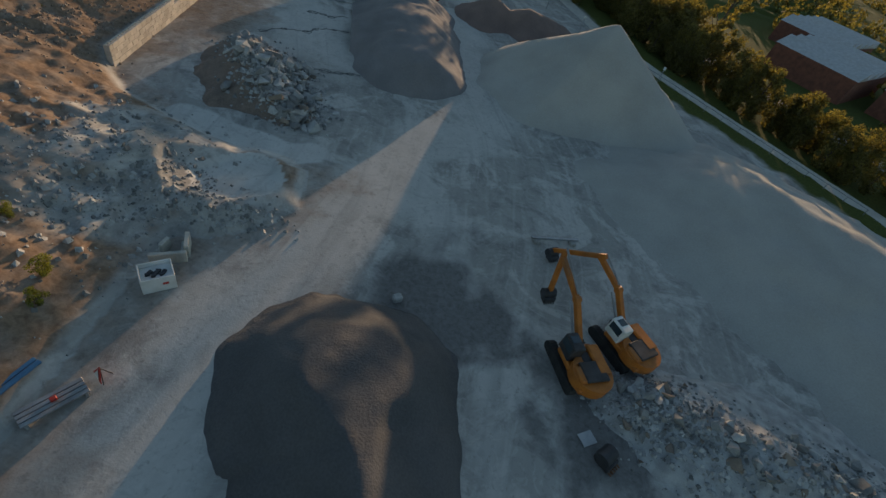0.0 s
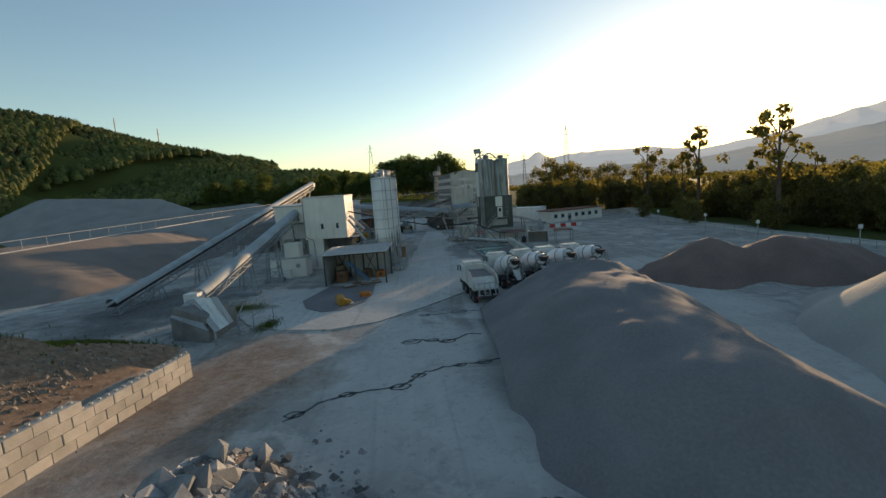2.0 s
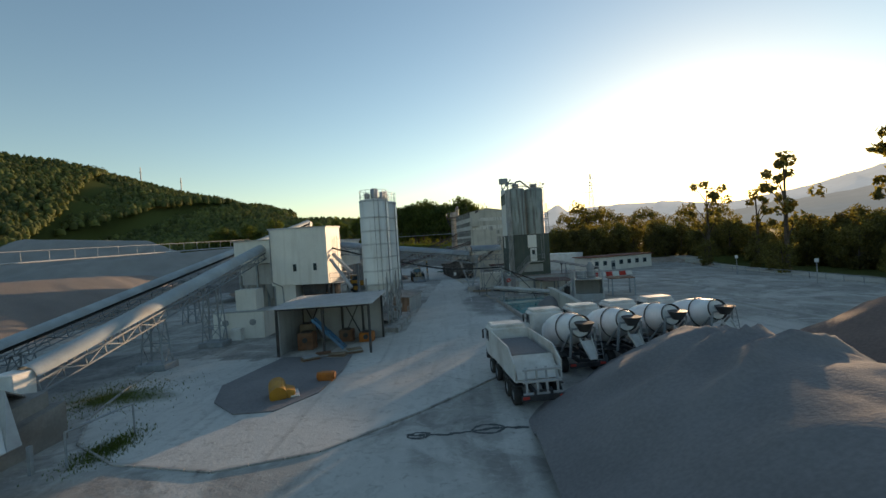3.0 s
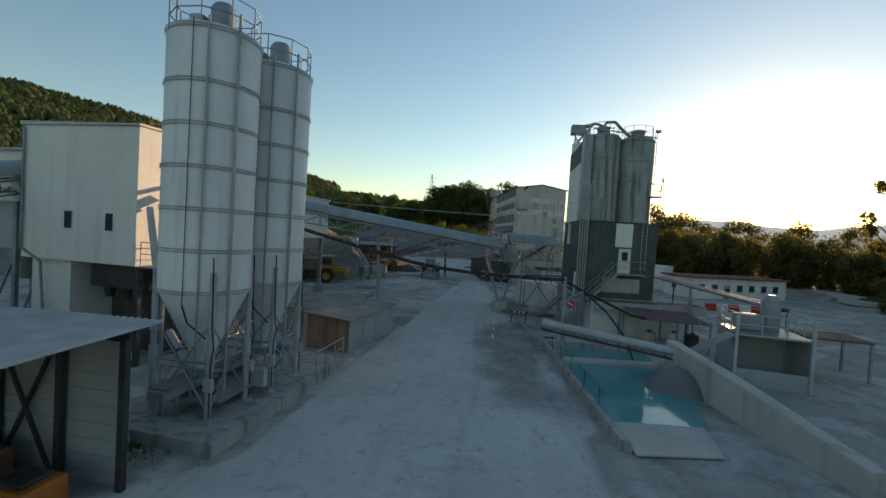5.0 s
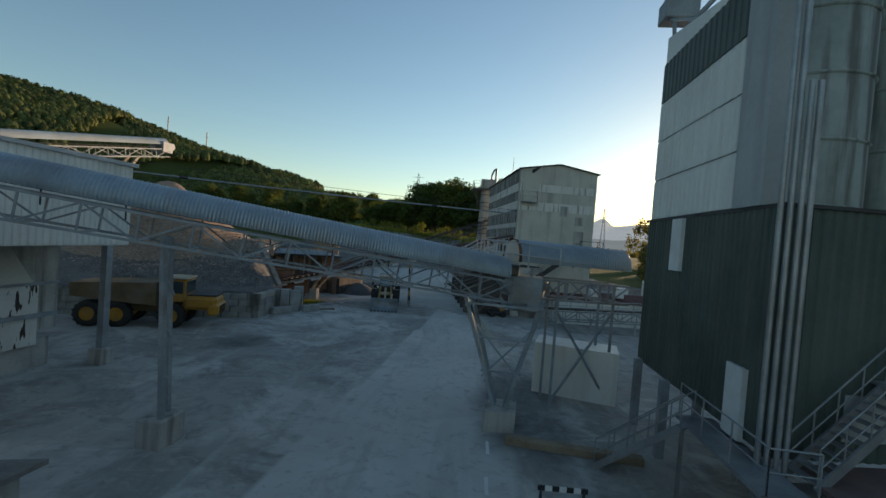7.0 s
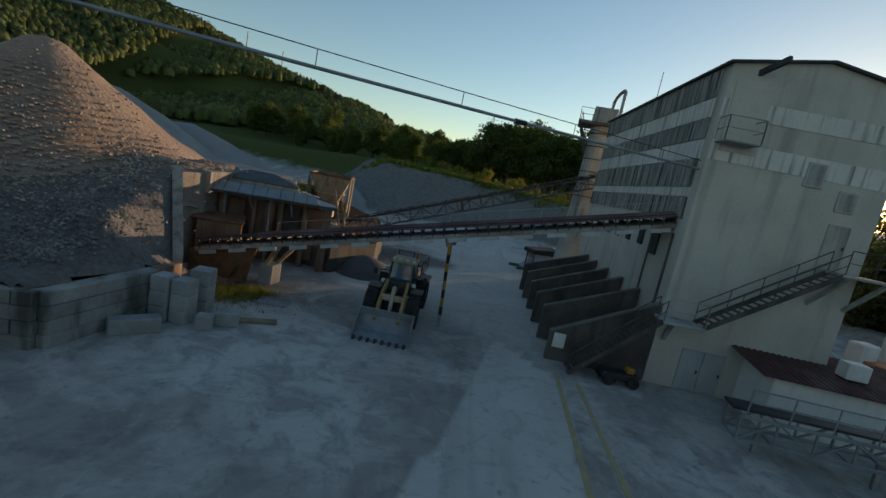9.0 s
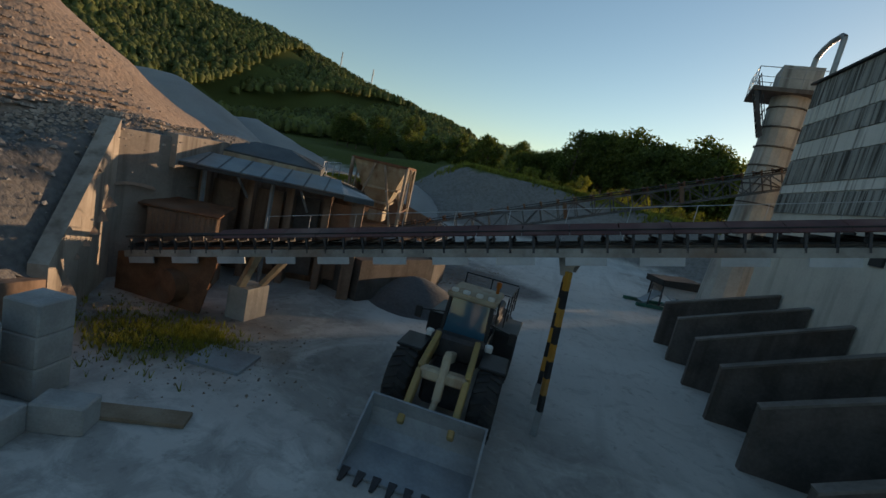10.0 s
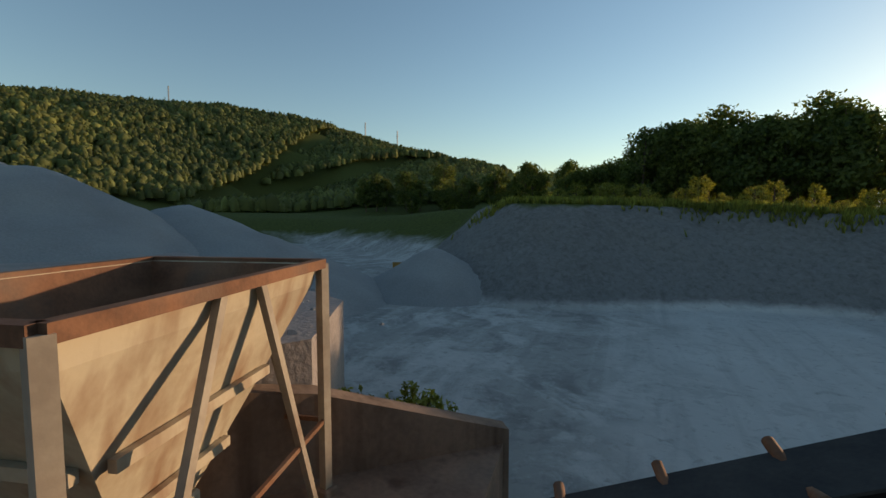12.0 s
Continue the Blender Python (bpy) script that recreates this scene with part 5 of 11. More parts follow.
    m.prism([(-24.6, 53.2), (-22.4, 53.2), (-22.4, 55.0), (-24.6, 55.0)], 2.87, 5.0)
    m.ob("upper_cabin", WHITE_PANEL, t)
    for x in (-25.4, -22.5):
        v = Mesh()
        v.tube((x, 52.42, 1.7), (x, 52.3, 1.7), 0.33, 16)
        v.ob("vent", GALV, t)
    for x in (-25.9, -24.0):
        v = Mesh()
        v.box((x, 52.0, 0.55), (1.1, 0.8, 1.3), None, 0.04)
        tagged(v.ob("utility_box", WHITE), "white utility box standing by the machine house", "box")


def open_shed():
    e = thing("open_shed", "open-fronted steel shed with flat corrugated roof over machine parts", "shed")
    x0, x1, y0, y1 = -16.2, -8.4, 43.7, 49.8
    r = Mesh()
    r.corrugated((x0 - 0.5, y0 - 0.6, 4.05), (x1 + 0.4, y0 - 0.6, 4.15), (0, y1 - y0 + 1.2, 0.25), 0.22, 0.05)
    r.ob("roof", GALV_LIGHT, e)
    for n, p, q in (("back_wall", (x1, y1, -0.1), (x0, y1, -0.1)), ("side_wall", (x0, y0 + 0.4, -0.1), (x0, y1, -0.1))):
        k = 18
        for i in range(k):
            w = Mesh()
            a, b = Vector(p), Vector(q)
            z = 0.1 + i * 4.0 / k
            off = Vector((0, -0.03 * (i % 2), 0)) if n == "back_wall" else Vector((0.03 * (i % 2), 0, 0))
            w.beam(a + off + Vector((0, 0, z)), b + off + Vector((0, 0, z)), 0.05, 0.23)
            w.ob("wall_board", GREY_CLAD, e)
    for x, ys in ((x0, (y0, y1 - 0.18)), (-14.2, (y1 - 0.18,)), (-12.3, (y0, y1 - 0.18)), (-10.3, (y1 - 0.18,)), (x1, (y0, y1 - 0.18))):
        for y in ys:
            p = Mesh()
            p.beam((x, y, -0.1), (x, y, 4.05), 0.18, 0.18)
            p.ob("post", STEEL_DARK, e)
    for a, c in ((-12.2, -10.4), (-16.1, -14.3)):
        for z0, z1, dy in ((0.2, 3.9, 0.2), (3.9, 0.2, 0.28)):
            b = Mesh()
            b.beam((a, y1 - dy, z0), (c, y1 - dy, z1), 0.09)
            b.ob("bracing", STEEL_DARK, e)
    for y in (y0, y1 - 0.02):
        b = Mesh()
        b.beam((x0, y, 3.95), (x1, y, 4.05), 0.15, 0.22)
        b.ob("eave_beam", STEEL_DARK, e)
    c = thing("chute_ladder", "blue steel chute leaning inside the shed", "chute")
    m = Mesh()
    for k in (-0.35, 0.35):
        m.beam((-13.4, 44.6 + k, 2.9), (-10.8, 44.6 + k, 0.3), 0.12, 0.25)
    for i in range(9):
        f = (i + 0.5) / 9
        m.box((-13.4 + 2.6 * f, 44.6, 2.9 - 2.6 * f), (0.25, 0.7, 0.04))
    m.ob("chute", BLUE, c)
    for x, y, s, mt, lab in ((-14.6, 46.2, (1.4, 1.2, 1.5), RUST, "rusty machine housing standing in the shed"), (-9.7, 48.3, (1.3, 1.1, 0.85), ORANGE, "orange machine part stored in the shed"), (-11.7, 48.7, (1.3, 0.9, 1.1), RUST, "rusty steel box on the shed floor"), (-15.3, 48.4, (1.2, 1.0, 1.9), WOOD, "stacked timber crate in the shed")):
        k = thing("machine_part", lab, "machine part", (x, y, 0))
        m = Mesh()
        m.box((0, 0, s[2] / 2), s, None, 0.06)
        m.ob("housing", mt, k)
        m = Mesh()
        m.tube((0, -s[1] / 2, s[2] * 0.6), (0, -s[1] / 2 - 0.15, s[2] * 0.6), 0.22, 12)
        m.box((0, 0, s[2] + 0.06), (s[0] * 0.6, s[1] * 0.7, 0.12), None, 0.02)
        m.ob("cover_plate", STEEL_DARK, k)
    for i, (x, y, t) in enumerate(((-12.2, 43.0, 10), (-10.9, 42.6, -8), (-12.9, 41.9, 30), (-9.9, 43.9, 20))):
        k = thing("pallet_of_boards", "loose stack of boards and sheets lying before the shed", "boards", (x, y, 0.02), t)
        for j in range(4):
            m = Mesh()
            m.box((0.05 * (j % 2), 0, 0.06 + j * 0.09), (1.5 - 0.1 * j, 0.8, 0.06), pose(0, 0, 0, 0, 0, j * 3), 0.01)
            m.ob("board", (WOOD, GREY_CLAD, WOOD, RUST)[(i + j) % 4], k)
    k = thing("loader_bucket", "yellow loader attachment lying on the island", "bucket", (-11.9, 33.4, 0.02), 25)
    m = Mesh()
    m.lathe([(0.5, -0.7), (0.5, 0.7)], (0, 0, 0.5), 14, Vector((0, 1, 0.2)))
    m.box((0.5, 0, 0.35), (0.9, 1.2, 0.5), pose(0, 0, 0, 0, 20, 0), 0.05)
    m.ob("shell", YELLOW, k)
    m = Mesh()
    m.box((0.95, 0, 0.15), (0.5, 1.3, 0.1), None, 0.02)
    m.ob("blade", WHITE, k)
    k = thing("machine_part", "orange steel drum part on the island", "machine part", (-9.9, 36.5, 0.0), 0)
    m = Mesh()
    m.box((0, 0, 0.3), (1.0, 0.7, 0.6), None, 0.08)
    m.tube((-0.6, 0, 0.35), (0.6, 0, 0.35), 0.25, 12)
    m.ob("housing", ORANGE, k)


def cement_silo(x, y, label):
    e = thing("cement_silo", label, "silo", (x, y, 0.45), group="pair of white cement silos")
    R, z0, z1 = 1.5, 4.37, 13.05
    b = Mesh()
    b.lathe([(R, z0), (R, z1), (R - 0.12, z1 + 0.18), (0.3, z1 + 0.32)], (0, 0, 0), 40)
    b.ob("body", SILO_WHITE, e)
    c = Mesh()
    c.lathe([(R - 0.01, z0), (0.28, z0 - 2.6), (0.28, z0 - 2.9)], (0, 0, 0), 32)
    c.ob("cone", SILO_WHITE, e)
    for i in range(7):
        z = z0 + 1.39 * i if i < 6 else z1
        r = Mesh()
        for dz in (-0.045, 0.045):
            r.lathe([(R + 0.035, z + dz - 0.025), (R + 0.055, z + dz), (R + 0.035, z + dz + 0.025)], (0, 0, 0), 40, None, False)
        r.ob("flange_ring", LEG_GREY, e)
    for i in range(4):
        a = math.pi / 4 + i * math.pi / 2
        px, py = math.cos(a) * 1.5, math.sin(a) * 1.5
        l = Mesh()
        l.tube((px, py, 0.05), (px, py, z0 + 0.7), 0.105, 12)
        l.box((px, py, 0.03), (0.4, 0.4, 0.06))
        l.ob("leg", LEG_GREY, e)
        l = Mesh()
        l.tube((px, py, 1.75), (px, py, 2.45), 0.15, 12)
        l.ob("leg_sleeve", LEG_GREY, e)
        l = Mesh()
        l.tube((px, py, 3.0), (px, py, 3.1), 0.17, 12)
        l.ob("leg_flange", LEG_GREY, e)
        if i in (0, 3):
            l = Mesh()
            ox, oy = math.cos(a) * 1.66, math.sin(a) * 1.66
            l.path([(ox, oy, 0.2), (ox, oy, 2.0), (ox + 0.12, oy - 0.05, 2.6), (ox, oy, 3.2), (ox - 0.05, oy, z0 + 1.2)], 0.025, 6)
            l.ob("cable", BLACK, e)
            l = Mesh()
            l.box((ox, oy - 0.08, 1.35), (0.3, 0.18, 0.42), None, 0.02)
            l.ob("junction_box", GREY_CLAD, e)
        a2 = a + math.pi / 2
        qx, qy = math.cos(a2) * 1.5, math.sin(a2) * 1.5
        k = Mesh()
        k.tube((px, py, 0.3), (qx, qy, 3.4), 0.03, 6)
        k.tube((px, py, 3.4), (qx, qy, 0.3), 0.03, 6)
        k.tube((px, py, 2.0), (qx, qy, 2.0), 0.045, 6)
        k.ob("brace", GALV, e)
    g = Mesh()
    for i in range(10):
        a = i * 2 * math.pi / 10
        g.tube((math.cos(a) * (R - 0.06), math.sin(a) * (R - 0.06), z1 + 0.1), (math.cos(a) * (R - 0.06), math.sin(a) * (R - 0.06), z1 + 1.15), 0.025, 6)
        b2 = a + 2 * math.pi / 10
        for h in (0.6, 1.15):
            g.tube((math.cos(a) * (R - 0.06), math.sin(a) * (R - 0.06), z1 + h), (math.cos(b2) * (R - 0.06), math.sin(b2) * (R - 0.06), z1 + h), 0.022, 6)
    g.ob("top_railing", GALV, e)
    f = Mesh()
    f.lathe([(0.42, z1 + 0.2), (0.42, z1 + 1.25), (0.3, z1 + 1.4)], (0.1, 0.2, 0), 16)
    f.box((-0.6, -0.1, z1 + 0.55), (0.5, 0.5, 0.7), None, 0.04)
    f.ob("dust_filter", GALV, e)
    p = Mesh()
    p.tube((R * 0.88 + 0.09, -0.75, 1.0), (R * 0.88 + 0.09, -0.75, z1 + 0.6), 0.05, 8)
    p.tube((R * 0.5, -R * 0.87 - 0.08, 1.6), (R * 0.5, -R * 0.87 - 0.08, z1 + 0.3), 0.035, 8)
    p.ob("fill_pipe", GALV, e)
    k = Mesh()
    k.path([(0, 0, z0 - 2.9), (-0.5, 0.2, z0 - 3.2), (-2.2, 1.0, z0 - 2.0)], 0.13, 10)
    k.ob("screw_conveyor", GALV_LIGHT, e)
    k = Mesh()
    k.box((0, 0, z0 - 3.0), (0.62, 0.62, 0.3), None, 0.03)
    k.tube((0.3, 0, z0 - 3.0), (0.75, 0, z0 - 3.0), 0.12, 12)
    k.ob("outlet_valve", STEEL_PAINT, e)
    k = Mesh()
    k.path([(0.75, 0, z0 - 3.0), (1.0, -0.2, z0 - 3.3), (1.05, -0.5, 1.0), (1.06, -1.06, 0.8)], 0.03, 6)
    k.ob("valve_cable", BLACK, e)
    k = Mesh()
    k.tube((R * 0.2, -R * 0.98 - 0.05, z0 - 0.4), (R * 0.2, -R * 0.98 - 0.05, z1 + 0.2), 0.014, 8)
    k.path([(R * 0.2, -R * 0.98 - 0.05, z0 - 0.4), (R * 0.26, -R * 0.9, z0 - 1.0), (R * 0.5, -R * 0.6, z0 - 1.6)], 0.03, 6)
    k.ob("level_cable", BLACK, e)
    return e


def silo_plinth():
    m = Mesh()
    m.prism([(-7.25, 51.6), (-6.9, 61.8), (-11.8, 62.4), (-12.0, 52.0)], -0.1, 0.45)
    tagged(m.ob("silo_plinth", CONCRETE), "raised concrete plinth along the road under the silos", "plinth", kind="structure")
    f = Mesh()
    railing(f, [(-7.1, 58.6, 0.45), (-7.0, 61.7, 0.45)], 1.05, 0.03, 1.0)
    f.box((-9.4, 55.4, 1.0), (2.4, 4.2, 0.08))
    railing(f, [(-10.6, 53.4, 1.04), (-8.2, 53.4, 1.04)], 1.0, 0.025, 1.2)
    tagged(f.ob("walkway", GALV), "galvanised walkway with railings between the silo legs", "walkway")
    t = thing("weigh_belt", "grey covered weigh belt running under the silo outlets", "conveyor")
    k = Mesh()
    k.box((-9.9, 56.2, 1.35), (0.7, 7.6, 0.35), None, 0.04)
    k.ob("trough", STEEL_PAINT, t)
    k = Mesh()
    k.box((-9.9, 56.2, 1.56), (0.8, 7.4, 0.06), None, 0.02)
    k.ob("lid", SHEET_ROOF, t)
    for y in (53.0, 55.2, 57.4, 59.6):
        k = Mesh()
        k.beam((-9.6, y, 0.4), (-9.6, y, 1.2), 0.08)
        k.beam((-10.2, y, 0.4), (-10.2, y, 1.2), 0.08)
        k.ob("leg_pair", GALV, t)
    k = Mesh()
    k.tube((-9.45, 59.4, 1.3), (-8.95, 59.4, 1.3), 0.16, 12)
    k.ob("drive_motor", BLUE, t)
    b = Mesh()
    b.box((-8.1, 55.6, 1.2), (0.55, 0.3, 0.7), None, 0.03)
    b.box((-8.1, 55.44, 1.2), (0.4, 0.02, 0.45))
    tagged(b.ob("control_box", GREY_CLAD), "grey control box on a silo leg", "control box")


def container():
    e = thing("store_container", "low grey sheet-metal store with ribbed roof beside the road", "container")
    a, b, c, d = (-7.5, 64.0), (-6.6, 70.4), (-9.4, 70.8), (-10.3, 64.4)
    w = Mesh()
    w.prism([a, b, c, d], -0.1, [1.9, 1.9, 2.1, 2.1])
    w.ob("wall", GREY_CLAD, e)
    w = Mesh()
    w.prism([(d[0], d[1] - 0.03), (-7.54, 63.97), (-7.55, 64.1), (d[0], 64.5)], 0, 2.02)
    w.ob("end_wall", CONCRETE_BROWN, e, "orange-tinted end wall with a plank door")
    r = Mesh()
    n = 9
    for i in range(n):
        f0, f1 = i / n, (i + 0.96) / n
        L = lambda p, q, f: (p[0] + (q[0] - p[0]) * f, p[1] + (q[1] - p[1]) * f)
        s = Mesh()
        P = [L((-7.25, 63.6), (-6.35, 70.7), f0), L((-7.25, 63.6), (-6.35, 70.7), f1), L((-10.5, 64.0), (-9.5, 71.2), f1), L((-10.5, 64.0), (-9.5, 71.2), f0)]
        s.prism(P, [1.95, 1.95, 2.17, 2.17], [2.0, 2.0, 2.22, 2.22])
        s.ob("roof_sheet", SHEET_ROOF, e)
    e2 = thing("flat_roof_store", "old concrete store with flat tarred roof behind the container", "building")
    w = Mesh()
    w.prism([(-10.6, 66.5), (-9.75, 74.4), (-12.1, 73.5), (-12.9, 66.7)], -0.1, 1.82)
    w.ob("wall", CONCRETE, e2)
    w = Mesh()
    w.prism([(-10.4, 66.2), (-9.6, 71.3), (-9.5, 74.8), (-12.3, 73.8), (-13.1, 66.4)], 1.82, 1.95)
    w.ob("roof", SHEET_ROOF, e2)


def long_hall():
    e = thing("aggregate_hall", "long white-clad aggregate hall raised on columns over peeling bins", "building")
    c = Mesh()
    c.corrugated((-19, 64.0, 6.05), (-19, 72.4, 6.05), (0, 0, 4.1), 0.3, 0.04)
    c.corrugated((-19, 73.3, 6.05), (-19, 87.0, 6.05), (0, 0, 4.1), 0.3, 0.04)
    c.ob("cladding", WHITE_PANEL, e)
    g = Mesh()
    g.corrugated((-19.01, 72.4, 6.05), (-19.01, 73.3, 6.05), (0, 0, 4.1), 0.3, 0.04)
    g.ob("light_strip", GREEN_CLAD, e, "dull translucent strip in the cladding")
    b = Mesh()
    b.prism([(-29.5, 64), (-19.06, 64), (-19.06, 87), (-29.5, 87)], 6.0, 10.1)
    b.ob("wall", WHITE_PANEL, e)
    r = Mesh()
    r.prism([(-29.6, 63.8), (-18.85, 63.8), (-18.85, 87.2), (-29.6, 87.2)], 10.1, [10.55, 10.2, 10.3, 10.6])
    r.ob("roof", GALV_LIGHT, e)
    w = Mesh()
    w.prism([(-29, 64), (-21.2, 64), (-21.2, 85), (-29, 85)], -0.1, 1.4)
    w.prism([(-29, 64), (-22.6, 64), (-22.6, 86.6), (-29, 86.6)], 1.4, 6.0)
    w.ob("rear_wall", CONCRETE, e)
    peel = mat("peeling_white", (0.62, 0.61, 0.57), (0.52, 0.50, 0.46), 0.7, scale=0.5, fine=6, stain=(0.045, 0.03, 0.025), stain_amount=1.0, streak=(3.5, 3.5, 0.9), edge=(0.585, 0.60))
    for y in (65.5, 70.2, 74.9, 79.6):
        k = Mesh()
        k.prism([(-21.25, y), (-20.9, y), (-20.9, y + 4.55), (-21.25, y + 4.55)], 1.2, 4.0)
        k.ob("bin_panel", peel, e, "white bin panel with dark peeling streaks")
    k = Mesh()
    k.beam((-20.8, 64, 2.6), (-20.8, 85, 2.6), 0.12, 0.2)
    k.beam((-20.8, 64, 4.1), (-20.8, 85, 4.1), 0.12, 0.12)
    k.ob("stringer", STEEL_PAINT, e)
    k = Mesh()
    for y in (68, 72.5, 77.5, 82):
        k.plate([(-22.6, y - 2, 6), (-22.6, y + 2, 6), (-21, y + 2, 4.1), (-21, y - 2, 4.1)], 0.06)
    k.ob("bin_slope", CONCRETE_LIGHT, e)
    for y in (72.6, 79.3, 86.0):
        k = Mesh()
        k.beam((-19.25, y, 0.7), (-19.25, y, 6.0), 0.34, 0.34)
        k.ob("column", STEEL_PAINT, e)
        k = Mesh()
        k.box((-19.25, y, 0.35), (0.8, 0.8, 0.9), None, 0.05)
        k.ob("column_foot", CONCRETE, e)
    for y in (76.5, 80.4):
        k = Mesh()
        k.tube((-20.7, y, 4.6), (-20.7, y, 5.2), 0.28, 10)
        k.path([(-20.7, y - 0.6, 4.3), (-20.7, y + 0.9, 4.3), (-20.4, y + 0.9, 3.9)], 0.07)
        k.ob("vibrator", STEEL_DARK, e)
    k = Mesh()
    k.beam((-19.0, 74.2, 7.8), (-19.0, 76.0, 7.8), 0.1, 0.25)
    k.box((-19.05, 75.0, 8.8), (0.12, 1.8, 1.9))
    k.ob("conveyor_opening", BLACK, e)
    t = thing("scaffold_stack", "stack of steel scaffold frames leaning by the hall", "scaffolding")
    for i in range(6):
        m = Mesh()
        y = 76.5 + i * 0.26
        x = -20.1 - 0.05 * (i % 3)
        m.tube((x, y, 0), (x - 0.45, y - 0.4, 2.0), 0.035, 6)
        m.tube((x + 0.35, y + 0.6, 0), (x - 0.1, y + 0.2, 2.0), 0.035, 6)
        for h in (0.3, 0.85, 1.4, 1.95):
            o = Vector((-0.225 * h, -0.2 * h, h))
            m.tube(Vector((x, y, 0)) + o, Vector((x + 0.35, y + 0.6, 0)) + o, 0.025, 6)
        m.ob("frame", GALV_LIGHT, t)
    k = thing("steel_rack", "welded steel lattice rack beside the hall", "rack")
    for x in (-20.0, -20.7):
        m = Mesh()
        for z in (0.1, 1.75):
            m.beam((x, 78.6, z), (x, 80.6, z), 0.06)
        for y in (78.6, 79.6, 80.6):
            m.beam((x, y, 0), (x, y, 1.8), 0.06)
        m.beam((x, 78.6, 0.1), (x, 80.6, 1.75), 0.05)
        m.beam((x, 80.6, 0.1), (x, 78.6, 1.75), 0.05)
        m.ob("side_frame", GALV, k)
    for y in (78.6, 80.6):
        for z in (0.13, 1.72):
            m = Mesh()
            m.beam((-20.7, y, z), (-20.0, y, z), 0.05)
            m.ob("cross_bar", GALV, k)
    k = thing("fence_panel", "galvanised barred fence panel standing along the bins", "fence panel")
    for y in (74.6, 76.3):
        m = Mesh()
        m.beam((-20.3, y, -0.05), (-20.3, y, 1.25), 0.06)
        m.ob("post", GALV, k)
    for i in range(6):
        m = Mesh()
        m.tube((-20.3, 74.6, 0.15 + 0.2 * i), (-20.3, 76.3, 0.15 + 0.2 * i), 0.025, 6)
        m.ob("bar", GALV, k)
    m = Mesh()
    m.lathe([(0.55, -0.9), (0.72, -0.9), (0.74, -0.85), (0.7, -0.7), (0.7, 0.9), (0.55, 0.9), (0.55, -0.9)], (-20.35, 71.6, 0.7), 28, Vector((0, 1, 0)), False)
    tagged(m.ob("concrete_pipe", CONCRETE_LIGHT), "large pale concrete pipe lying before the peeling bins", "pipe")


CAP_CREAM = mat("pale_cream_plate", (0.55, 0.52, 0.45), (0.47, 0.44, 0.38), 0.6, scale=0.8, fine=8, bump=0.03, stain=(0.34, 0.28, 0.21), stain_amount=0.45)
GALV_SHINE = mat("bright_galvanised", (0.62, 0.63, 0.64), (0.52, 0.53, 0.54), 0.22, metal=0.8, scale=1.5, fine=10, bump=0.02)
GRATING = mat("dark_grating", (0.10, 0.105, 0.11), (0.05, 0.05, 0.055), 0.6, metal=0.3, scale=9, fine=30, bump=0.3)
HOOD = mat("corrugated_hood", (0.33, 0.385, 0.43), (0.25, 0.29, 0.33), 0.42, metal=0.35, scale=0.8, fine=8, bump=0.03, stain=(0.24, 0.20, 0.17), stain_amount=0.5)


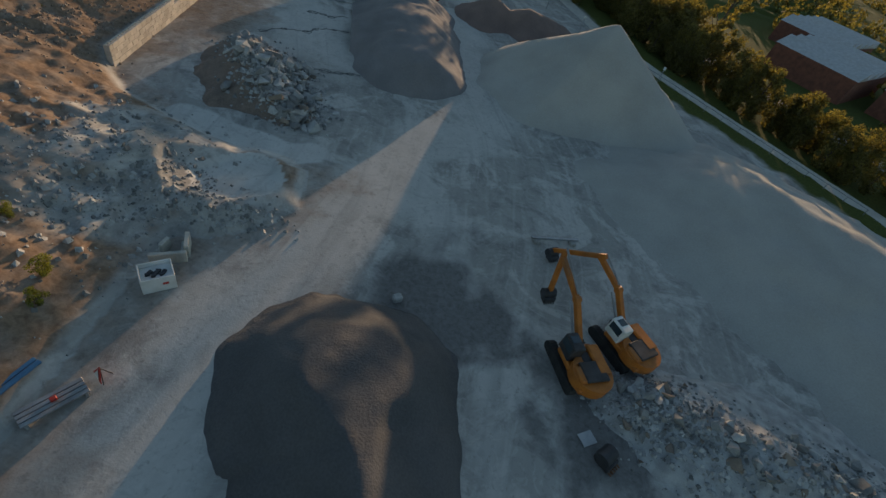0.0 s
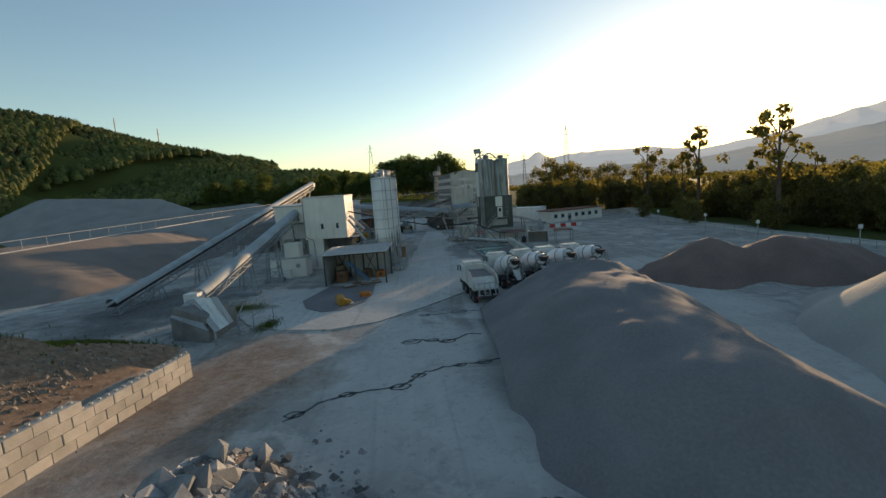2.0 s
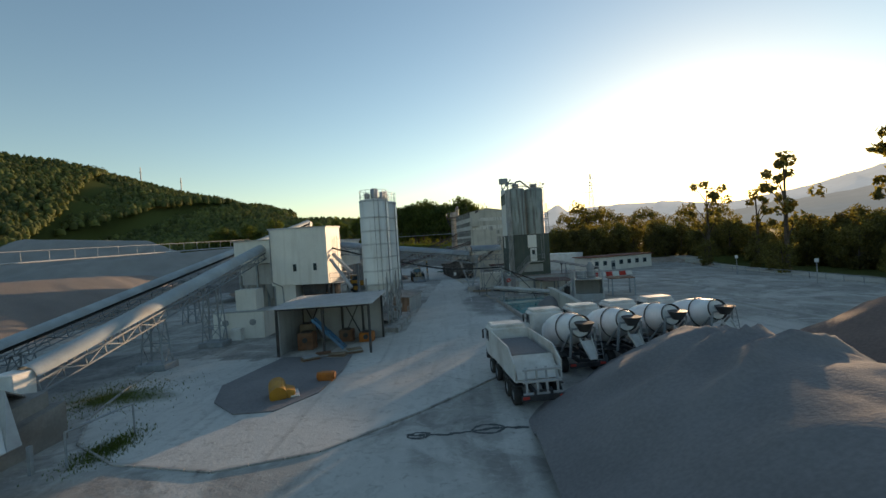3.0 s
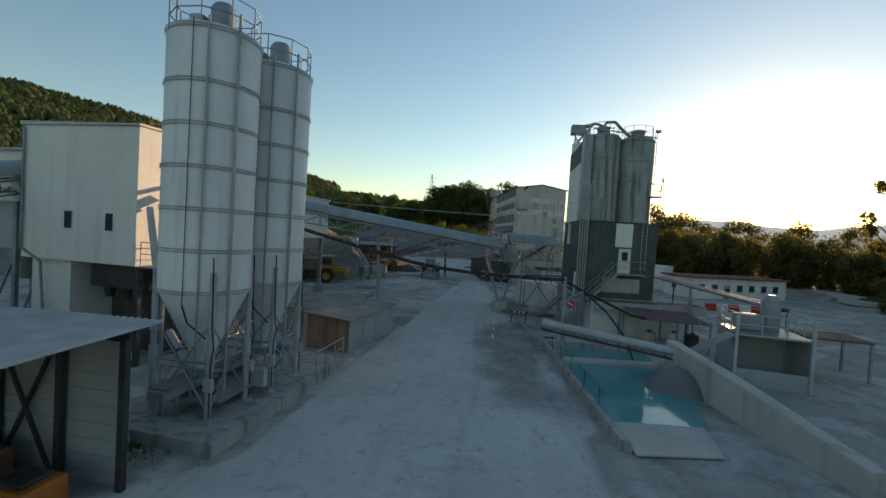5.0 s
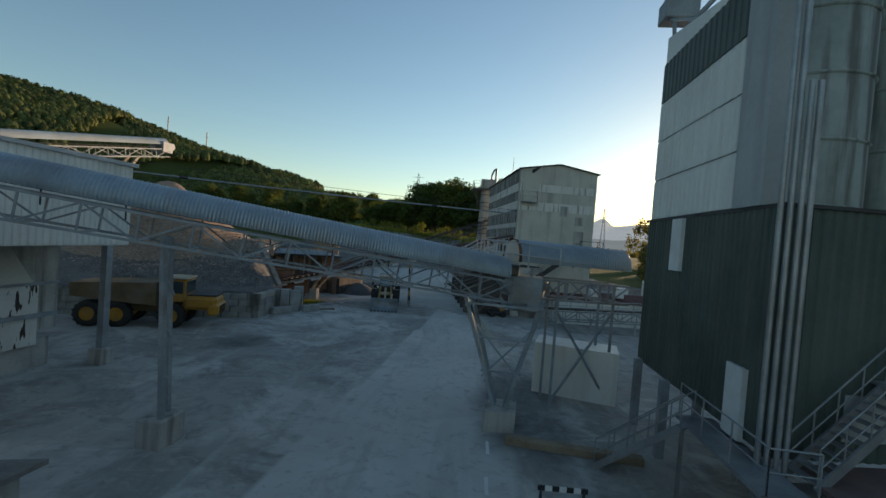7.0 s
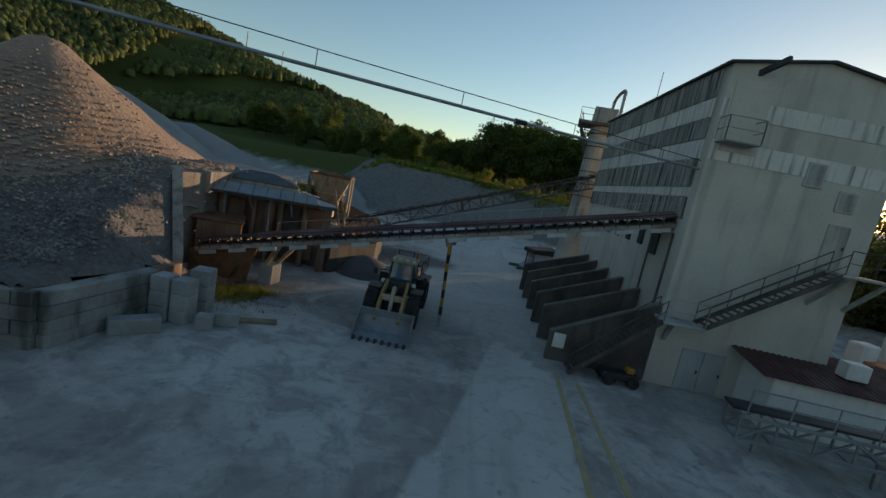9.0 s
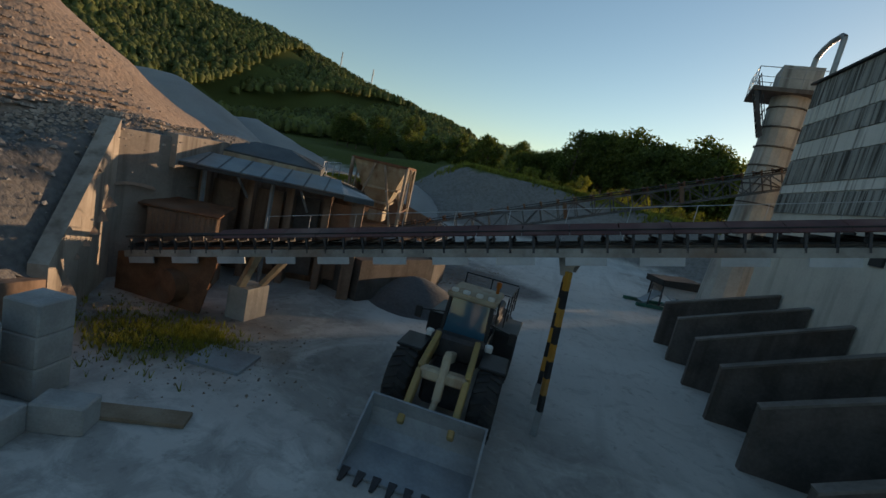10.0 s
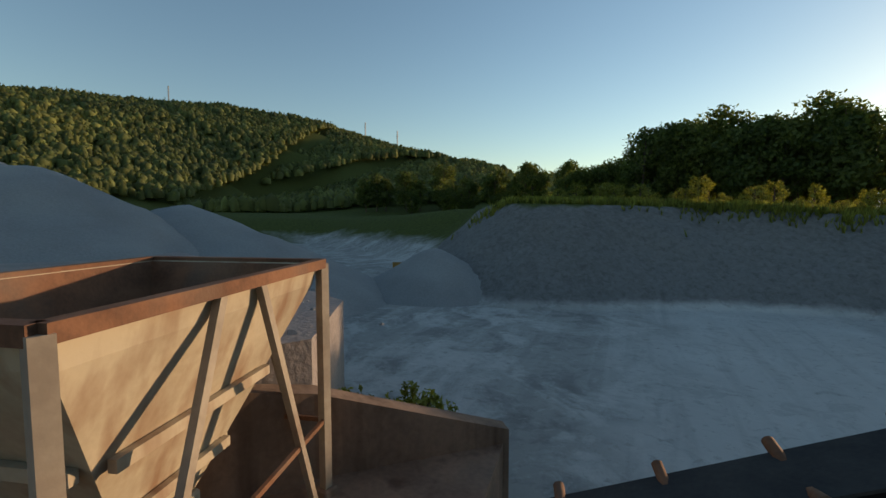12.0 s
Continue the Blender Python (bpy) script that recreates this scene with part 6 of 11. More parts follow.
def tube_conveyor():
    e = thing("covered_conveyor", "covered belt conveyor with shiny corrugated arched hood and lattice bridge", "conveyor")
    p, q = Vector((-19.6, 75.2, 9.2)), Vector((0.6, 86.1, 6.33))
    c = Mesh()
    tube_cover(c, p, q, 0.7, 0.12, 0.017, 18, -15, 195)
    c.ob("hood", HOOD, e)
    f = Mesh()
    dn = Vector((0, 0, -0.35))
    lattice(f, p + dn, q + dn, 1.9, 0.9, 1.5, 0.04)
    f.ob("bridge", STEEL_PAINT, e)
    b = Mesh()
    b.beam(p + Vector((0, 0, -0.15)), q + Vector((0, 0, -0.15)), 1.1, 0.1)
    b.ob("belt", RUBBER, e)
    r = Mesh()
    s = Vector((-0.5, 0.87, 0)) * 1.5
    s2 = s + Vector((0, 0, -0.75))
    railing(r, [p + s2 + (q - p) * 0.25, q + s2], 1.15, 0.028, 2.4, False)
    r.ob("railing", STEEL_DARK, e)
    k = Mesh()
    for a in (-0.35, 0.35):
        k.beam((-10.5 + a * 0.4, 79.6 - a * 0.9, 0.9), (-10.8 + a * 0.4, 79.6 - a * 0.9, 7.0), 0.16, 0.16)
    for z in (2, 3.5, 5):
        k.beam((-10.65, 79.9, z), (-10.6, 79.3, z + 0.8), 0.06)
    k.ob("post", STEEL_PAINT, e)
    k = Mesh()
    k.box((-10.6, 79.6, 0.45), (0.9, 1.2, 1.0), None, 0.05)
    k.ob("post_foot", CONCRETE, e)
    for dx, dy in ((-1.7, -0.5), (-1.5, 0.6), (1.5, -0.5), (1.7, 0.6)):
        v = Mesh()
        v.beam((0.85 + 0.12 * dx, 84.6 + dy * 0.4, 0.75), (0.8 + dx, 85.4 + dy, 5.2), 0.15, 0.15)
        v.ob("v_leg", STEEL_PAINT, e)
    v = Mesh()
    for z, w in ((2.2, 0.85), (3.6, 1.25), (5.0, 1.65)):
        v.beam((0.8 - w, 84.7, z), (0.8 + w, 84.7, z), 0.08)
    v.beam((0.0, 84.5, 2.0), (2.0, 84.5, 4.2), 0.07)
    v.beam((1.6, 84.5, 2.0), (-0.4, 84.5, 4.2), 0.07)
    v.ob("v_leg_bracing", STEEL_PAINT, e)
    v = Mesh()
    v.prism([(0.2, 83.7), (1.5, 83.9), (1.6, 85.4), (0.4, 85.3)], -0.1, 0.85)
    v.ob("v_leg_foot", CONCRETE, e)
    # transfer station and second hood towards the grey tower
    e = thing("transfer_conveyor", "short covered transfer conveyor with cream end cap and walkways", "conveyor")
    p, q = Vector((1.0, 87.25, 7.0)), Vector((6.6, 89.7, 6.85))
    c = Mesh()
    tube_cover(c, p, q, 0.88, 0.1, 0.014, 18, -10, 190)
    c.ob("hood", HOOD, e)
    d = (q - p).normalized()
    turn = d.to_track_quat("X", "Z").to_matrix().to_4x4()
    k = Mesh()
    k.tube(p - d * 0.06, p + d * 0.02, 0.84, 28)
    k.box(p + Vector((0, 0, -0.5)) - d * 0.02, (0.08, 1.68, 1.1), turn, 0.02)
    k.ob("end_cap", CAP_CREAM, e, "pale cream end plate")
    k = Mesh()
    tube_cover(k, p - d * 0.1, p + d * 0.05, 0.9, 0.2, 0.0, 24, -10, 190)
    k.ob("cap_rim", RUST, e, "dark rusty rim")
    f = Mesh()
    lattice(f, p + Vector((0, 0, -0.9)), q + Vector((0, 0, -0.9)), 1.7, 0.9, 1.1, 0.045)
    for x, y in ((3.3, 87.6), (3.0, 89.0), (6.2, 88.9), (5.8, 90.2)):
        f.beam((x, y, -0.1), (x, y, 6.0), 0.12)
    f.beam((3.3, 87.6, 0.2), (6.2, 88.9, 4.6), 0.1)
    f.beam((6.2, 88.9, 0.2), (3.3, 87.6, 4.6), 0.1)
    f.ob("frame", STEEL_PAINT, e)
    # open grating platform before the cap, with its rails and a short stair
    f = Mesh()
    f.plate([(-0.65, 86.7, 6.62), (0.9, 85.7, 6.62), (2.2, 86.7, 6.62), (0.7, 88.3, 6.62), (-0.3, 88.0, 6.62)], 0.06)
    f.ob("platform", GRATING, e, "dark steel grating platform")
    for a, b, z in (((-0.62, 87.88), (0.75, 88.15), 7.2), ((-0.6, 87.62), (0.72, 87.85), 7.0)):
        k = Mesh()
        k.beam((*a, z), (*b, z), 0.2, 0.04)
        k.ob("cable_tray", GALV_SHINE, e, "bright galvanised cable tray")
    k = Mesh()
    for x, y in ((-0.55, 87.7), (0.65, 87.95)):
        k.beam((x, y, 6.6), (x, y, 7.2), 0.05)
    k.ob("tray_support", STEEL_PAINT, e)
    rails = [[(-0.55, 87.5), (0.1, 87.85), (1.0, 88.45), (2.4, 89.1)], [(-0.2, 86.75), (0.65, 85.8), (1.7, 86.3), (3.2, 87.0)]]
    for row in rails:
        pts = [Vector((x, y, 7.75 - 0.08 * max(0, n - 1))) for n, (x, y) in enumerate(row)]
        for z in (0, -0.52):
            k = Mesh()
            k.path([v + Vector((0, 0, z)) for v in pts], 0.03, 8)
            k.ob("handrail", GALV_LIGHT, e)
        for v in pts + [pts[0].lerp(pts[1], 0.5)]:
            k = Mesh()
            k.beam((v.x, v.y, 6.6), v, 0.08, 0.05)
            k.ob("rail_post", GALV_LIGHT, e)
    lo, hi = Vector((-1.6, 86.55, 6.0)), Vector((-0.55, 87.15, 6.65))
    side = Vector((hi.y - lo.y, lo.x - hi.x, 0)).normalized() * 0.36
    for sgn in (-1, 1):
        k = Mesh()
        k.beam(lo + side * sgn, hi + side * sgn, 0.05, 0.2)
        k.ob("stringer", STEEL_PAINT, e)
        k = Mesh()
        up = Vector((0, 0, 1.05))
        k.tube(lo + side * sgn + up, hi + side * sgn + up, 0.028, 8)
        k.tube(lo + side * sgn + up * 0.5, hi + side * sgn + up * 0.5, 0.022, 8)
        for n in range(3):
            v = lo.lerp(hi, n / 2) + side * sgn
            k.tube(v, v + up, 0.026, 8)
        k.ob("stair_rail", GALV_LIGHT, e)
    for n in range(5):
        k = Mesh()
        k.box(lo.lerp(hi, (n + 0.5) / 5), (0.22, 0.68, 0.03), pose(0, 0, 0, 0, 0, 30))
        k.ob("tread", GALV, e)
    h = Mesh()
    h.lathe([(0.9, 6.0), (0.4, 4.2)], (1.9, 87.4, 0), 8)
    h.box((1.7, 86.9, 5.4), (1.5, 1.2, 1.6), None, 0.06)
    h.beam((0.6, 86.3, 6.1), (1.6, 86.9, 5.0), 0.5, 0.6)
    h.ob("chute", STEEL_PAINT, e)
    for x, y in ((-0.45, 86.9), (0.6, 88.0), (1.9, 86.6)):
        k = Mesh()
        k.beam((x, y, 4.7), (x, y, 6.6), 0.12)
        k.beam((0.8, 84.9, 4.9), (x, y, 4.9), 0.14)
        k.ob("platform_leg", STEEL_PAINT, e)
    w = Mesh()
    w.prism([(2.6, 89.5), (6.6, 88.5), (7.0, 90.6), (3.0, 91.6)], -0.1, 2.6)
    tagged(w.ob("switch_room", WHITE_PANEL), "small white switch room under the conveyors", "building")


conveyor_gallery()
feed_conveyor()
feed_hut()
batching_house()
open_shed()
silo_plinth()
cement_silo(-9.42, 53.98, "tall white steel cement silo on braced legs beside the road")
cement_silo(-8.98, 57.15, "tall white steel cement silo on braced legs behind its twin")
container()
long_hall()
tube_conveyor()


# ---- grey silo tower, settling pool and bins ----
def tower():
    e = thing("silo_tower", "tall grey twin-silo mixing tower with dark green ribbed cladding", "tower")
    A, B, C, D = (7.35, 78.1), (13.7, 79.15), (13.0, 87.6), (7.1, 87.4)
    core = Mesh()
    core.prism([(7.42, 78.2), (13.63, 79.22), (12.95, 87.5), (7.18, 87.3)], 2.75, 9.1)
    core.ob("core", GREEN_CLAD, e)
    for n, p, q, z in (("front_cladding", A, B, 2.7), ("side_cladding", D, A, 2.9), ("rear_cladding", B, C, 2.7)):
        c = Mesh()
        c.corrugated((*p, z), (*q, z), (0, 0, 9.15 - z), 0.28, 0.045)
        c.ob(n, GREEN_CLAD, e)
    c = Mesh()
    c.prism([(7.3, 78.0), (13.8, 79.05), (13.1, 87.7), (7.0, 87.5)], 9.12, 9.22)
    c.ob("deck", STEEL_DARK, e)
    # pale panel strip, door and window on the front
    u = Vector((6.5, 1.1, 0)).normalized()
    n = Vector((u.y, -u.x, 0))
    F = lambda a, z, out=0.06: Vector((7.35, 78.1, z)) + u * a + n * out
    rot = u.to_track_quat("X", "Z").to_matrix().to_4x4()
    for a, z, w, h, mt, nm in ((3.6, 8.1, 1.45, 2.0, WHITE_PANEL, "pale_panel"), (3.75, 5.95, 1.05, 2.05, WHITE, "door"), (3.6, 3.85, 3.2, 1.2, GREY_CLAD, "lower_panel")):
        d = Mesh()
        d.box(F(a, z), (w, 0.06, h), rot, 0.01)
        o = d.ob(nm, mt, e)
        if nm == "door":
            g = Mesh()
            g.box(F(a, z + 0.4, 0.1), (0.5, 0.02, 0.7), rot)
            g.ob("pane", GLASS, o)
    w = Mesh()
    w.box((7.1, 84.0, 8.1), (0.14, 0.95, 2.0))
    w.ob("window", WHITE, e)
    w = Mesh()
    w.box((7.25, 79.4, 3.7), (0.14, 0.9, 2.0))
    w.ob("side_door", WHITE, e)
    for x, y, top in ((8.95, 80.35, 16.55), (11.95, 80.85, 16.45)):
        s = Mesh()
        s.lathe([(1.46, 9.2), (1.46, top), (1.3, top + 0.2), (0.4, top + 0.4)], (x, y, 0), 36)
        so = s.ob("silo", SILO_GREY, e, "weathered grey-green steel silo")
        for i in range(5):
            r = Mesh()
            z = 9.3 + (top - 9.4) * i / 4
            r.lathe([(1.47, z - 0.05), (1.53, z), (1.47, z + 0.05)], (x, y, 0), 36, None, False)
            r.ob("flange_ring", SILO_GREY, so)
        f = Mesh()
        f.lathe([(0.55, top + 0.2), (0.55, top + 0.75), (0.62, top + 0.8), (0.62, top + 0.95), (0.3, top + 1.05)], (x, y, 0), 16)
        f.ob("cap", GALV, so)
        g = Mesh()
        for i in range(9):
            a, b = i * 0.7, (i + 1) * 0.7
            pa, pb = (x + 1.3 * math.cos(a), y + 1.3 * math.sin(a)), (x + 1.3 * math.cos(b), y + 1.3 * math.sin(b))
            g.tube((*pa, top + 0.1), (*pa, top + 1.2), 0.022, 5)
            for h in (0.65, 1.2):
                g.tube((*pa, top + h), (*pb, top + h), 0.02, 5)
        g.ob("railing", STEEL_PAINT, so)
    p = Mesh()
    p.path([(8.7, 80.2, 17.3), (9.1, 80.0, 17.9), (9.8, 80.2, 18.0), (11.0, 80.6, 17.0), (11.3, 80.7, 16.9)], 0.13, 10)
    p.path([(7.2, 79.4, 17.4), (8.2, 79.8, 17.7), (8.8, 80.2, 17.6)], 0.11, 10)
    p.beam((7.9, 79.2, 17.2), (13.4, 80.2, 16.7), 0.1)
    p.box((7.5, 79.3, 17.35), (0.5, 0.5, 0.3), None, 0.1)
    p.box((13.5, 80.3, 17.3), (0.4, 0.35, 0.22), None, 0.05)
    p.ob("top_pipework", GALV, e)
    b = Mesh()
    zs = [16.3, 16.3, 17.5, 17.5]
    b.prism([(7.3, 80.5), (9.8, 81.2), (9.7, 87.6), (7.2, 87.3)], 9.22, zs)
    b.ob("elevator_house", WHITE_PANEL, e)
    for i in range(4):
        c = Mesh()
        z0, z1 = 9.25 + i * 1.75, 9.25 + (i + 1) * 1.75 - 0.06
        c.corrugated((7.14, 87.3, z0), (7.24, 80.5, z0), (0, 0, z1 - z0 if i < 3 else 16.25 - z0), 0.4, 0.035)
        c.ob("cladding_band", GREEN_CLAD if i == 3 else WHITE_PANEL, e)
    b = Mesh()
    b.prism([(7.2, 78.9), (7.9, 79.0), (7.9, 80.4), (7.2, 80.4)], 9.22, 16.6)
    b.ob("pipe_shaft", GREY_CLAD, e)
    b = Mesh()
    b.box((7.85, 88.2, 19.15), (1.5, 1.1, 0.95), None, 0.05)
    b.beam((7.4, 87.1, 17.3), (8.8, 85.0, 19.0), 0.15)
    b.beam((7.4, 87.1, 17.3), (7.6, 88.0, 18.8), 0.15)
    b.beam((8.6, 87.2, 17.3), (8.3, 88.0, 18.8), 0.15)
    b.beam((7.4, 84.5, 17.0), (7.4, 88.0, 18.7), 0.12)
    b.ob("hoist_box", STEEL_PAINT, e)
    for x, y, z in ((7.15, 77.95, 16.5), (7.35, 77.9, 16.9), (7.55, 77.85, 12.2), (7.75, 77.85, 12.2)):
        p = Mesh()
        p.tube((x, y, 0.3), (x, y, z), 0.07, 8)
        p.ob("riser_pipe", GALV, e)
    l = Mesh()
    for a in (5.05, 5.45):
        q = F(a, 0, 0.25)
        l.beam((q.x, q.y, 5.2), (q.x, q.y, 12.8), 0.05)
    for i in range(24):
        q, r = F(5.05, 5.4 + i * 0.31, 0.25), F(5.45, 5.4 + i * 0.31, 0.25)
        l.tube(q, r, 0.018, 5)
    l.ob("ladder", GALV, e)
    g = Mesh()
    q = F(6.3, 11.6, -1.0)
    g.box(q, (1.0, 1.0, 0.08), rot)
    railing(g, [q + Vector((-0.45, -0.45, 0)), q + Vector((0.5, -0.4, 0)), q + Vector((0.5, 0.5, 0))], 1.05)
    g.ob("side_platform", GALV, e)
    g = Mesh()
    for i in range(12):
        z = 12.0 + i * 0.4
        g.tube((13.3, 80.4, z), (13.55, 80.7, z), 0.018, 5)
    g.beam((13.3, 80.4, 11.6), (13.3, 80.4, 17.5), 0.04)
    g.beam((13.55, 80.7, 11.6), (13.55, 80.7, 17.5), 0.04)
    g.ob("cage_ladder", GALV, e)
    # stair to the door, landing and lower flight
    s = Mesh()
    c = F(3.9, 4.85, 0.65)
    s.box(c, (2.6, 1.1, 0.08), rot)
    railing(s, [F(2.7, 4.9, 1.15), F(5.2, 4.9, 1.15), F(5.2, 4.9, 0.15)], 1.05)
    s.ob("landing", GALV, e)
    s = Mesh()
    stairs(s, F(0.4, 2.5, 0.75), F(2.75, 4.85, 0.75), 0.85, 12)
    s.ob("upper_stair", GALV, e)
    s = Mesh()
    s.box((6.9, 78.6, 2.55), (1.1, 4.6, 0.1))
    railing(s, [(6.4, 80.8, 2.6), (6.45, 76.3, 2.6), (7.5, 76.3, 2.6)], 1.05)
    for x, y in ((6.45, 76.5), (6.45, 80.6), (7.4, 76.5)):
        s.beam((x, y, -0.1), (x, y, 2.5), 0.1)
    s.ob("walkway", GALV, e)
    s = Mesh()
    stairs(s, (4.5, 82.2, 0.05), (6.4, 80.2, 2.55), 0.85, 13)
    s.ob("lower_stair", GALV, e)
    for x, y in ((6.9, 86.6), (6.9, 83.5), (9.6, 86.8)):
        l = Mesh()
        l.beam((x, y, -0.1), (x, y, 2.95), 0.3)
        l.ob("column", STEEL_PAINT, e)
    k = Mesh()
    k.tube((6.55, 76.0, 2.3), (6.55, 75.95, 2.3), 0.32, 20)
    sg = tagged(k.ob("round_sign", RED), "round red no-entry sign on the walkway corner", "sign")
    k = Mesh()
    k.box((6.55, 75.94, 2.3), (0.45, 0.02, 0.1), pose(0, 0, 0, 0, 30, 0))
    k.ob("white_bar", WHITE, sg)
    # low building at the foot
    b = thing("mixing_annex", "low whitewashed annex with ribbed metal fascia below the tower", "building")
    w = Mesh()
    w.prism([(8.2, 76.2), (16.4, 77.3), (16.2, 79.4), (8.0, 78.2)], -0.1, 2.1)
    w.ob("wall", WHITE_PANEL, b)
    f = Mesh()
    f.corrugated((8.0, 75.4, 2.05), (17.0, 76.6, 2.05), (0, 0, 0.72), 0.25, 0.04)
    f.corrugated((17.0, 76.6, 2.05), (16.7, 79.6, 2.05), (0, 0, 0.72), 0.25, 0.04)
    f.ob("fascia", GREY_CLAD, b)
    r = Mesh()
    r.prism([(8.0, 75.45), (16.95, 76.65), (16.65, 79.5), (13.9, 79.1), (8.0, 78.05)], 2.55, 2.65)
    r.ob("roof", TARP, b)
    for a in (9.6, 11.8, 14.6):
        d = Mesh()
        d.box((a, 76.32 + (a - 8.2) * 0.134, 1.0), (1.0, 0.1, 1.7), pose(0, 0, 0, 0, 0, 7.6))
        d.ob("door", CONCRETE_DARK if a == 11.8 else WHITE, b)
    for a in (10.4, 13.6):
        d = Mesh()
        d.beam((a, 75.7 + (a - 8) * 0.134, -0.1), (a, 75.7 + (a - 8) * 0.134, 2.1), 0.14)
        d.ob("post", STEEL_PAINT, b)


def pool():
    b = thing("settling_pool", "concrete settling pool with turquoise water and a low rim", "pool")
    rim = [(4.15, 70.6), (5.85, 55.6), (6.1, 55.3), (9.6, 56.2), (11.3, 62.8), (11.1, 71.4)]
    inner = [(4.5, 70.3), (6.1, 56.8), (9.4, 57.2), (10.9, 62.8), (10.7, 71.0)]
    m = Mesh()
    for a, c in zip(rim, rim[1:2]):
        d = Vector((c[0] - a[0], c[1] - a[1], 0)).normalized()
        m.beam((*a, 0.12), (*c, 0.12), 0.28, 0.5)
    m.ob("rim", CONCRETE, b)
    m = Mesh()
    m.beam((4.2, 70.6, 0.15), (11, 71.4, 0.15), 0.3, 0.5)
    m.ob("rear_rim", CONCRETE, b)
    w = Mesh()
    w.prism([(4.35, 70.4), (5.75, 58.0), (9.6, 58.4), (11.0, 62.8), (10.8, 71.0)], 0.03, 0.07)
    w.ob("water", WATER, b)
    m = Mesh()
    m.prism([(4.75, 66.6), (10.6, 67.4), (10.6, 68.2), (4.68, 67.3)], 0.0, 0.22)
    m.ob("divider", CONCRETE_LIGHT, b)
    m = Mesh()
    m.prism([(5.75, 58.2), (9.6, 58.7), (9.2, 56.0), (6.1, 55.4)], [0.02, 0.02, 0.06, 0.06], [0.075, 0.075, 0.12, 0.12])
    m.ob("ramp", PALE_DUST, b)
    f = Mesh()
    for x, y in ((4.5, 68.6), (4.75, 66.2), (5.0, 63.8), (5.3, 61.4), (5.55, 59.2)):
        f.tube((x, y, 0.2), (x, y, 1.15), 0.02, 5)
    f.path([(4.4, 69.5, 1.1), (5.65, 58.4, 1.1)], 0.012, 5)
    f.ob("rail_post", STEEL_DARK, b)
    w = Mesh()
    w.prism([(10.6, 66.4), (11.2, 66.5), (12.1, 60.5), (13.1, 54.6), (12.5, 54.4), (11.4, 60)], -0.1, [2.0, 2.0, 1.6, 0.9, 0.9, 1.6])
    w.ob("slurry_wall", CONCRETE_LIGHT, b)
    heap("sludge_heap", [(10.3, 63.6, 1.25)], 0.85, GRAVEL_DARK, "dark wet gravel heap at the edge of the pool", "gravel heap", lumps=0.15, seed=40, cell=0.2, crest=0.3)
    c = thing("discharge_conveyor", "small tubular discharge conveyor over the pool", "conveyor")
    p, q = Vector((3.6, 66.7, 2.35)), Vector((11.0, 65.6, 1.5))
    m = Mesh()
    m.tube(p, q, 0.24, 14)
    m.ob("tube", GALV_LIGHT, c)
    m = Mesh()
    dn = Vector((0, 0, -0.42))
    for s in (-0.16, 0.16):
        m.beam(p + dn + Vector((0, s, 0)), q + dn + Vector((0, s, 0)), 0.08)
    for i in range(13):
        a = p + (q - p) * (i / 12)
        m.beam(a + dn, a, 0.05)
        m.box(a + dn, (0.06, 0.5, 0.06))
    m.ob("frame", STEEL_DARK, c)
    m = Mesh()
    m.beam((4.5, 66.6, -0.1), (4.5, 66.6, 2.0), 0.14)
    m.beam((4.9, 66.6, -0.1), (4.9, 66.6, 2.0), 0.14)
    m.ob("post", STEEL_PAINT, c)


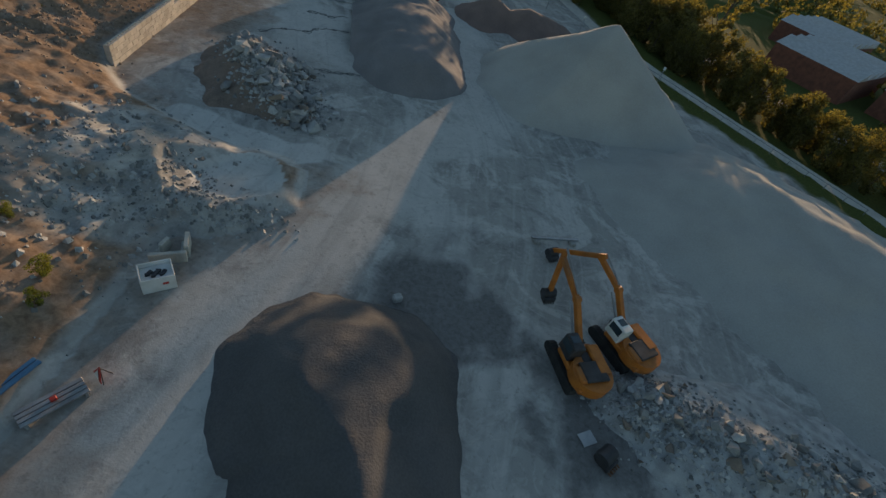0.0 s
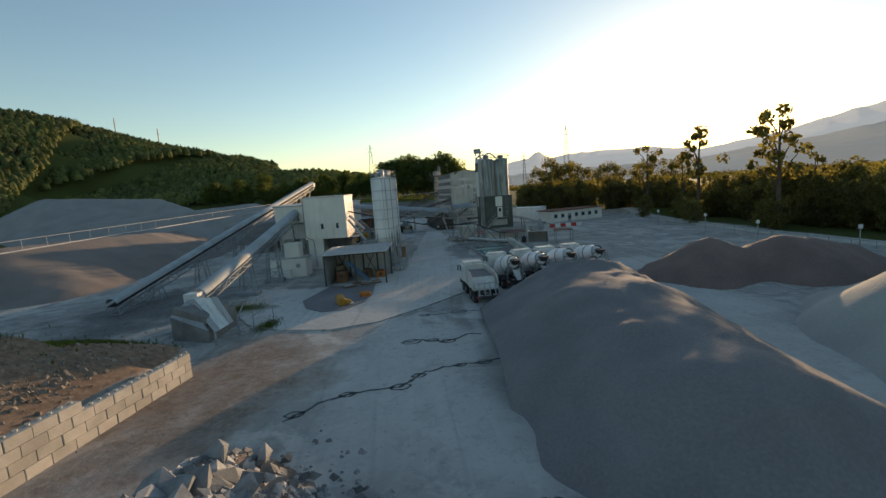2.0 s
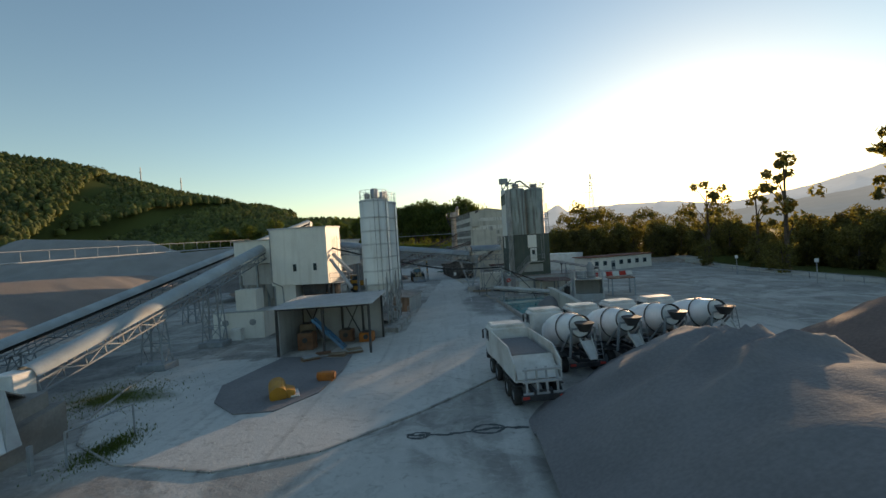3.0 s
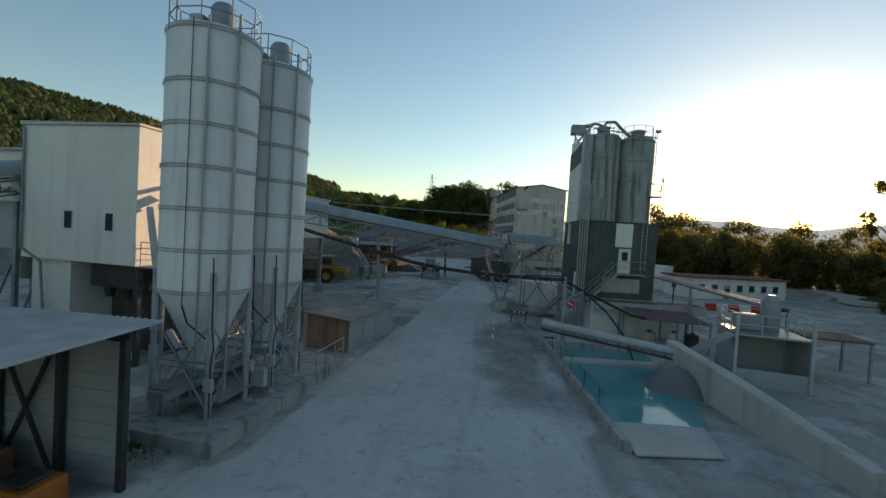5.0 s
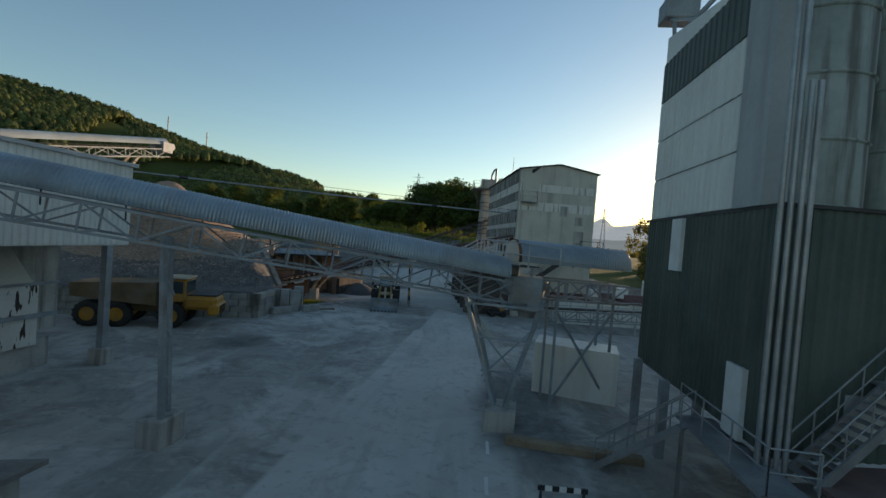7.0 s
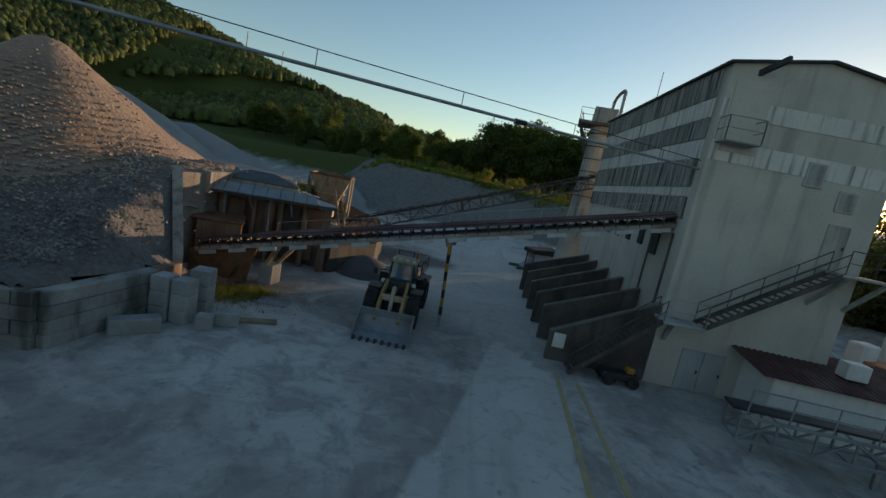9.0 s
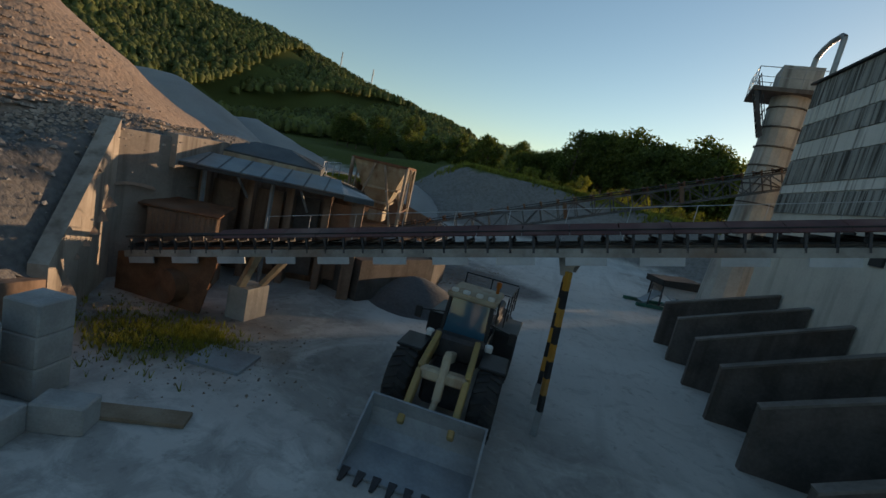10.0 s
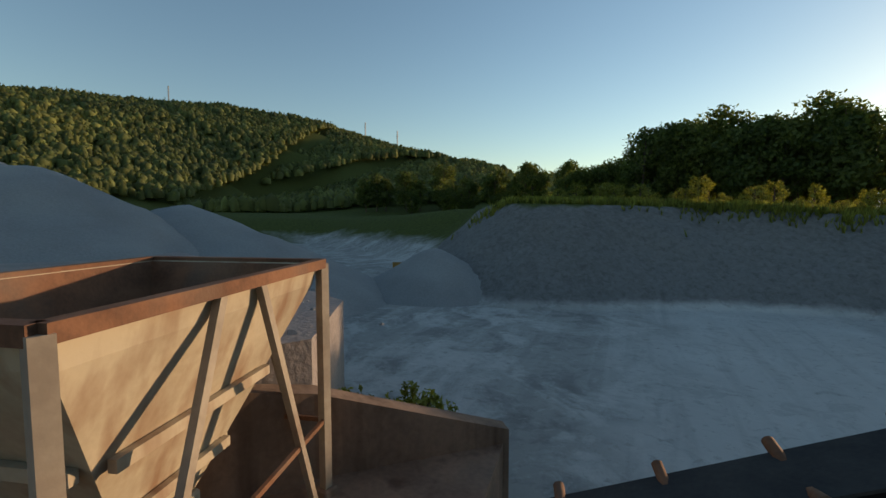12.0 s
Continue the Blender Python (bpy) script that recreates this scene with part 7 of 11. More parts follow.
def bins():
    e = thing("aggregate_bin", "steel aggregate bin with open front, stair rails and walkway on top", "bin")
    P = [(14.1, 66.0), (17.6, 65.4), (18.1, 68.6), (14.6, 69.2)]
    w = Mesh()
    for a, b2 in ((0, 3), (1, 2), (2, 3)):
        w.prism([P[a], P[b2], (P[b2][0] + 0.12, P[b2][1] + 0.12), (P[a][0] + 0.12, P[a][1] + 0.12)], -0.1, 2.7)
    w.prism([P[0], P[1], (P[1][0], P[1][1] + 0.12), (P[0][0], P[0][1] + 0.12)], -0.1, 0.9)
    w.ob("wall", GREY_CLAD, e)
    for x, y in P:
        k = Mesh()
        k.beam((x, y, -0.1), (x, y, 3.8), 0.16)
        k.ob("post", GALV_LIGHT, e)
    d = Mesh()
    d.prism(P, 2.72, 2.82)
    d.ob("deck", GALV, e)
    r = Mesh()
    railing(r, [(*p, 2.8) for p in P] + [(*P[0], 2.8)], 1.1, 0.035, 0.9)
    r.ob("railing", GALV_LIGHT, e)
    m = Mesh()
    m.lathe([(0.5, 2.8), (0.5, 4.4), (0.2, 4.9)], (16.8, 68.0, 0), 14)
    m.box((15.4, 67.6, 3.3), (1.2, 0.9, 0.9), None, 0.05)
    m.ob("motor_housing", STEEL_PAINT, e)
    c = thing("tube_conveyor", "long slender belt conveyor catching the sun", "conveyor")
    p, q = Vector((13.9, 79.4, 4.75)), Vector((17.8, 68.4, 4.0))
    m = Mesh()
    m.beam(p, q, 0.55, 0.16)
    m.ob("belt", STEEL_DARK, c)
    m = Mesh()
    for s in (-0.32, 0.32):
        m.beam(p + Vector((s, 0, 0.08)), q + Vector((s, 0, 0.08)), 0.06, 0.16)
    m.ob("side_rail", GALV_LIGHT, c)
    m = Mesh()
    for f in (0.35, 0.95):
        a = p + (q - p) * f
        m.beam((a.x, a.y, -0.1), a, 0.12)
        m.beam((a.x + 0.5, a.y, -0.1), a, 0.1)
    m.ob("post", STEEL_PAINT, c)
    s = thing("pump_shelter", "lean-to shelter with ribbed tin roof over pumps and drums", "shelter")
    m = Mesh()
    m.corrugated((10.6, 71.4, 2.3), (15.6, 72.2, 2.1), (-0.3, 3.8, 0.25), 0.25, 0.04)
    m.ob("roof", TARP, s)
    for x, y in ((10.7, 71.5), (13.2, 71.9), (15.5, 72.3), (10.4, 75), (15.2, 75.7)):
        m = Mesh()
        m.beam((x, y, -0.1), (x, y, 2.3), 0.12)
        m.ob("post", STEEL_PAINT, s)
    for x, y, mt, lab in ((11.8, 73.2, CREAM_STEEL, "yellowish drum pump under the shelter"), (13.6, 73.6, WHITE, "white plastic tank under the shelter"), (14.8, 73.4, STEEL_DARK, "dark steel drum under the shelter")):
        k = thing("drum", lab, "drum", (x, y, 0))
        m = Mesh()
        m.lathe([(0.42, 0), (0.45, 0.3), (0.42, 0.6), (0.45, 0.9), (0.4, 1.15)], (0, 0, 0), 16)
        m.ob("shell", mt, k)
        m = Mesh()
        m.tube((0, 0, 1.15), (0, 0, 1.3), 0.15, 10)
        m.ob("cap", STEEL_DARK, k)
    k = thing("steel_canopy", "flat steel canopy on posts in the open yard", "canopy")
    m = Mesh()
    m.box((21.6, 70.6, 2.35), (3.4, 3.0, 0.12), pose(0, 0, 0, 0, 0, -8), 0.02)
    m.ob("roof", RUST, k)
    for x, y in ((20.1, 69.4), (23.0, 69.0), (20.4, 72.0), (23.3, 71.7)):
        m = Mesh()
        m.beam((x, y, -0.1), (x, y, 2.3), 0.14)
        m.ob("post", STEEL_PAINT, k)
    f = Mesh()
    railing(f, [(12.3, 66.4, 2.4), (13.9, 66.2, 2.75)], 1.0)
    f.plate([(11.2, 66.0, 0.9), (13.9, 65.6, 2.75), (13.9, 66.6, 2.75), (11.2, 67.0, 0.9)], 0.06)
    tagged(f.ob("access_ramp", GALV), "steel access ramp with handrail up to the bin", "ramp")
    m = Mesh()
    m.tube((12.9, 54.3, 0), (12.9, 54.3, 1.5), 0.05, 8)
    m.box((12.9, 54.3, 1.65), (0.22, 0.25, 0.3), None, 0.04)
    tagged(m.ob("floodlight", GREY_CLAD), "small floodlight on a short post at the wall end", "lamp")


def pipe_bundle():
    e = thing("pipe_bundle", "bundle of black hoses with pale clamps slung across the road", "pipe bundle")
    way = [Vector(p) for p in ((-16, 59.7, 8.9), (-13, 60.7, 7.95), (-9.66, 61.81, 7.05), (-6.9, 62.73, 6.3), (-4.13, 63.66, 5.6), (-2.63, 64.16, 5.33), (-0.9, 64.73, 5.16), (1.1, 65.4, 5.04), (3.93, 66.2, 4.98), (4.6, 66.4, 5.0))]
    side = Vector((0.3, -0.95, 0))
    for dx, dz, r in ((-0.065, 0, 0.06), (0.065, 0, 0.06), (0, 0.09, 0.04)):
        m = Mesh()
        m.path([p + side * dx + Vector((0, 0, dz)) for p in way], r, 8)
        m.ob("hose", RUBBER, e)
    for p, q in zip(way, way[1:]):
        n = max(2, int((q - p).length / 0.75))
        for i in range(n):
            m = Mesh()
            m.lathe([(0.125, -0.012), (0.132, 0), (0.125, 0.012)], p + (q - p) * (i / n) + Vector((0, 0, 0.03)), 10, (q - p).normalized(), False)
            m.ob("clamp", GALV_LIGHT, e)
    m = Mesh()
    m.path([Vector((4.6, 66.4, 5.05)), Vector((6.0, 67.6, 4.3)), Vector((7.6, 68.6, 3.6)), Vector((9.6, 70.0, 2.7)), Vector((11, 71.6, 2.35))], 0.085, 8)
    m.path([Vector((6.0, 67.6, 4.3)), Vector((7.4, 67.6, 3.2)), Vector((8.8, 68.0, 1.6)), Vector((9.4, 68.2, 0.2))], 0.055, 8)
    m.ob("down_hose", RUBBER, e)
    m = Mesh()
    m.beam((4.75, 66.5, -0.1), (4.75, 66.5, 5.2), 0.16)
    m.beam((4.75, 66.5, 3.8), (6.0, 67.5, 4.3), 0.08)
    m.ob("mast", STEEL_PAINT, e)
    m = Mesh()
    m.beam((-16, 59.7, 0), (-16, 59.7, 8.8), 0.16)
    m.ob("mast", STEEL_PAINT, e)


def yard_objects():
    e = thing("office_building", "long low white site building with small windows and red eaves", "building")
    A, B = Vector((29.0, 110.0, 0)), Vector((45.5, 116.8, 0))
    u = (B - A).normalized()
    n = Vector((u.y, -u.x, 0))
    rot = u.to_track_quat("X", "Z").to_matrix().to_4x4()
    c = (A + B) / 2 - n * 3
    L = (B - A).length
    m = Mesh()
    m.box(c + Vector((0, 0, 1.5)), (L, 6, 3.2), rot)
    m.ob("wall", WHITE_PANEL, e)
    m = Mesh()
    m.box(c + Vector((0, 0, 3.2)), (L + 0.8, 6.8, 0.22), rot)
    m.ob("roof", TILE_ROOF, e)
    for i in range(7):
        p = A + u * (1.6 + i * 2.35) + n * 0.02
        m = Mesh()
        m.box(p + Vector((0, 0, 1.7 if i != 2 else 1.1)), (1.1, 0.1, 1.1 if i != 2 else 2.1), rot, 0.02)
        o = m.ob("window" if i != 2 else "door", STEEL_PAINT, e)
        m = Mesh()
        m.box(p + n * 0.06 + Vector((0, 0, 1.7 if i != 2 else 1.2)), (0.9, 0.02, 0.9), rot)
        m.ob("pane", GLASS, o)
    for i in range(6):
        k = thing("road_barrier", "red plastic road barrier in the yard" if i % 2 == 0 else "white plastic road barrier in the yard", "barrier", (26.3 + i * 1.35, 97.6 + i * 0.12, 0), 5, "row of barriers")
        m = Mesh()
        m.prism([(-0.62, -0.25), (0.62, -0.25), (0.62, 0.25), (-0.62, 0.25)], 0, 0.35)
        m.prism([(-0.62, -0.12), (0.62, -0.12), (0.62, 0.12), (-0.62, 0.12)], 0.35, 0.85)
        m.ob("body", RED if i % 2 == 0 else WHITE, k)
    m = Mesh()
    m.tube((15.6, 79.9, 0), (15.6, 79.9, 4.0), 0.06, 8)
    m.box((15.6, 79.9, 4.3), (0.3, 0.3, 0.7), None, 0.04)
    k = tagged(m.ob("signal_light", STEEL_DARK), "traffic signal with a red lamp on a pole", "signal")
    m = Mesh()
    m.tube((15.6, 79.74, 4.5), (15.6, 79.7, 4.5), 0.1, 10)
    m.ob("lamp", RED, k)
    # posts and hoarding along the yard edge
    for i, (x, y) in enumerate(((46.4, 54, ), (50.5, 42), (48, 70), (47, 86), (60, 22))):
        k = thing("sign_post", "slim steel post with a small box on top", "post", (x, y, 0))
        m = Mesh()
        m.tube((0, 0, 0), (0, 0, 3.0), 0.07, 8)
        m.ob("pole", GALV, k)
        m = Mesh()
        m.box((0, 0, 3.2), (0.4, 0.3, 0.5), None, 0.03)
        m.ob("box", WHITE, k)
    f = thing("guard_fence", "low post and rail fence along the yard edge", "fence")
    P = [(50, 96), (51.5, 76), (51.5, 58), (54, 40), (62, 24), (70, 8), (80, -12)]
    for a, b in zip(P, P[1:]):
        m = Mesh()
        railing(m, [(*a, gz(*a)), (*b, gz(*b))], 1.0, 0.05, 3.0, False)
        m.ob("rail_section", GALV, f)
    # service road with kerb beside the tree belt
    R = [(58, 130), (55.5, 100), (55, 70), (57, 48), (63.5, 28), (72, 10), (83, -11), (97, -38)]
    m = Mesh()
    for (x0, y0), (x1, y1) in zip(R, R[1:]):
        d = Vector((x1 - x0, y1 - y0, 0)).normalized()
        s = Vector((d.y, -d.x, 0)) * 2.0
        k = 6
        for i in range(k):
            p, q = Vector((x0, y0, 0)).lerp(Vector((x1, y1, 0)), i / k), Vector((x0, y0, 0)).lerp(Vector((x1, y1, 0)), (i + 1.01) / k)
            vs = []
            for c2 in (p - s, p + s, q + s, q - s):
                vs.append((c2.x, c2.y, max(gz(p.x, p.y), gz(q.x, q.y)) + 0.12))
            m.prism([v[:2] for v in vs], vs[0][2] - 0.6, vs[0][2])
    tagged(m.ob("road", CONCRETE_LIGHT), "pale concrete service road along the tree belt", "road", kind="structure")
    m = Mesh()
    R2 = [(86, 92), (92, 50), (99, 30), (110, 4), (125, -30)]
    for (x0, y0), (x1, y1) in zip(R2, R2[1:]):
        d = Vector((x1 - x0, y1 - y0, 0)).normalized()
        s = Vector((d.y, -d.x, 0)) * 3.0
        p, q = Vector((x0, y0, 0)), Vector((x1, y1, 0))
        m.prism([(p - s)[:2], (p + s)[:2], (q + s)[:2], (q - s)[:2]], -2, -0.85)
    tagged(m.ob("road", CONCRETE), "public road behind the tree belt", "road", kind="structure")
    for i, (x, y) in enumerate(((138, 58), (168, 92), (158, 38))):
        e = thing("warehouse", "large warehouse with pale sawtooth roof and red brick wall", "building", (x, y, gz(x, y) - 0.2), 28)
        m = Mesh()
        m.box((0, 0, 3.2), (38, 22, 6.6))
        m.ob("wall", TILE_ROOF, e)
        for j in range(5):
            m = Mesh()
            x0 = -19 + j * 7.6
            m.add([(x0, -11.3, 6.5), (x0 + 7.6, -11.3, 6.5), (x0 + 7.2, -11.3, 8.6), (x0, 11.3, 6.5), (x0 + 7.6, 11.3, 6.5), (x0 + 7.2, 11.3, 8.6)], [(0, 1, 2), (3, 5, 4), (0, 2, 5, 3), (1, 4, 5, 2), (0, 3, 4, 1)])
            m.ob("roof_bay", GALV_LIGHT, e)


tower()
pool()
bins()
pipe_bundle()
yard_objects()


# ---- crushing building with bays and concrete stair tower ----
CONCRETE_BAY_TOP = mat("bay_coping", (0.20, 0.185, 0.17), (0.12, 0.11, 0.10), 0.9, scale=0.9, fine=10, stain=(0.05, 0.045, 0.04), stain_amount=0.6)


def crushing_building():
    e = thing("crushing_building", "tall stained concrete crushing building with banded walls", "building")
    o, u, v = Vector((2.13, 113.36, 0)), Vector((0.982, 0.187, 0)), Vector((-0.187, 0.982, 0))
    W, D = 8.27, 19.4
    P = lambda a, b, z=0.0: o + u * a + v * b + Vector((0, 0, z))
    rot = u.to_track_quat("X", "Z").to_matrix().to_4x4()
    low = Mesh()
    low.prism([P(0, 0)[:2], P(W, 0)[:2], P(W, D)[:2], P(0, D)[:2]], -0.2, 8.0)
    low.ob("lower_wall", CONCRETE_LIGHT, e)
    up = Mesh()
    n = [P(0, 0), P(W, 0), P(W, D), P(0, D)]
    up.prism([p[:2] for p in n], 8.0, 15.75)
    up.ob("upper_wall", CONCRETE_LIGHT, e)
    for b in (0.0, D - 0.2):
        g = Mesh()
        g.add([P(0, b, 15.75), P(W, b, 15.75), P(W / 2, b, 16.45), P(0, b + 0.2, 15.75), P(W, b + 0.2, 15.75), P(W / 2, b + 0.2, 16.45)], [(0, 1, 2), (3, 5, 4), (0, 2, 5, 3), (1, 4, 5, 2), (0, 3, 4, 1)])
        g.ob("gable", CONCRETE_LIGHT, e)
    r = Mesh()
    r.plate([P(-0.25, -0.25, 15.72), P(W / 2, -0.25, 16.45), P(W / 2, D + 0.2, 16.45), P(-0.25, D + 0.2, 15.72)][::-1], 0.1)
    r.plate([P(W / 2, -0.25, 16.45), P(W + 0.25, -0.25, 15.72), P(W + 0.25, D + 0.2, 15.72), P(W / 2, D + 0.2, 16.45)][::-1], 0.1)
    r.ob("roof", STEEL_DARK, e)
    stained = mat("stained_fibre_cement", (0.33, 0.33, 0.31), (0.24, 0.24, 0.225), 0.9, scale=0.5, fine=7, stain=(0.04, 0.037, 0.033), stain_amount=0.95, streak=(8.0, 8.0, 0.3), edge=(0.43, 0.64))
    pale = mat("pale_band", (0.62, 0.61, 0.57), (0.52, 0.51, 0.47), 0.8, scale=0.4, fine=6, stain=(0.13, 0.12, 0.105), stain_amount=0.8, streak=(4.0, 4.0, 0.2), edge=(0.52, 0.68))
    for z0, z1, mt, rib in ((14.3, 15.6, stained, True), (13.35, 14.25, pale, True), (12.35, 13.3, stained, True), (11.4, 12.3, pale, False), (10.0, 11.35, stained, True), (9.5, 9.95, pale, False), (8.4, 9.45, stained, True)):
        b = Mesh()
        if rib:
            b.corrugated(P(-0.05, D, z0), P(-0.05, 0.7, z0), (0, 0, z1 - z0), 0.5, 0.05)
        else:
            b.prism([P(-0.06, 0.7)[:2], P(0, 0.7)[:2], P(0, D)[:2], P(-0.06, D)[:2]], z0, z1)
        b.ob("side_band", mt, e)
    for z0, z1, mt in ((13.35, 14.15, pale), (11.35, 12.25, pale)):
        b = Mesh()
        b.prism([P(1.9 if z0 > 13 else 0.0, -0.04)[:2], P(W, -0.04)[:2], P(W, 0)[:2], P(0, 0)[:2]], z0, z1)
        b.ob("front_band", mt, e)
    for a, z, w, h in ((4.9, 11.5, 0.85, 1.1), (6.6, 10.55, 0.85, 0.95)):
        b = Mesh()
        b.box(P(a, -0.05, z), (w, 0.08, h), rot, 0.01)
        b.ob("shutter", GREY_CLAD, e)
        b = Mesh()
        b.box(P(a, -0.09, z), (w - 0.16, 0.03, h - 0.16), rot)
        b.ob("louvre", CONCRETE, e)
    for a, z, w, h, mt in ((6.7, 8.45, 1.0, 2.05, CONCRETE), (2.0, 1.1, 1.05, 2.1, GREY_CLAD), (3.08, 1.1, 1.05, 2.1, GREY_CLAD)):
        b = Mesh()
        b.box(P(a, -0.05, z), (w, 0.1, h), rot, 0.015)
        d = b.ob("door", mt, e)
        b = Mesh()
        b.box(P(a + w * 0.35, -0.14, z), (0.05, 0.06, 0.16), rot)
        b.ob("handle", STEEL_DARK, d)
    b = Mesh()
    b.box(P(1.2, -0.03, 13.4), (1.7, 0.08, 3.2), rot)
    b.ob("loading_door", CONCRETE_LIGHT, e)
    b = Mesh()
    b.box(P(0.9, -0.5, 12.15), (1.6, 0.9, 0.06), rot)
    railing(b, [P(0.1, 0, 12.2), P(0.1, -0.9, 12.2), P(1.7, -0.9, 12.2), P(1.7, 0, 12.2)], 1.05)
    b.ob("loading_balcony", STEEL_PAINT, e)
    b = Mesh()
    b.beam(P(1.2, 0.2, 15.4), P(1.5, -1.5, 15.7), 0.16, 0.25)
    b.ob("hoist_beam", STEEL_DARK, e)
    for y in (3.0, 5.2, 7.4, 9.6, 11.8):
        b = Mesh()
        b.box(P(-0.04, y, 7.1 if y > 4 else 6.8), (0.1, 0.75, 1.2), rot)
        b.ob("window", BLACK, e)
    b = Mesh()
    for y in (1.0, 3.6):
        b.prism([P(-0.03, y)[:2], P(0, y)[:2], P(0, y + 0.25)[:2], P(-0.03, y + 0.25)[:2]], 0.4, 7.6)
    b.ob("downpipe_stain", CONCRETE_DARK, e)
    b = Mesh()
    b.box(P(0.35, 1.4, 9.0), (0.5, 1.6, 2.2), rot, 0.03)
    b.ob("conveyor_mouth", CONCRETE_DARK, e)
    a = Mesh()
    a.tube(P(3.0, D - 1, 16.2), P(3.0, D - 1, 20.3), 0.03, 6)
    a.ob("antenna", STEEL_DARK, e)
    # outside stair: two flights along the front
    s = Mesh()
    s.box(P(7.6, -0.9, 7.3), (2.6, 1.5, 0.12), rot, 0.02)
    for x in (6.6, 8.3):
        s.beam(P(x, -1.5, 7.2), P(x - 0.2, 0, 5.6), 0.16)
    s.ob("upper_landing", CONCRETE, e)
    s = Mesh()
    railing(s, [P(6.4, -1.6, 7.35), P(8.8, -1.6, 7.35), P(8.8, -0.2, 7.35)], 1.1)
    s.ob("landing_railing", STEEL_DARK, e)
    s = Mesh()
    stairs(s, P(1.3, -1.1, 3.65), P(6.4, -1.1, 7.3), 1.0, 20)
    s.ob("upper_flight", CONCRETE_DARK, e)
    s = Mesh()
    s.box(P(0.4, -1.1, 3.6), (1.9, 1.3, 0.14), rot, 0.02)
    railing(s, [P(-0.5, -1.7, 3.65), P(1.3, -1.7, 3.65)], 1.1)
    s.beam(P(0.4, -0.6, 3.5), P(0.4, 0, 2.4), 0.2)
    s.ob("lower_landing", CONCRETE, e)
    s = Mesh()
    stairs(s, P(-4.1, -0.9, 0.05), P(-0.5, -1.1, 3.6), 1.0, 19)
    s.ob("lower_flight", CONCRETE_DARK, e)
    # storage bays: sloped dividing walls along the side
    for i in range(6):
        b = (-0.02, 3.1, 6.2, 9.3, 12.35, 15.2)[i]
        t = thing("bay_wall", "dark stained concrete dividing wall of a storage bay", "wall", group="row of storage bay walls")
        m = Mesh()
        h0, h1 = 4.1, (1.5, 1.95, 1.95, 2.0, 2.1, 2.25)[i]
        A, B = P(-0.08, b), P(-5.05, b + 0.08)
        A2, B2 = A + v * 0.25, B + v * 0.25
        m.prism([A[:2], B[:2], B2[:2], A2[:2]], -0.1, [h0, h1, h1, h0])
        m.ob("slab", CONCRETE_DARK, t)
        m = Mesh()
        m.beam(A + v * 0.12 + Vector((0, 0, h0 + 0.03)), B + v * 0.12 + Vector((0, 0, h1 + 0.03)), 0.32, 0.08)
        m.ob("coping", CONCRETE_BAY_TOP, t)
    k = Mesh()
    k.box(P(-4.55, -0.06, 1.15), (0.6, 0.05, 0.75), rot)
    tagged(k.ob("notice_board", WHITE), "small white notice board on the bay wall", "sign")
    # tower
    t = thing("stair_tower", "slim weathered concrete tower with cantilever platform and vent pipe", "tower")
    c = Vector((-1.96, 135.7, 0))
    m = Mesh()
    m.lathe([(1.75, -0.2), (1.6, 2.0), (1.2, 8.0), (1.05, 12.5), (1.05, 15.7)], (c.x, c.y, 0), 14)
    m.prism([(c.x - 1.05, c.y - 1.05), (c.x + 1.05, c.y - 1.05), (c.x + 1.05, c.y + 1.05), (c.x - 1.05, c.y + 1.05)], 15.8, 17.3)
    m.ob("shaft", CONCRETE, t, smooth=False)
    for z in (8.9, 10.1, 11.3, 12.5, 13.7, 14.9):
        m = Mesh()
        m.lathe([(1.0, z - 0.05), (1.2 - 0.012 * (z - 8.9), z - 0.04), (1.2 - 0.012 * (z - 8.9), z + 0.04), (1.0, z + 0.05)], (c.x, c.y, 0), 14, None, False)
        m.ob("band", CONCRETE_DARK, t)
    m = Mesh()
    m.prism([(c.x - 2.3, c.y - 1.5), (c.x + 1.3, c.y - 1.5), (c.x + 1.3, c.y + 1.7), (c.x - 2.3, c.y + 1.7)], 15.6, 15.85)
    m.ob("platform", CONCRETE_DARK, t)
    m = Mesh()
    railing(m, [(c.x + 1.25, c.y - 1.45, 15.85), (c.x - 2.25, c.y - 1.45, 15.85), (c.x - 2.25, c.y + 1.65, 15.85), (c.x + 1.25, c.y + 1.65, 15.85)], 1.15, 0.025, 1.0)
    m.ob("railing", GALV, t)
    m = Mesh()
    stairs(m, (c.x - 1.15, c.y - 1.1, 12.9), (c.x - 2.1, c.y - 1.1, 15.6), 0.6, 10)
    m.ob("steel_ladder", STEEL_DARK, t)
    m = Mesh()
    m.path([(c.x + 0.5, c.y - 0.4, 17.2), (c.x + 0.5, c.y - 0.5, 18.0), (c.x + 0.62, c.y - 0.9, 18.35), (c.x + 0.8, c.y - 1.5, 18.6), (c.x + 1.05, c.y - 2.1, 18.75), (c.x + 1.15, c.y - 2.3, 18.6), (c.x + 1.15, c.y - 2.3, 15.9)], 0.15, 10)
    m.ob("vent_pipe", GALV, t)
    # low roofs and white block beside the building
    b = thing("workshop", "low workshop with dark corrugated roof and two rooftop coolers", "building")
    m = Mesh()
    m.prism([(6.8, 111.6), (18.5, 113.6), (17.9, 117.2), (6.4, 115.2)], -0.1, 2.5)
    m.ob("wall", WHITE_PANEL, b)
    m = Mesh()
    m.corrugated((6.2, 111.2, 2.5), (19.0, 113.3, 2.4), (-0.7, 4.4, 0.5), 0.3, 0.05)
    m.ob("roof", RUST_RED, b)
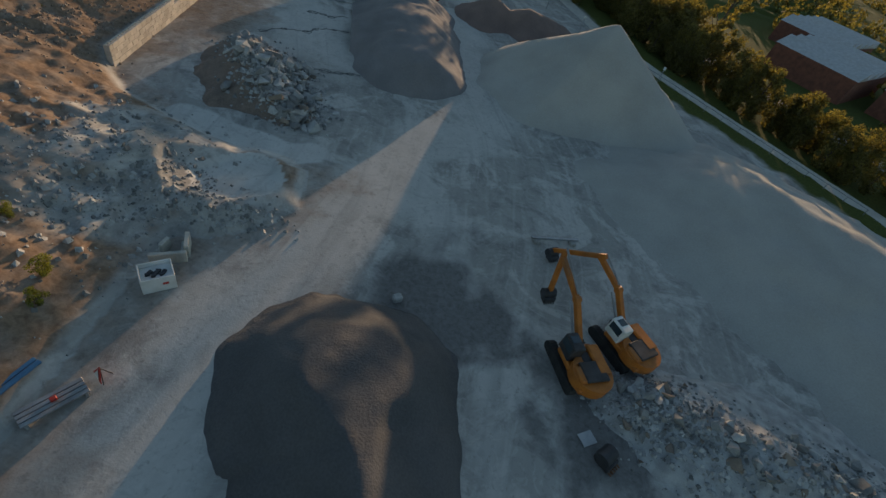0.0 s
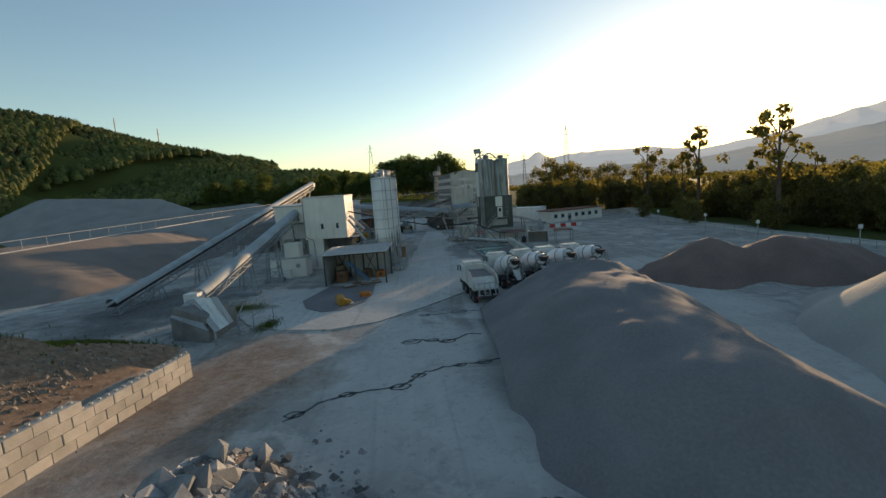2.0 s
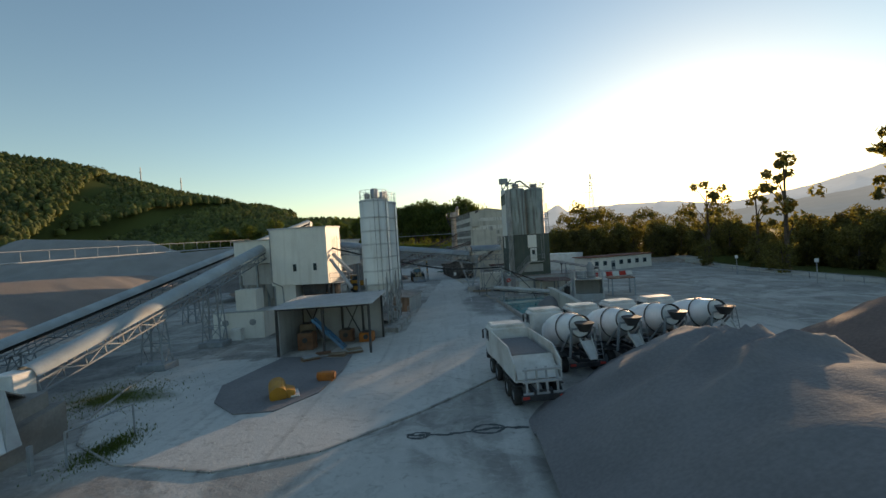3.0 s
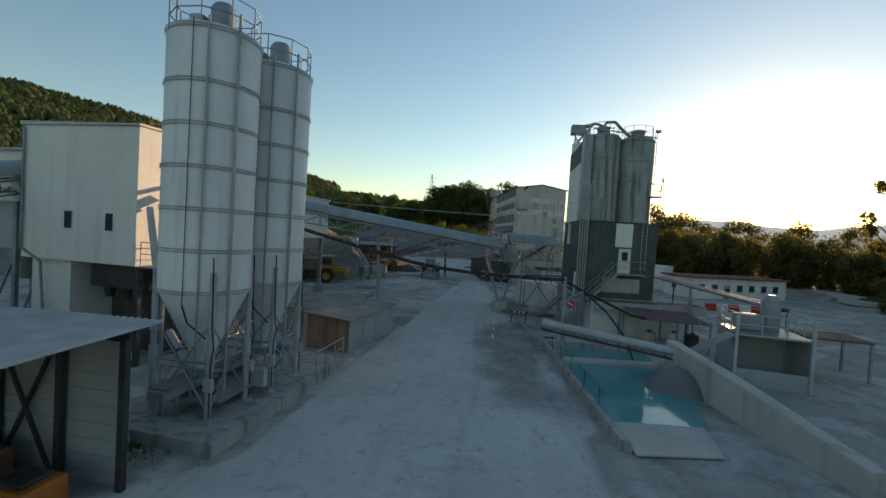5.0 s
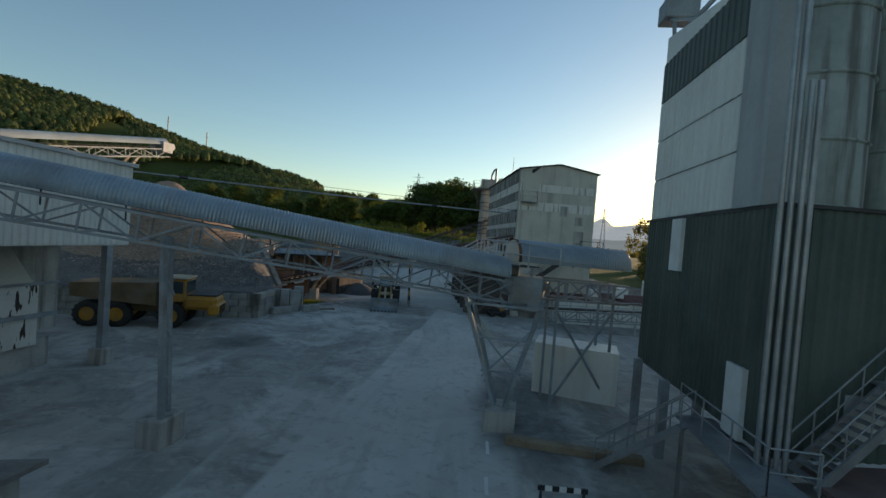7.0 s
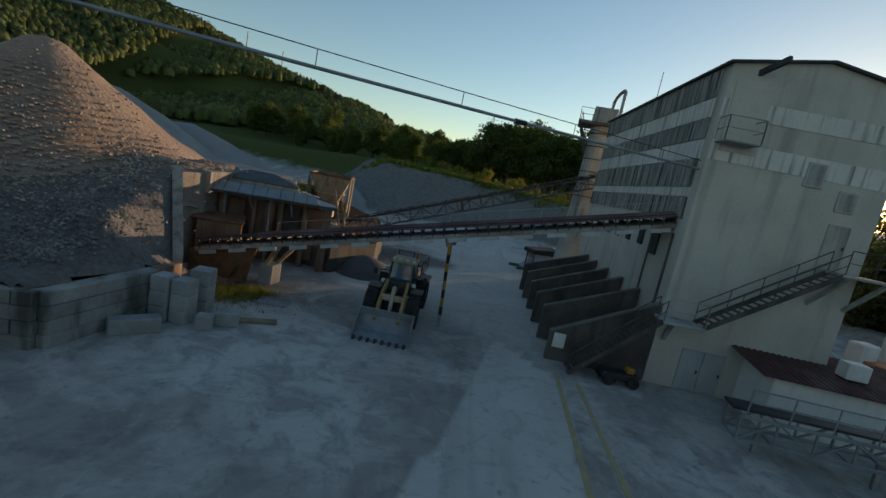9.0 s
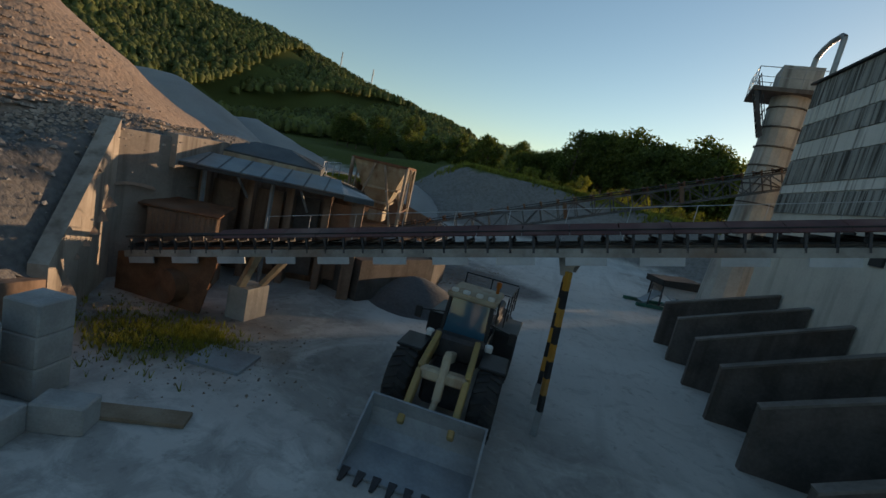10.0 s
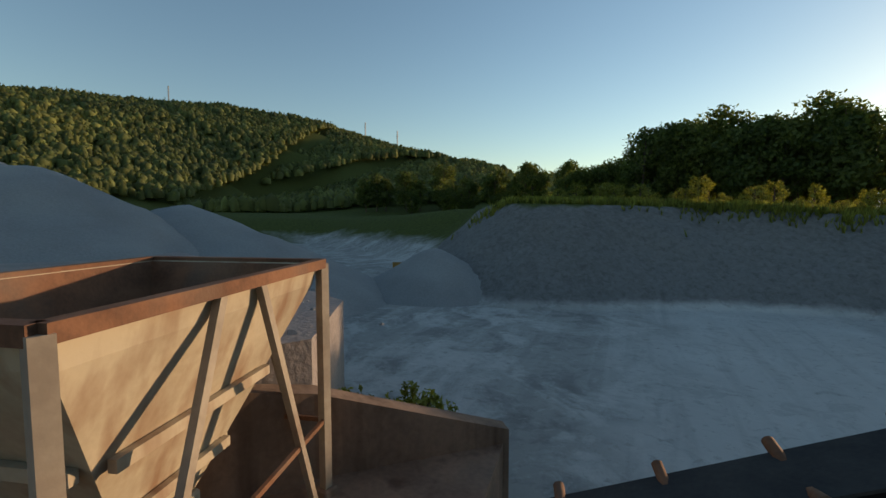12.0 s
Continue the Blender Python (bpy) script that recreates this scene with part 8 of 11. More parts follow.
    for x, y in ((10.6, 113.6), (13.2, 114.3)):
        m = Mesh()
        m.box((x, y, 3.15), (1.0, 0.7, 0.75), pose(0, 0, 0, 0, 0, 10), 0.04)
        m.ob("cooler", WHITE, b)
    w = thing("white_block", "large plain white cylindrical tank house with flat roof", "building")
    m = Mesh()
    m.prism([(18.5, 123.2), (28, 119.5), (31, 124), (24, 128), (19.4, 126.6)], -0.1, 4.1)
    m.ob("wall", WHITE, w)
    m = Mesh()
    m.box((21.6, 124.4, 4.4), (0.9, 0.8, 0.8), None, 0.05)
    m.ob("chimney", GALV, w)
    m = Mesh()
    m.box((23.4, 121.35, 2.6), (1.6, 0.08, 0.18), pose(0, 0, 0, 0, 0, -21))
    m.ob("vent_slot", BLACK, w)
    x = thing("parked_excavator", "orange excavator parked behind the workshop", "excavator", (16.4, 121.6, 0), 30)
    m = Mesh()
    m.box((0, 0, 0.5), (3.2, 2.4, 0.9), None, 0.2)
    m.ob("tracks", RUBBER, x)
    m = Mesh()
    m.box((0.2, 0, 1.7), (2.8, 2.3, 1.3), None, 0.15)
    m.ob("body", ORANGE, x)
    m = Mesh()
    m.box((-0.6, 0.6, 2.6), (1.4, 1.0, 1.4), None, 0.1)
    m.ob("cab", WHITE, x)
    k = thing("cement_conveyor", "low steel conveyor with railing by the workshop", "conveyor")
    m = Mesh()
    lattice(m, (4.4, 108.6, 1.6), (16.0, 109.2, 2.1), 1.2, 0.9, 1.2, 0.05)
    railing(m, [(4.6, 108.0, 1.7), (16, 108.6, 2.1)], 1.0, 0.035, 1.4)
    for xx in (5.5, 9.5, 13.5):
        m.beam((xx, 108.7, -0.1), (xx, 108.8, 1.0), 0.16)
    m.ob("frame", GALV, k)
    m = Mesh()
    m.beam((4.2, 108.7, 1.75), (16.2, 109.3, 2.3), 0.9, 0.1)
    m.ob("belt", STEEL_DARK, k)
    k = thing("quad_trailer", "small dark trailer with yellow fitting by the stair foot", "trailer", (0.7, 112.0, 0), 15)
    m = Mesh()
    m.box((0, 0, 0.45), (1.8, 0.8, 0.3), None, 0.06)
    m.ob("bed", STEEL_DARK, k)
    for sx in (-0.6, 0.6):
        for sy in (-0.45, 0.45):
            m = Mesh()
            m.tube((sx, sy - 0.1, 0.28), (sx, sy + 0.1, 0.28), 0.28, 14)
            m.ob("wheel", RUBBER, k)
    m = Mesh()
    m.box((0.5, 0, 0.75), (0.4, 0.4, 0.3), None, 0.05)
    m.ob("fitting", YELLOW, k)


STRINGER = mat("chipped_stringer", (0.34, 0.32, 0.29), (0.20, 0.18, 0.16), 0.75, scale=1.2, fine=9, bump=0.08, stain=(0.16, 0.09, 0.055), stain_amount=0.9)


def belt_conveyor_b():
    e = thing("belt_conveyor", "dark open belt conveyor with chipped steel troughs crossing the road", "conveyor")
    p, q = Vector((-22.6, 110.1, 1.75)), Vector((2.0, 115.1, 8.3))
    d = (q - p).normalized()
    s = d.cross(Vector((0, 0, 1))).normalized()
    up = s.cross(d).normalized()
    m = Mesh()
    for k in (-0.55, 0.55):
        m.beam(p + s * k - up * 0.25, q + s * k - up * 0.25, 0.12, 0.22)
    m.ob("stringer", STRINGER, e, "chipped rust-stained steel stringers")
    m = Mesh()
    m.beam(p + up * 0.3, q + up * 0.3, 1.0, 0.06)
    m.beam(p - up * 0.05, q - up * 0.05, 0.9, 0.04)
    m.ob("belt", RUBBER, e)
    n = 22
    for i in range(n):
        f0, f1 = i / n + 0.0005, (i + 1) / n - 0.0005
        if i < 3:
            continue
        for k, (o0, o1) in enumerate((((-0.64, 0.2), (-0.12, 0.42)), ((0.12, 0.42), (0.64, 0.2)))):
            c = Mesh()
            a, b = p + (q - p) * f0, p + (q - p) * f1
            c.plate([a + s * o0[0] + up * o0[1], a + s * o1[0] + up * o1[1], b + s * o1[0] + up * o1[1], b + s * o0[0] + up * o0[1]], 0.03)
            c.ob("cover_plate", RUST_RED, e)
    for i in range(44):
        a = p + (q - p) * ((i + 0.5) / 44)
        c = Mesh()
        c.tube(a - s * 0.5 + up * 0.02, a + s * 0.5 + up * 0.02, 0.07, 8)
        c.beam(a - s * 0.58 - up * 0.25, a - s * 0.58 + up * 0.22, 0.06)
        c.beam(a + s * 0.58 - up * 0.25, a + s * 0.58 + up * 0.22, 0.06)
        c.ob("idler", STEEL_DARK, e)
    for i in range(15):
        f0, f1 = i / 15 + 0.008, i / 15 + 0.046
        a, b = p + (q - p) * f0, p + (q - p) * f1
        c = Mesh()
        c.beam(a + s * 0.62 - up * 0.46, b + s * 0.62 - up * 0.46, 0.04, 0.2)
        c.ob("drip_plate", GALV_LIGHT, e)
    r = Mesh()
    railing(r, [p + (q - p) * 0.14 - s * 1.65 - up * 0.2, q - s * 1.65 - up * 0.2], 1.05, 0.012, 1.6)
    r.ob("railing", GALV_LIGHT, e)
    w = Mesh()
    w.beam(p + (q - p) * 0.14 - s * 1.15 - up * 0.25, q - s * 1.15 - up * 0.25, 1.06, 0.05)
    w.ob("walkway", GALV, e)
    # striped portal leg
    for k in (-0.45, 0.45):
        top, bot = Vector((-9.03 - k * 0.27, 113.0 + k * 1.4, 4.6)), Vector((-8.95 - k * 0.5, 113.5 + k * 2.0, 0.7))
        for j in range(8):
            c = Mesh()
            c.beam(top + (bot - top) * (j / 8), top + (bot - top) * ((j + 1) / 8), 0.13, 0.13)
            c.ob("leg_stripe", BLACK if j % 2 else YELLOW, e)
        c = Mesh()
        c.beam(bot, (bot.x, bot.y, -0.1), 0.18, 0.18)
        c.ob("leg_foot", STEEL_PAINT, e)
    for y in (112.45, 113.65):
        c = Mesh()
        c.plate([(-9.32, y, 5.05), (-8.72, y, 5.05), (-8.92, y, 4.45), (-9.12, y, 4.45)], 0.1)
        c.ob("leg_head", STRINGER, e)
    c = Mesh()
    c.beam((-9.05, 112.3, 4.95), (-9.05, 113.8, 4.95), 0.16, 0.18)
    c.ob("head_beam", STRINGER, e)
    # tail end supports and guards
    c = Mesh()
    c.prism([(-19.4, 111.2), (-18.7, 111.4), (-18.8, 112.4), (-19.5, 112.2)], -0.1, 1.15)
    c.ob("tail_block", CONCRETE, e)
    c = Mesh()
    c.beam((-19.2, 111.5, 1.1), (-18.3, 111.2, 2.5), 0.22)
    c.beam((-19.0, 112.2, 1.1), (-17.6, 112.0, 2.7), 0.18)
    c.ob("tail_strut", CREAM_STEEL, e)
    c = Mesh()
    c.plate([(-22.8, 109.6, 0.2), (-19.6, 110.4, 0.2), (-19.2, 110.6, 2.3), (-22.8, 109.6, 1.5)], 0.08)
    c.tube((-20.6, 109.8, 0.9), (-20.6, 110.8, 0.9), 0.55, 16)
    c.ob("tail_guard", RUST, e)


STRINGER_DARK = mat("grimy_girder", (0.14, 0.14, 0.145), (0.08, 0.08, 0.08), 0.65, metal=0.2, scale=1.5, fine=12, bump=0.06, stain=(0.16, 0.10, 0.065), stain_amount=0.6)


def lattice_conveyor_c():
    e = thing("lattice_conveyor", "rusty lattice-frame belt conveyor rising to the crushing building", "conveyor")
    p, q = Vector((-22.9, 126.4, 2.1)), Vector((-0.4, 133.6, 11.25))
    m = Mesh()
    lattice(m, p, q, 0.9, 0.95, 1.1, 0.04)
    m.ob("girder", STRINGER_DARK, e)
    d = (q - p).normalized()
    s = d.cross(Vector((0, 0, 1))).normalized()
    up = s.cross(d).normalized()
    m = Mesh()
    m.beam(p + up * 0.26, q + up * 0.26, 0.75, 0.03)
    m.beam(p + up * 0.12, q + up * 0.12, 0.7, 0.04)
    m.ob("belt", RUBBER, e)
    for i in range(24):
        a = p + (q - p) * ((i + 0.5) / 24)
        c = Mesh()
        for k in (-1, 1):
            c.beam(a + s * 0.45 * k, a + s * 0.45 * k + up * 0.28, 0.06, 0.08)
            c.tube(a + s * 0.1 * k + up * 0.18, a + s * 0.5 * k + up * 0.32, 0.06, 8)
        c.ob("idler", RUST, e)
    for f in (0.45, 0.72):
        a = p + (q - p) * f
        c = Mesh()
        c.beam(a - up * 0.9 + s * 0.4, a + s * 0.45 + Vector((0, 0, 0.1)), 0.16, 0.2)
        c.ob("splice_plate", RUST, e)


# ---- crusher bay: retaining walls, sheds, hopper ----
CONCRETE_BAY = mat("bay_concrete", (0.33, 0.29, 0.25), (0.22, 0.19, 0.165), 0.9, scale=0.6, fine=9, stain=(0.07, 0.055, 0.045), stain_amount=0.8, streak=True)


CONCRETE_PIT = mat("pit_concrete", (0.40, 0.345, 0.285), (0.29, 0.245, 0.20), 0.9, scale=0.8, fine=9, stain=(0.10, 0.075, 0.055), stain_amount=0.7, streak=True)
HOPPER_STRUT = mat("worn_cream_frame", (0.36, 0.31, 0.24), (0.25, 0.21, 0.165), 0.75, scale=1.4, fine=10, bump=0.06, stain=(0.16, 0.08, 0.045), stain_amount=0.85)


def crusher_bay():
    w = Mesh()
    w.prism([(-20.5, 106.25), (-20.2, 106.55), (-24.4, 110.1), (-24.75, 109.75)], -0.1, [2.0, 2.0, 5.75, 5.75])
    tagged(w.ob("wall_wing", CONCRETE_PIT), "sloping pale concrete wing wall holding back the gravel fill", "wall", kind="structure")
    w = Mesh()
    w.prism([(-24.75, 110.1), (-24.4, 110.1), (-24.5, 112.0), (-25.2, 114.9), (-25.6, 114.8), (-24.9, 112.0)], -0.1, 5.45)
    w.prism([(-24.95, 111.9), (-24.2, 112.0), (-24.9, 114.9), (-25.8, 114.8)], 4.3, 5.6)
    tagged(w.ob("wall_retaining", CONCRETE_BAY), "tall stained concrete retaining wall beside the shed", "wall", kind="structure")
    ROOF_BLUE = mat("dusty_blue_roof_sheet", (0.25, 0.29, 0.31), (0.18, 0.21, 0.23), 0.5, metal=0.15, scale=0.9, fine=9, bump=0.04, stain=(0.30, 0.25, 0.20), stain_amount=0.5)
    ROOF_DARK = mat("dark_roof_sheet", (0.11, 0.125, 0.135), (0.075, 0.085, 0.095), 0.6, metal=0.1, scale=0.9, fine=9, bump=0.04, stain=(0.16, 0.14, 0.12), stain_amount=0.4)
    e = thing("crusher_shed", "open crusher shed of brown stained concrete with tin lean-to roof", "shed")
    A, B = Vector((-24.3, 112.7, 0)), Vector((-18.3, 116.6, 0))
    u = (B - A).normalized()
    v = Vector((-u.y, u.x, 0))
    P = lambda a, b, z=0.0: A + u * a + v * b + Vector((0, 0, z))
    L = (B - A).length
    k = Mesh()
    k.prism([P(0.2, 1.95)[:2], P(L - 0.4, 1.95)[:2], P(L - 0.4, 2.2)[:2], P(0.2, 2.2)[:2]], -0.1, 4.7)
    k.ob("back_wall", CONCRETE_BROWN, e)
    for a in (0.1, 2.0, 3.7, 5.3):
        k = Mesh()
        k.prism([P(a, 0.8)[:2], P(a + 0.3, 0.8)[:2], P(a + 0.3, 1.9)[:2], P(a, 1.9)[:2]], -0.1, 4.6)
        k.ob("divider", CONCRETE_BROWN, e)
    for a in (1.0, 2.85, 4.5, 6.0):
        k = Mesh()
        k.box(P(a, 1.55, 2.2), (1.1, 0.12, 3.6), u.to_track_quat("X", "Z").to_matrix().to_4x4())
        k.ob("plank_panel", CONCRETE_BROWN if a != 4.5 else CONCRETE_DARK, e)
    k = Mesh()
    k.prism([P(L - 0.6, 0.1)[:2], P(L - 0.1, 0.1)[:2], P(L - 0.1, 0.75)[:2], P(L - 0.6, 0.75)[:2]], -0.1, 4.45)
    k.ob("end_pillar", CONCRETE_BROWN, e, "sunlit concrete end pillar")
    n = 8
    for i in range(n):
        a0, a1 = -0.4 + 6.6 * i / n, -0.4 + 6.6 * (i + 0.97) / n
        t0, t1 = min(a0, 5.2 + 0.08 * i), min(a1, 5.25 + 0.08 * i)
        k = Mesh()
        k.plate([P(a0, -0.5, 4.6), P(a1, -0.5, 4.6), P(t1, 0.95, 5.06), P(t0, 0.95, 5.06)], 0.05)
        k.ob("roof_sheet", ROOF_BLUE, e)
        k = Mesh()
        k.beam(P(a0, -0.5, 4.64), P(t0, 0.95, 5.1), 0.06, 0.07)
        k.ob("roof_batten", ROOF_DARK, e)
    # hipped end of the lean-to, ribbed along its length
    SE, NE, FOOT, TOP, NW = P(7.4, 0.0, 4.56), P(6.25, 3.1, 4.74), P(6.2, -0.5, 4.6), P(5.85, 0.75, 4.92), P(4.95, 1.5, 5.1)
    ME = SE.lerp(NE, 0.42)
    k = Mesh()
    k.plate([FOOT, SE, ME, TOP], 0.05)
    k.ob("roof_sheet", ROOF_BLUE, e)
    for i in range(3):
        k = Mesh()
        k.plate([TOP.lerp(NW, i / 3), ME.lerp(NE, i / 3), ME.lerp(NE, (i + 1) / 3), TOP.lerp(NW, (i + 1) / 3)], 0.05)
        k.ob("roof_sheet", ROOF_BLUE, e)
    for i in range(4):
        k = Mesh()
        k.beam(TOP.lerp(NW, i / 3) + Vector((0, 0, 0.05)), ME.lerp(NE, i / 3) + Vector((0, 0, 0.05)), 0.07, 0.09)
        k.ob("roof_batten", ROOF_DARK, e)
    k = Mesh()
    k.beam(FOOT + Vector((0, 0, 0.05)), TOP + Vector((0, 0, 0.05)), 0.08, 0.06)
    k.ob("hip_flashing", GALV_LIGHT, e)
    for a, b in ((FOOT, SE), (SE, NE)):
        k = Mesh()
        k.beam(a - Vector((0, 0, 0.1)), b - Vector((0, 0, 0.1)), 0.06, 0.2)
        k.ob("fascia", ROOF_DARK, e)
    k = Mesh()
    k.beam(P(-0.4, -0.45, 4.52), P(6.2, -0.45, 4.52), 0.1, 0.14)
    k.ob("eave_beam", STEEL_DARK, e)
    for a in (1.9, 4.4):
        k = Mesh()
        k.beam(P(a, -0.3, 4.5), P(a + 0.2, 1.0, 3.4), 0.08)
        k.ob("brace", STEEL_PAINT, e)
    for a in (0.5, 3.2):
        k = Mesh()
        k.beam(P(a, 0.2, -0.1), P(a, 0.2, 4.5), 0.12)
        k.ob("post", STEEL_PAINT, e)
    # rear house with its own dark sheet roof
    R4 = [P(0.0, 1.75, 5.25), P(4.75, 1.95, 5.22), P(4.5, 4.4, 5.3), P(0.0, 4.4, 5.35)]
    R0, R1 = P(1.5, 3.1, 5.85), P(3.0, 3.1, 5.82)
    k = Mesh()
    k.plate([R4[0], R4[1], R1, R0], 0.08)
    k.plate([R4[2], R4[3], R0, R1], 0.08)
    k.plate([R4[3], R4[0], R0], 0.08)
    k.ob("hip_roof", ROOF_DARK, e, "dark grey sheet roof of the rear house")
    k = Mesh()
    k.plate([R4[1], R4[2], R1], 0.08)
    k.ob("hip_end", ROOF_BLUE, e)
    for i in range(5):
        k = Mesh()
        q = R4[1].lerp(R4[2], i / 4)
        k.beam(q + Vector((0, 0, 0.06)), q.lerp(R1, 0.97 - 0.28 * abs(i - 2) / 2) + Vector((0, 0, 0.06)), 0.08, 0.1)
        k.beam(q + Vector((0, 0, 0.08)), q - Vector((0, 0, 0.28)), 0.08, 0.08)
        k.ob("roof_batten", ROOF_DARK, e)
    k = Mesh()
    k.beam(R4[1] - Vector((0, 0, 0.14)), R4[2] - Vector((0, 0, 0.14)), 0.05, 0.26)
    k.beam(R4[0] - Vector((0, 0, 0.1)), R4[1] - Vector((0, 0, 0.1)), 0.05, 0.2)
    k.ob("fascia", CREAM_STEEL, e)
    k = Mesh()
    k.prism([P(0.4, 2.25)[:2], P(4.2, 2.25)[:2], P(4.2, 4.0)[:2], P(0.4, 4.0)[:2]], -0.1, 5.2)
    k.ob("rear_house", STEEL_PAINT, e)
    c = thing("sheet_cabin", "small brown corrugated cabin against the retaining wall", "cabin")
    k = Mesh()
    k.corrugated((-23.9, 111.0, -0.1), (-21.9, 112.4, -0.1), (0, 0, 2.9), 0.2, 0.03)
    k.corrugated((-21.9, 112.4, -0.1), (-22.9, 113.6, -0.1), (0, 0, 2.9), 0.2, 0.03)
    k.ob("wall", CONCRETE_BROWN, c)
    k = Mesh()
    k.plate([(-24.2, 110.8, 2.85), (-21.7, 112.3, 2.85), (-22.8, 113.8, 3.05), (-25.2, 112.2, 3.05)], 0.06)
    k.ob("roof", RUST, c)
    # walls, decks and terrace of the hopper pit
    w = Mesh()
    w.prism([(-18.2, 116.9), (-17.0, 121.8), (-17.4, 121.9), (-18.7, 117.0)], -0.1, 1.9)
    w.prism([(-17.0, 121.8), (-18.0, 125.5), (-18.4, 125.4), (-17.4, 121.7)], -0.1, 1.95)
    # The shade this wall stands in is put into its dark concrete colour.
    tagged(w.ob("wall_pit", CONCRETE_DARK), "dark concrete wall round the hopper pit, shade put into its colour", "wall", kind="structure")
    w = Mesh()
    w.prism([(-25.5, 125.5), (-24.0, 129.2), (-21.4, 132.5), (-21.7, 132.8), (-24.4, 129.5), (-25.9, 125.6)], -0.1, [4.7, 3.7, 2.3, 2.3, 3.7, 4.7])
    tagged(w.ob("wall_pit_rear", CONCRETE_BROWN), "sloping brown concrete wall behind the steel hopper", "wall", kind="structure")
    w = Mesh()
    w.prism([(-21.3, 117.3), (-24.24, 121.7), (-25.4, 123.5), (-25.6, 125.4), (-26.0, 125.5), (-25.8, 123.6), (-24.6, 121.95), (-21.7, 117.6)], -0.1, [4.75, 4.66, 4.66, 4.75, 4.75, 4.66, 4.66, 4.75])
    tagged(w.ob("wall_pit_west", CONCRETE_PIT), "sunlit stained concrete wall between terrace and hopper", "wall", kind="structure")
    d = Mesh()
    d.prism([(-23.8, 121.4), (-20.8, 124.2), (-20.2, 127.6), (-21.5, 132.4), (-24.1, 129.1), (-25.6, 125.4), (-25.4, 123.5)], -0.1, 2.0)
    tagged(d.ob("hopper_deck", CONCRETE_BROWN), "dusty reddish concrete slab under the hopper", "deck", kind="structure")
    d = Mesh()
    d.prism([(-21.5, 117.6), (-18.6, 117.1), (-17.3, 121.9), (-18.4, 125.6), (-20.2, 127.5), (-20.8, 124.15), (-23.85, 121.3)], -0.1, 1.45)
    tagged(d.ob("pit_deck", CONCRETE_DARK), "dark concrete deck before the hopper", "deck", kind="structure")
    g = Mesh()
    g.prism([(-21.75, 117.6), (-24.65, 121.95), (-25.85, 123.65), (-26.05, 125.55), (-24.5, 129.6), (-27, 133), (-52, 141), (-90, 146), (-90, 122), (-40, 117.5), (-27, 114.5)], -0.1, 4.6)
    tagged(g.ob("gravel_terrace", GRAVEL_SUN_TINT), "raised terrace of grey gravel behind the hopper pit, pinkish sunlight tinted in", "terrace", kind="structure")
    r = thing("deck_beam", "blue-grey steel channel along the edge of the hopper slab", "beam")
    m = Mesh()
    m.beam((-23.85, 121.25, 2.02), (-20.75, 124.15, 2.02), 0.14, 0.2)
    m.ob("channel", STEEL_PAINT, r)
    for i in range(3):
        m = Mesh()
        q = Vector((-23.5, 121.5, 1.4)).lerp(Vector((-21.0, 123.8, 1.4)), i / 2)
        m.beam(q, q + Vector((0, 0, 0.55)), 0.12)
        m.ob("stub_post", STEEL_PAINT, r)
    r = thing("rod_bundle", "upright bundle of rusty steel rods on the pit deck", "steel rods")
    for x, y, h in ((-19.0, 122.3, 2.2), (-18.85, 122.45, 2.3), (-18.75, 122.6, 2.1), (-18.6, 122.75, 2.25), (-22.6, 120.0, 2.0), (-22.5, 120.2, 1.8), (-22.35, 120.35, 2.1)):
        m = Mesh()
        m.tube((x, y, 1.4), (x + 0.05, y + 0.03, 1.4 + h), 0.025, 6)
        m.ob("rod", RUST, r)
    r = thing("pit_railing", "bent steel railing along the pit deck", "railing")
    m = Mesh()
    railing(m, [(-20.6, 118.6, 1.45), (-17.45, 121.7, 1.7), (-18.1, 125.2, 1.9)], 1.0, 0.025, 1.6)
    m.ob("rail", GALV, r)
    m = Mesh()
    m.path([(-18.2, 121.0, 2.68), (-17.9, 121.25, 2.72), (-17.75, 121.4, 2.6), (-17.9, 121.3, 2.2), (-18.15, 121.0, 2.0)], 0.018, 6)
    m.ob("bent_bar", GALV_LIGHT, r)
    r = thing("terrace_railing", "pale galvanised steel railing on the terrace edge", "railing")
    posts = [Vector(p) for p in ((-22.75, 118.6, 4.6), (-24.2, 120.55, 4.6), (-25.1, 122.2, 4.6), (-25.85, 123.7, 4.6))]
    for p in posts:
        m = Mesh()
        m.tube(p, p + Vector((0, 0, 1.08)), 0.035, 8)
        m.ob("post", GALV_LIGHT, r)
    for z in (0.52, 1.05):
        m = Mesh()
        m.path([posts[0] + Vector((0, 0, z)), posts[1] + Vector((0.1, -0.2, z)), posts[1] + Vector((0, 0, z - 0.06)), posts[2] + Vector((0, 0, z)), posts[3] + Vector((0, 0, z))], 0.03, 8)
        m.ob("rail", GALV_LIGHT, r)
    h = thing("feed_hopper", "large cream steel feed hopper on a rusty four-leg frame", "hopper")
    T = [Vector((-24.66, 123.3, 6.25)), Vector((-21.5, 124.6, 6.25)), Vector((-23.5, 129.0, 6.25)), Vector((-26.66, 127.7, 6.25))]
    c0 = (T[0] + T[2]) / 2
    Bm = [c0 + (p - c0) * 0.22 - Vector((0, 0, 3.3)) for p in T]
    Mi = [c0 + (p - c0) * 0.93 - Vector((0, 0, 0.35)) for p in T]
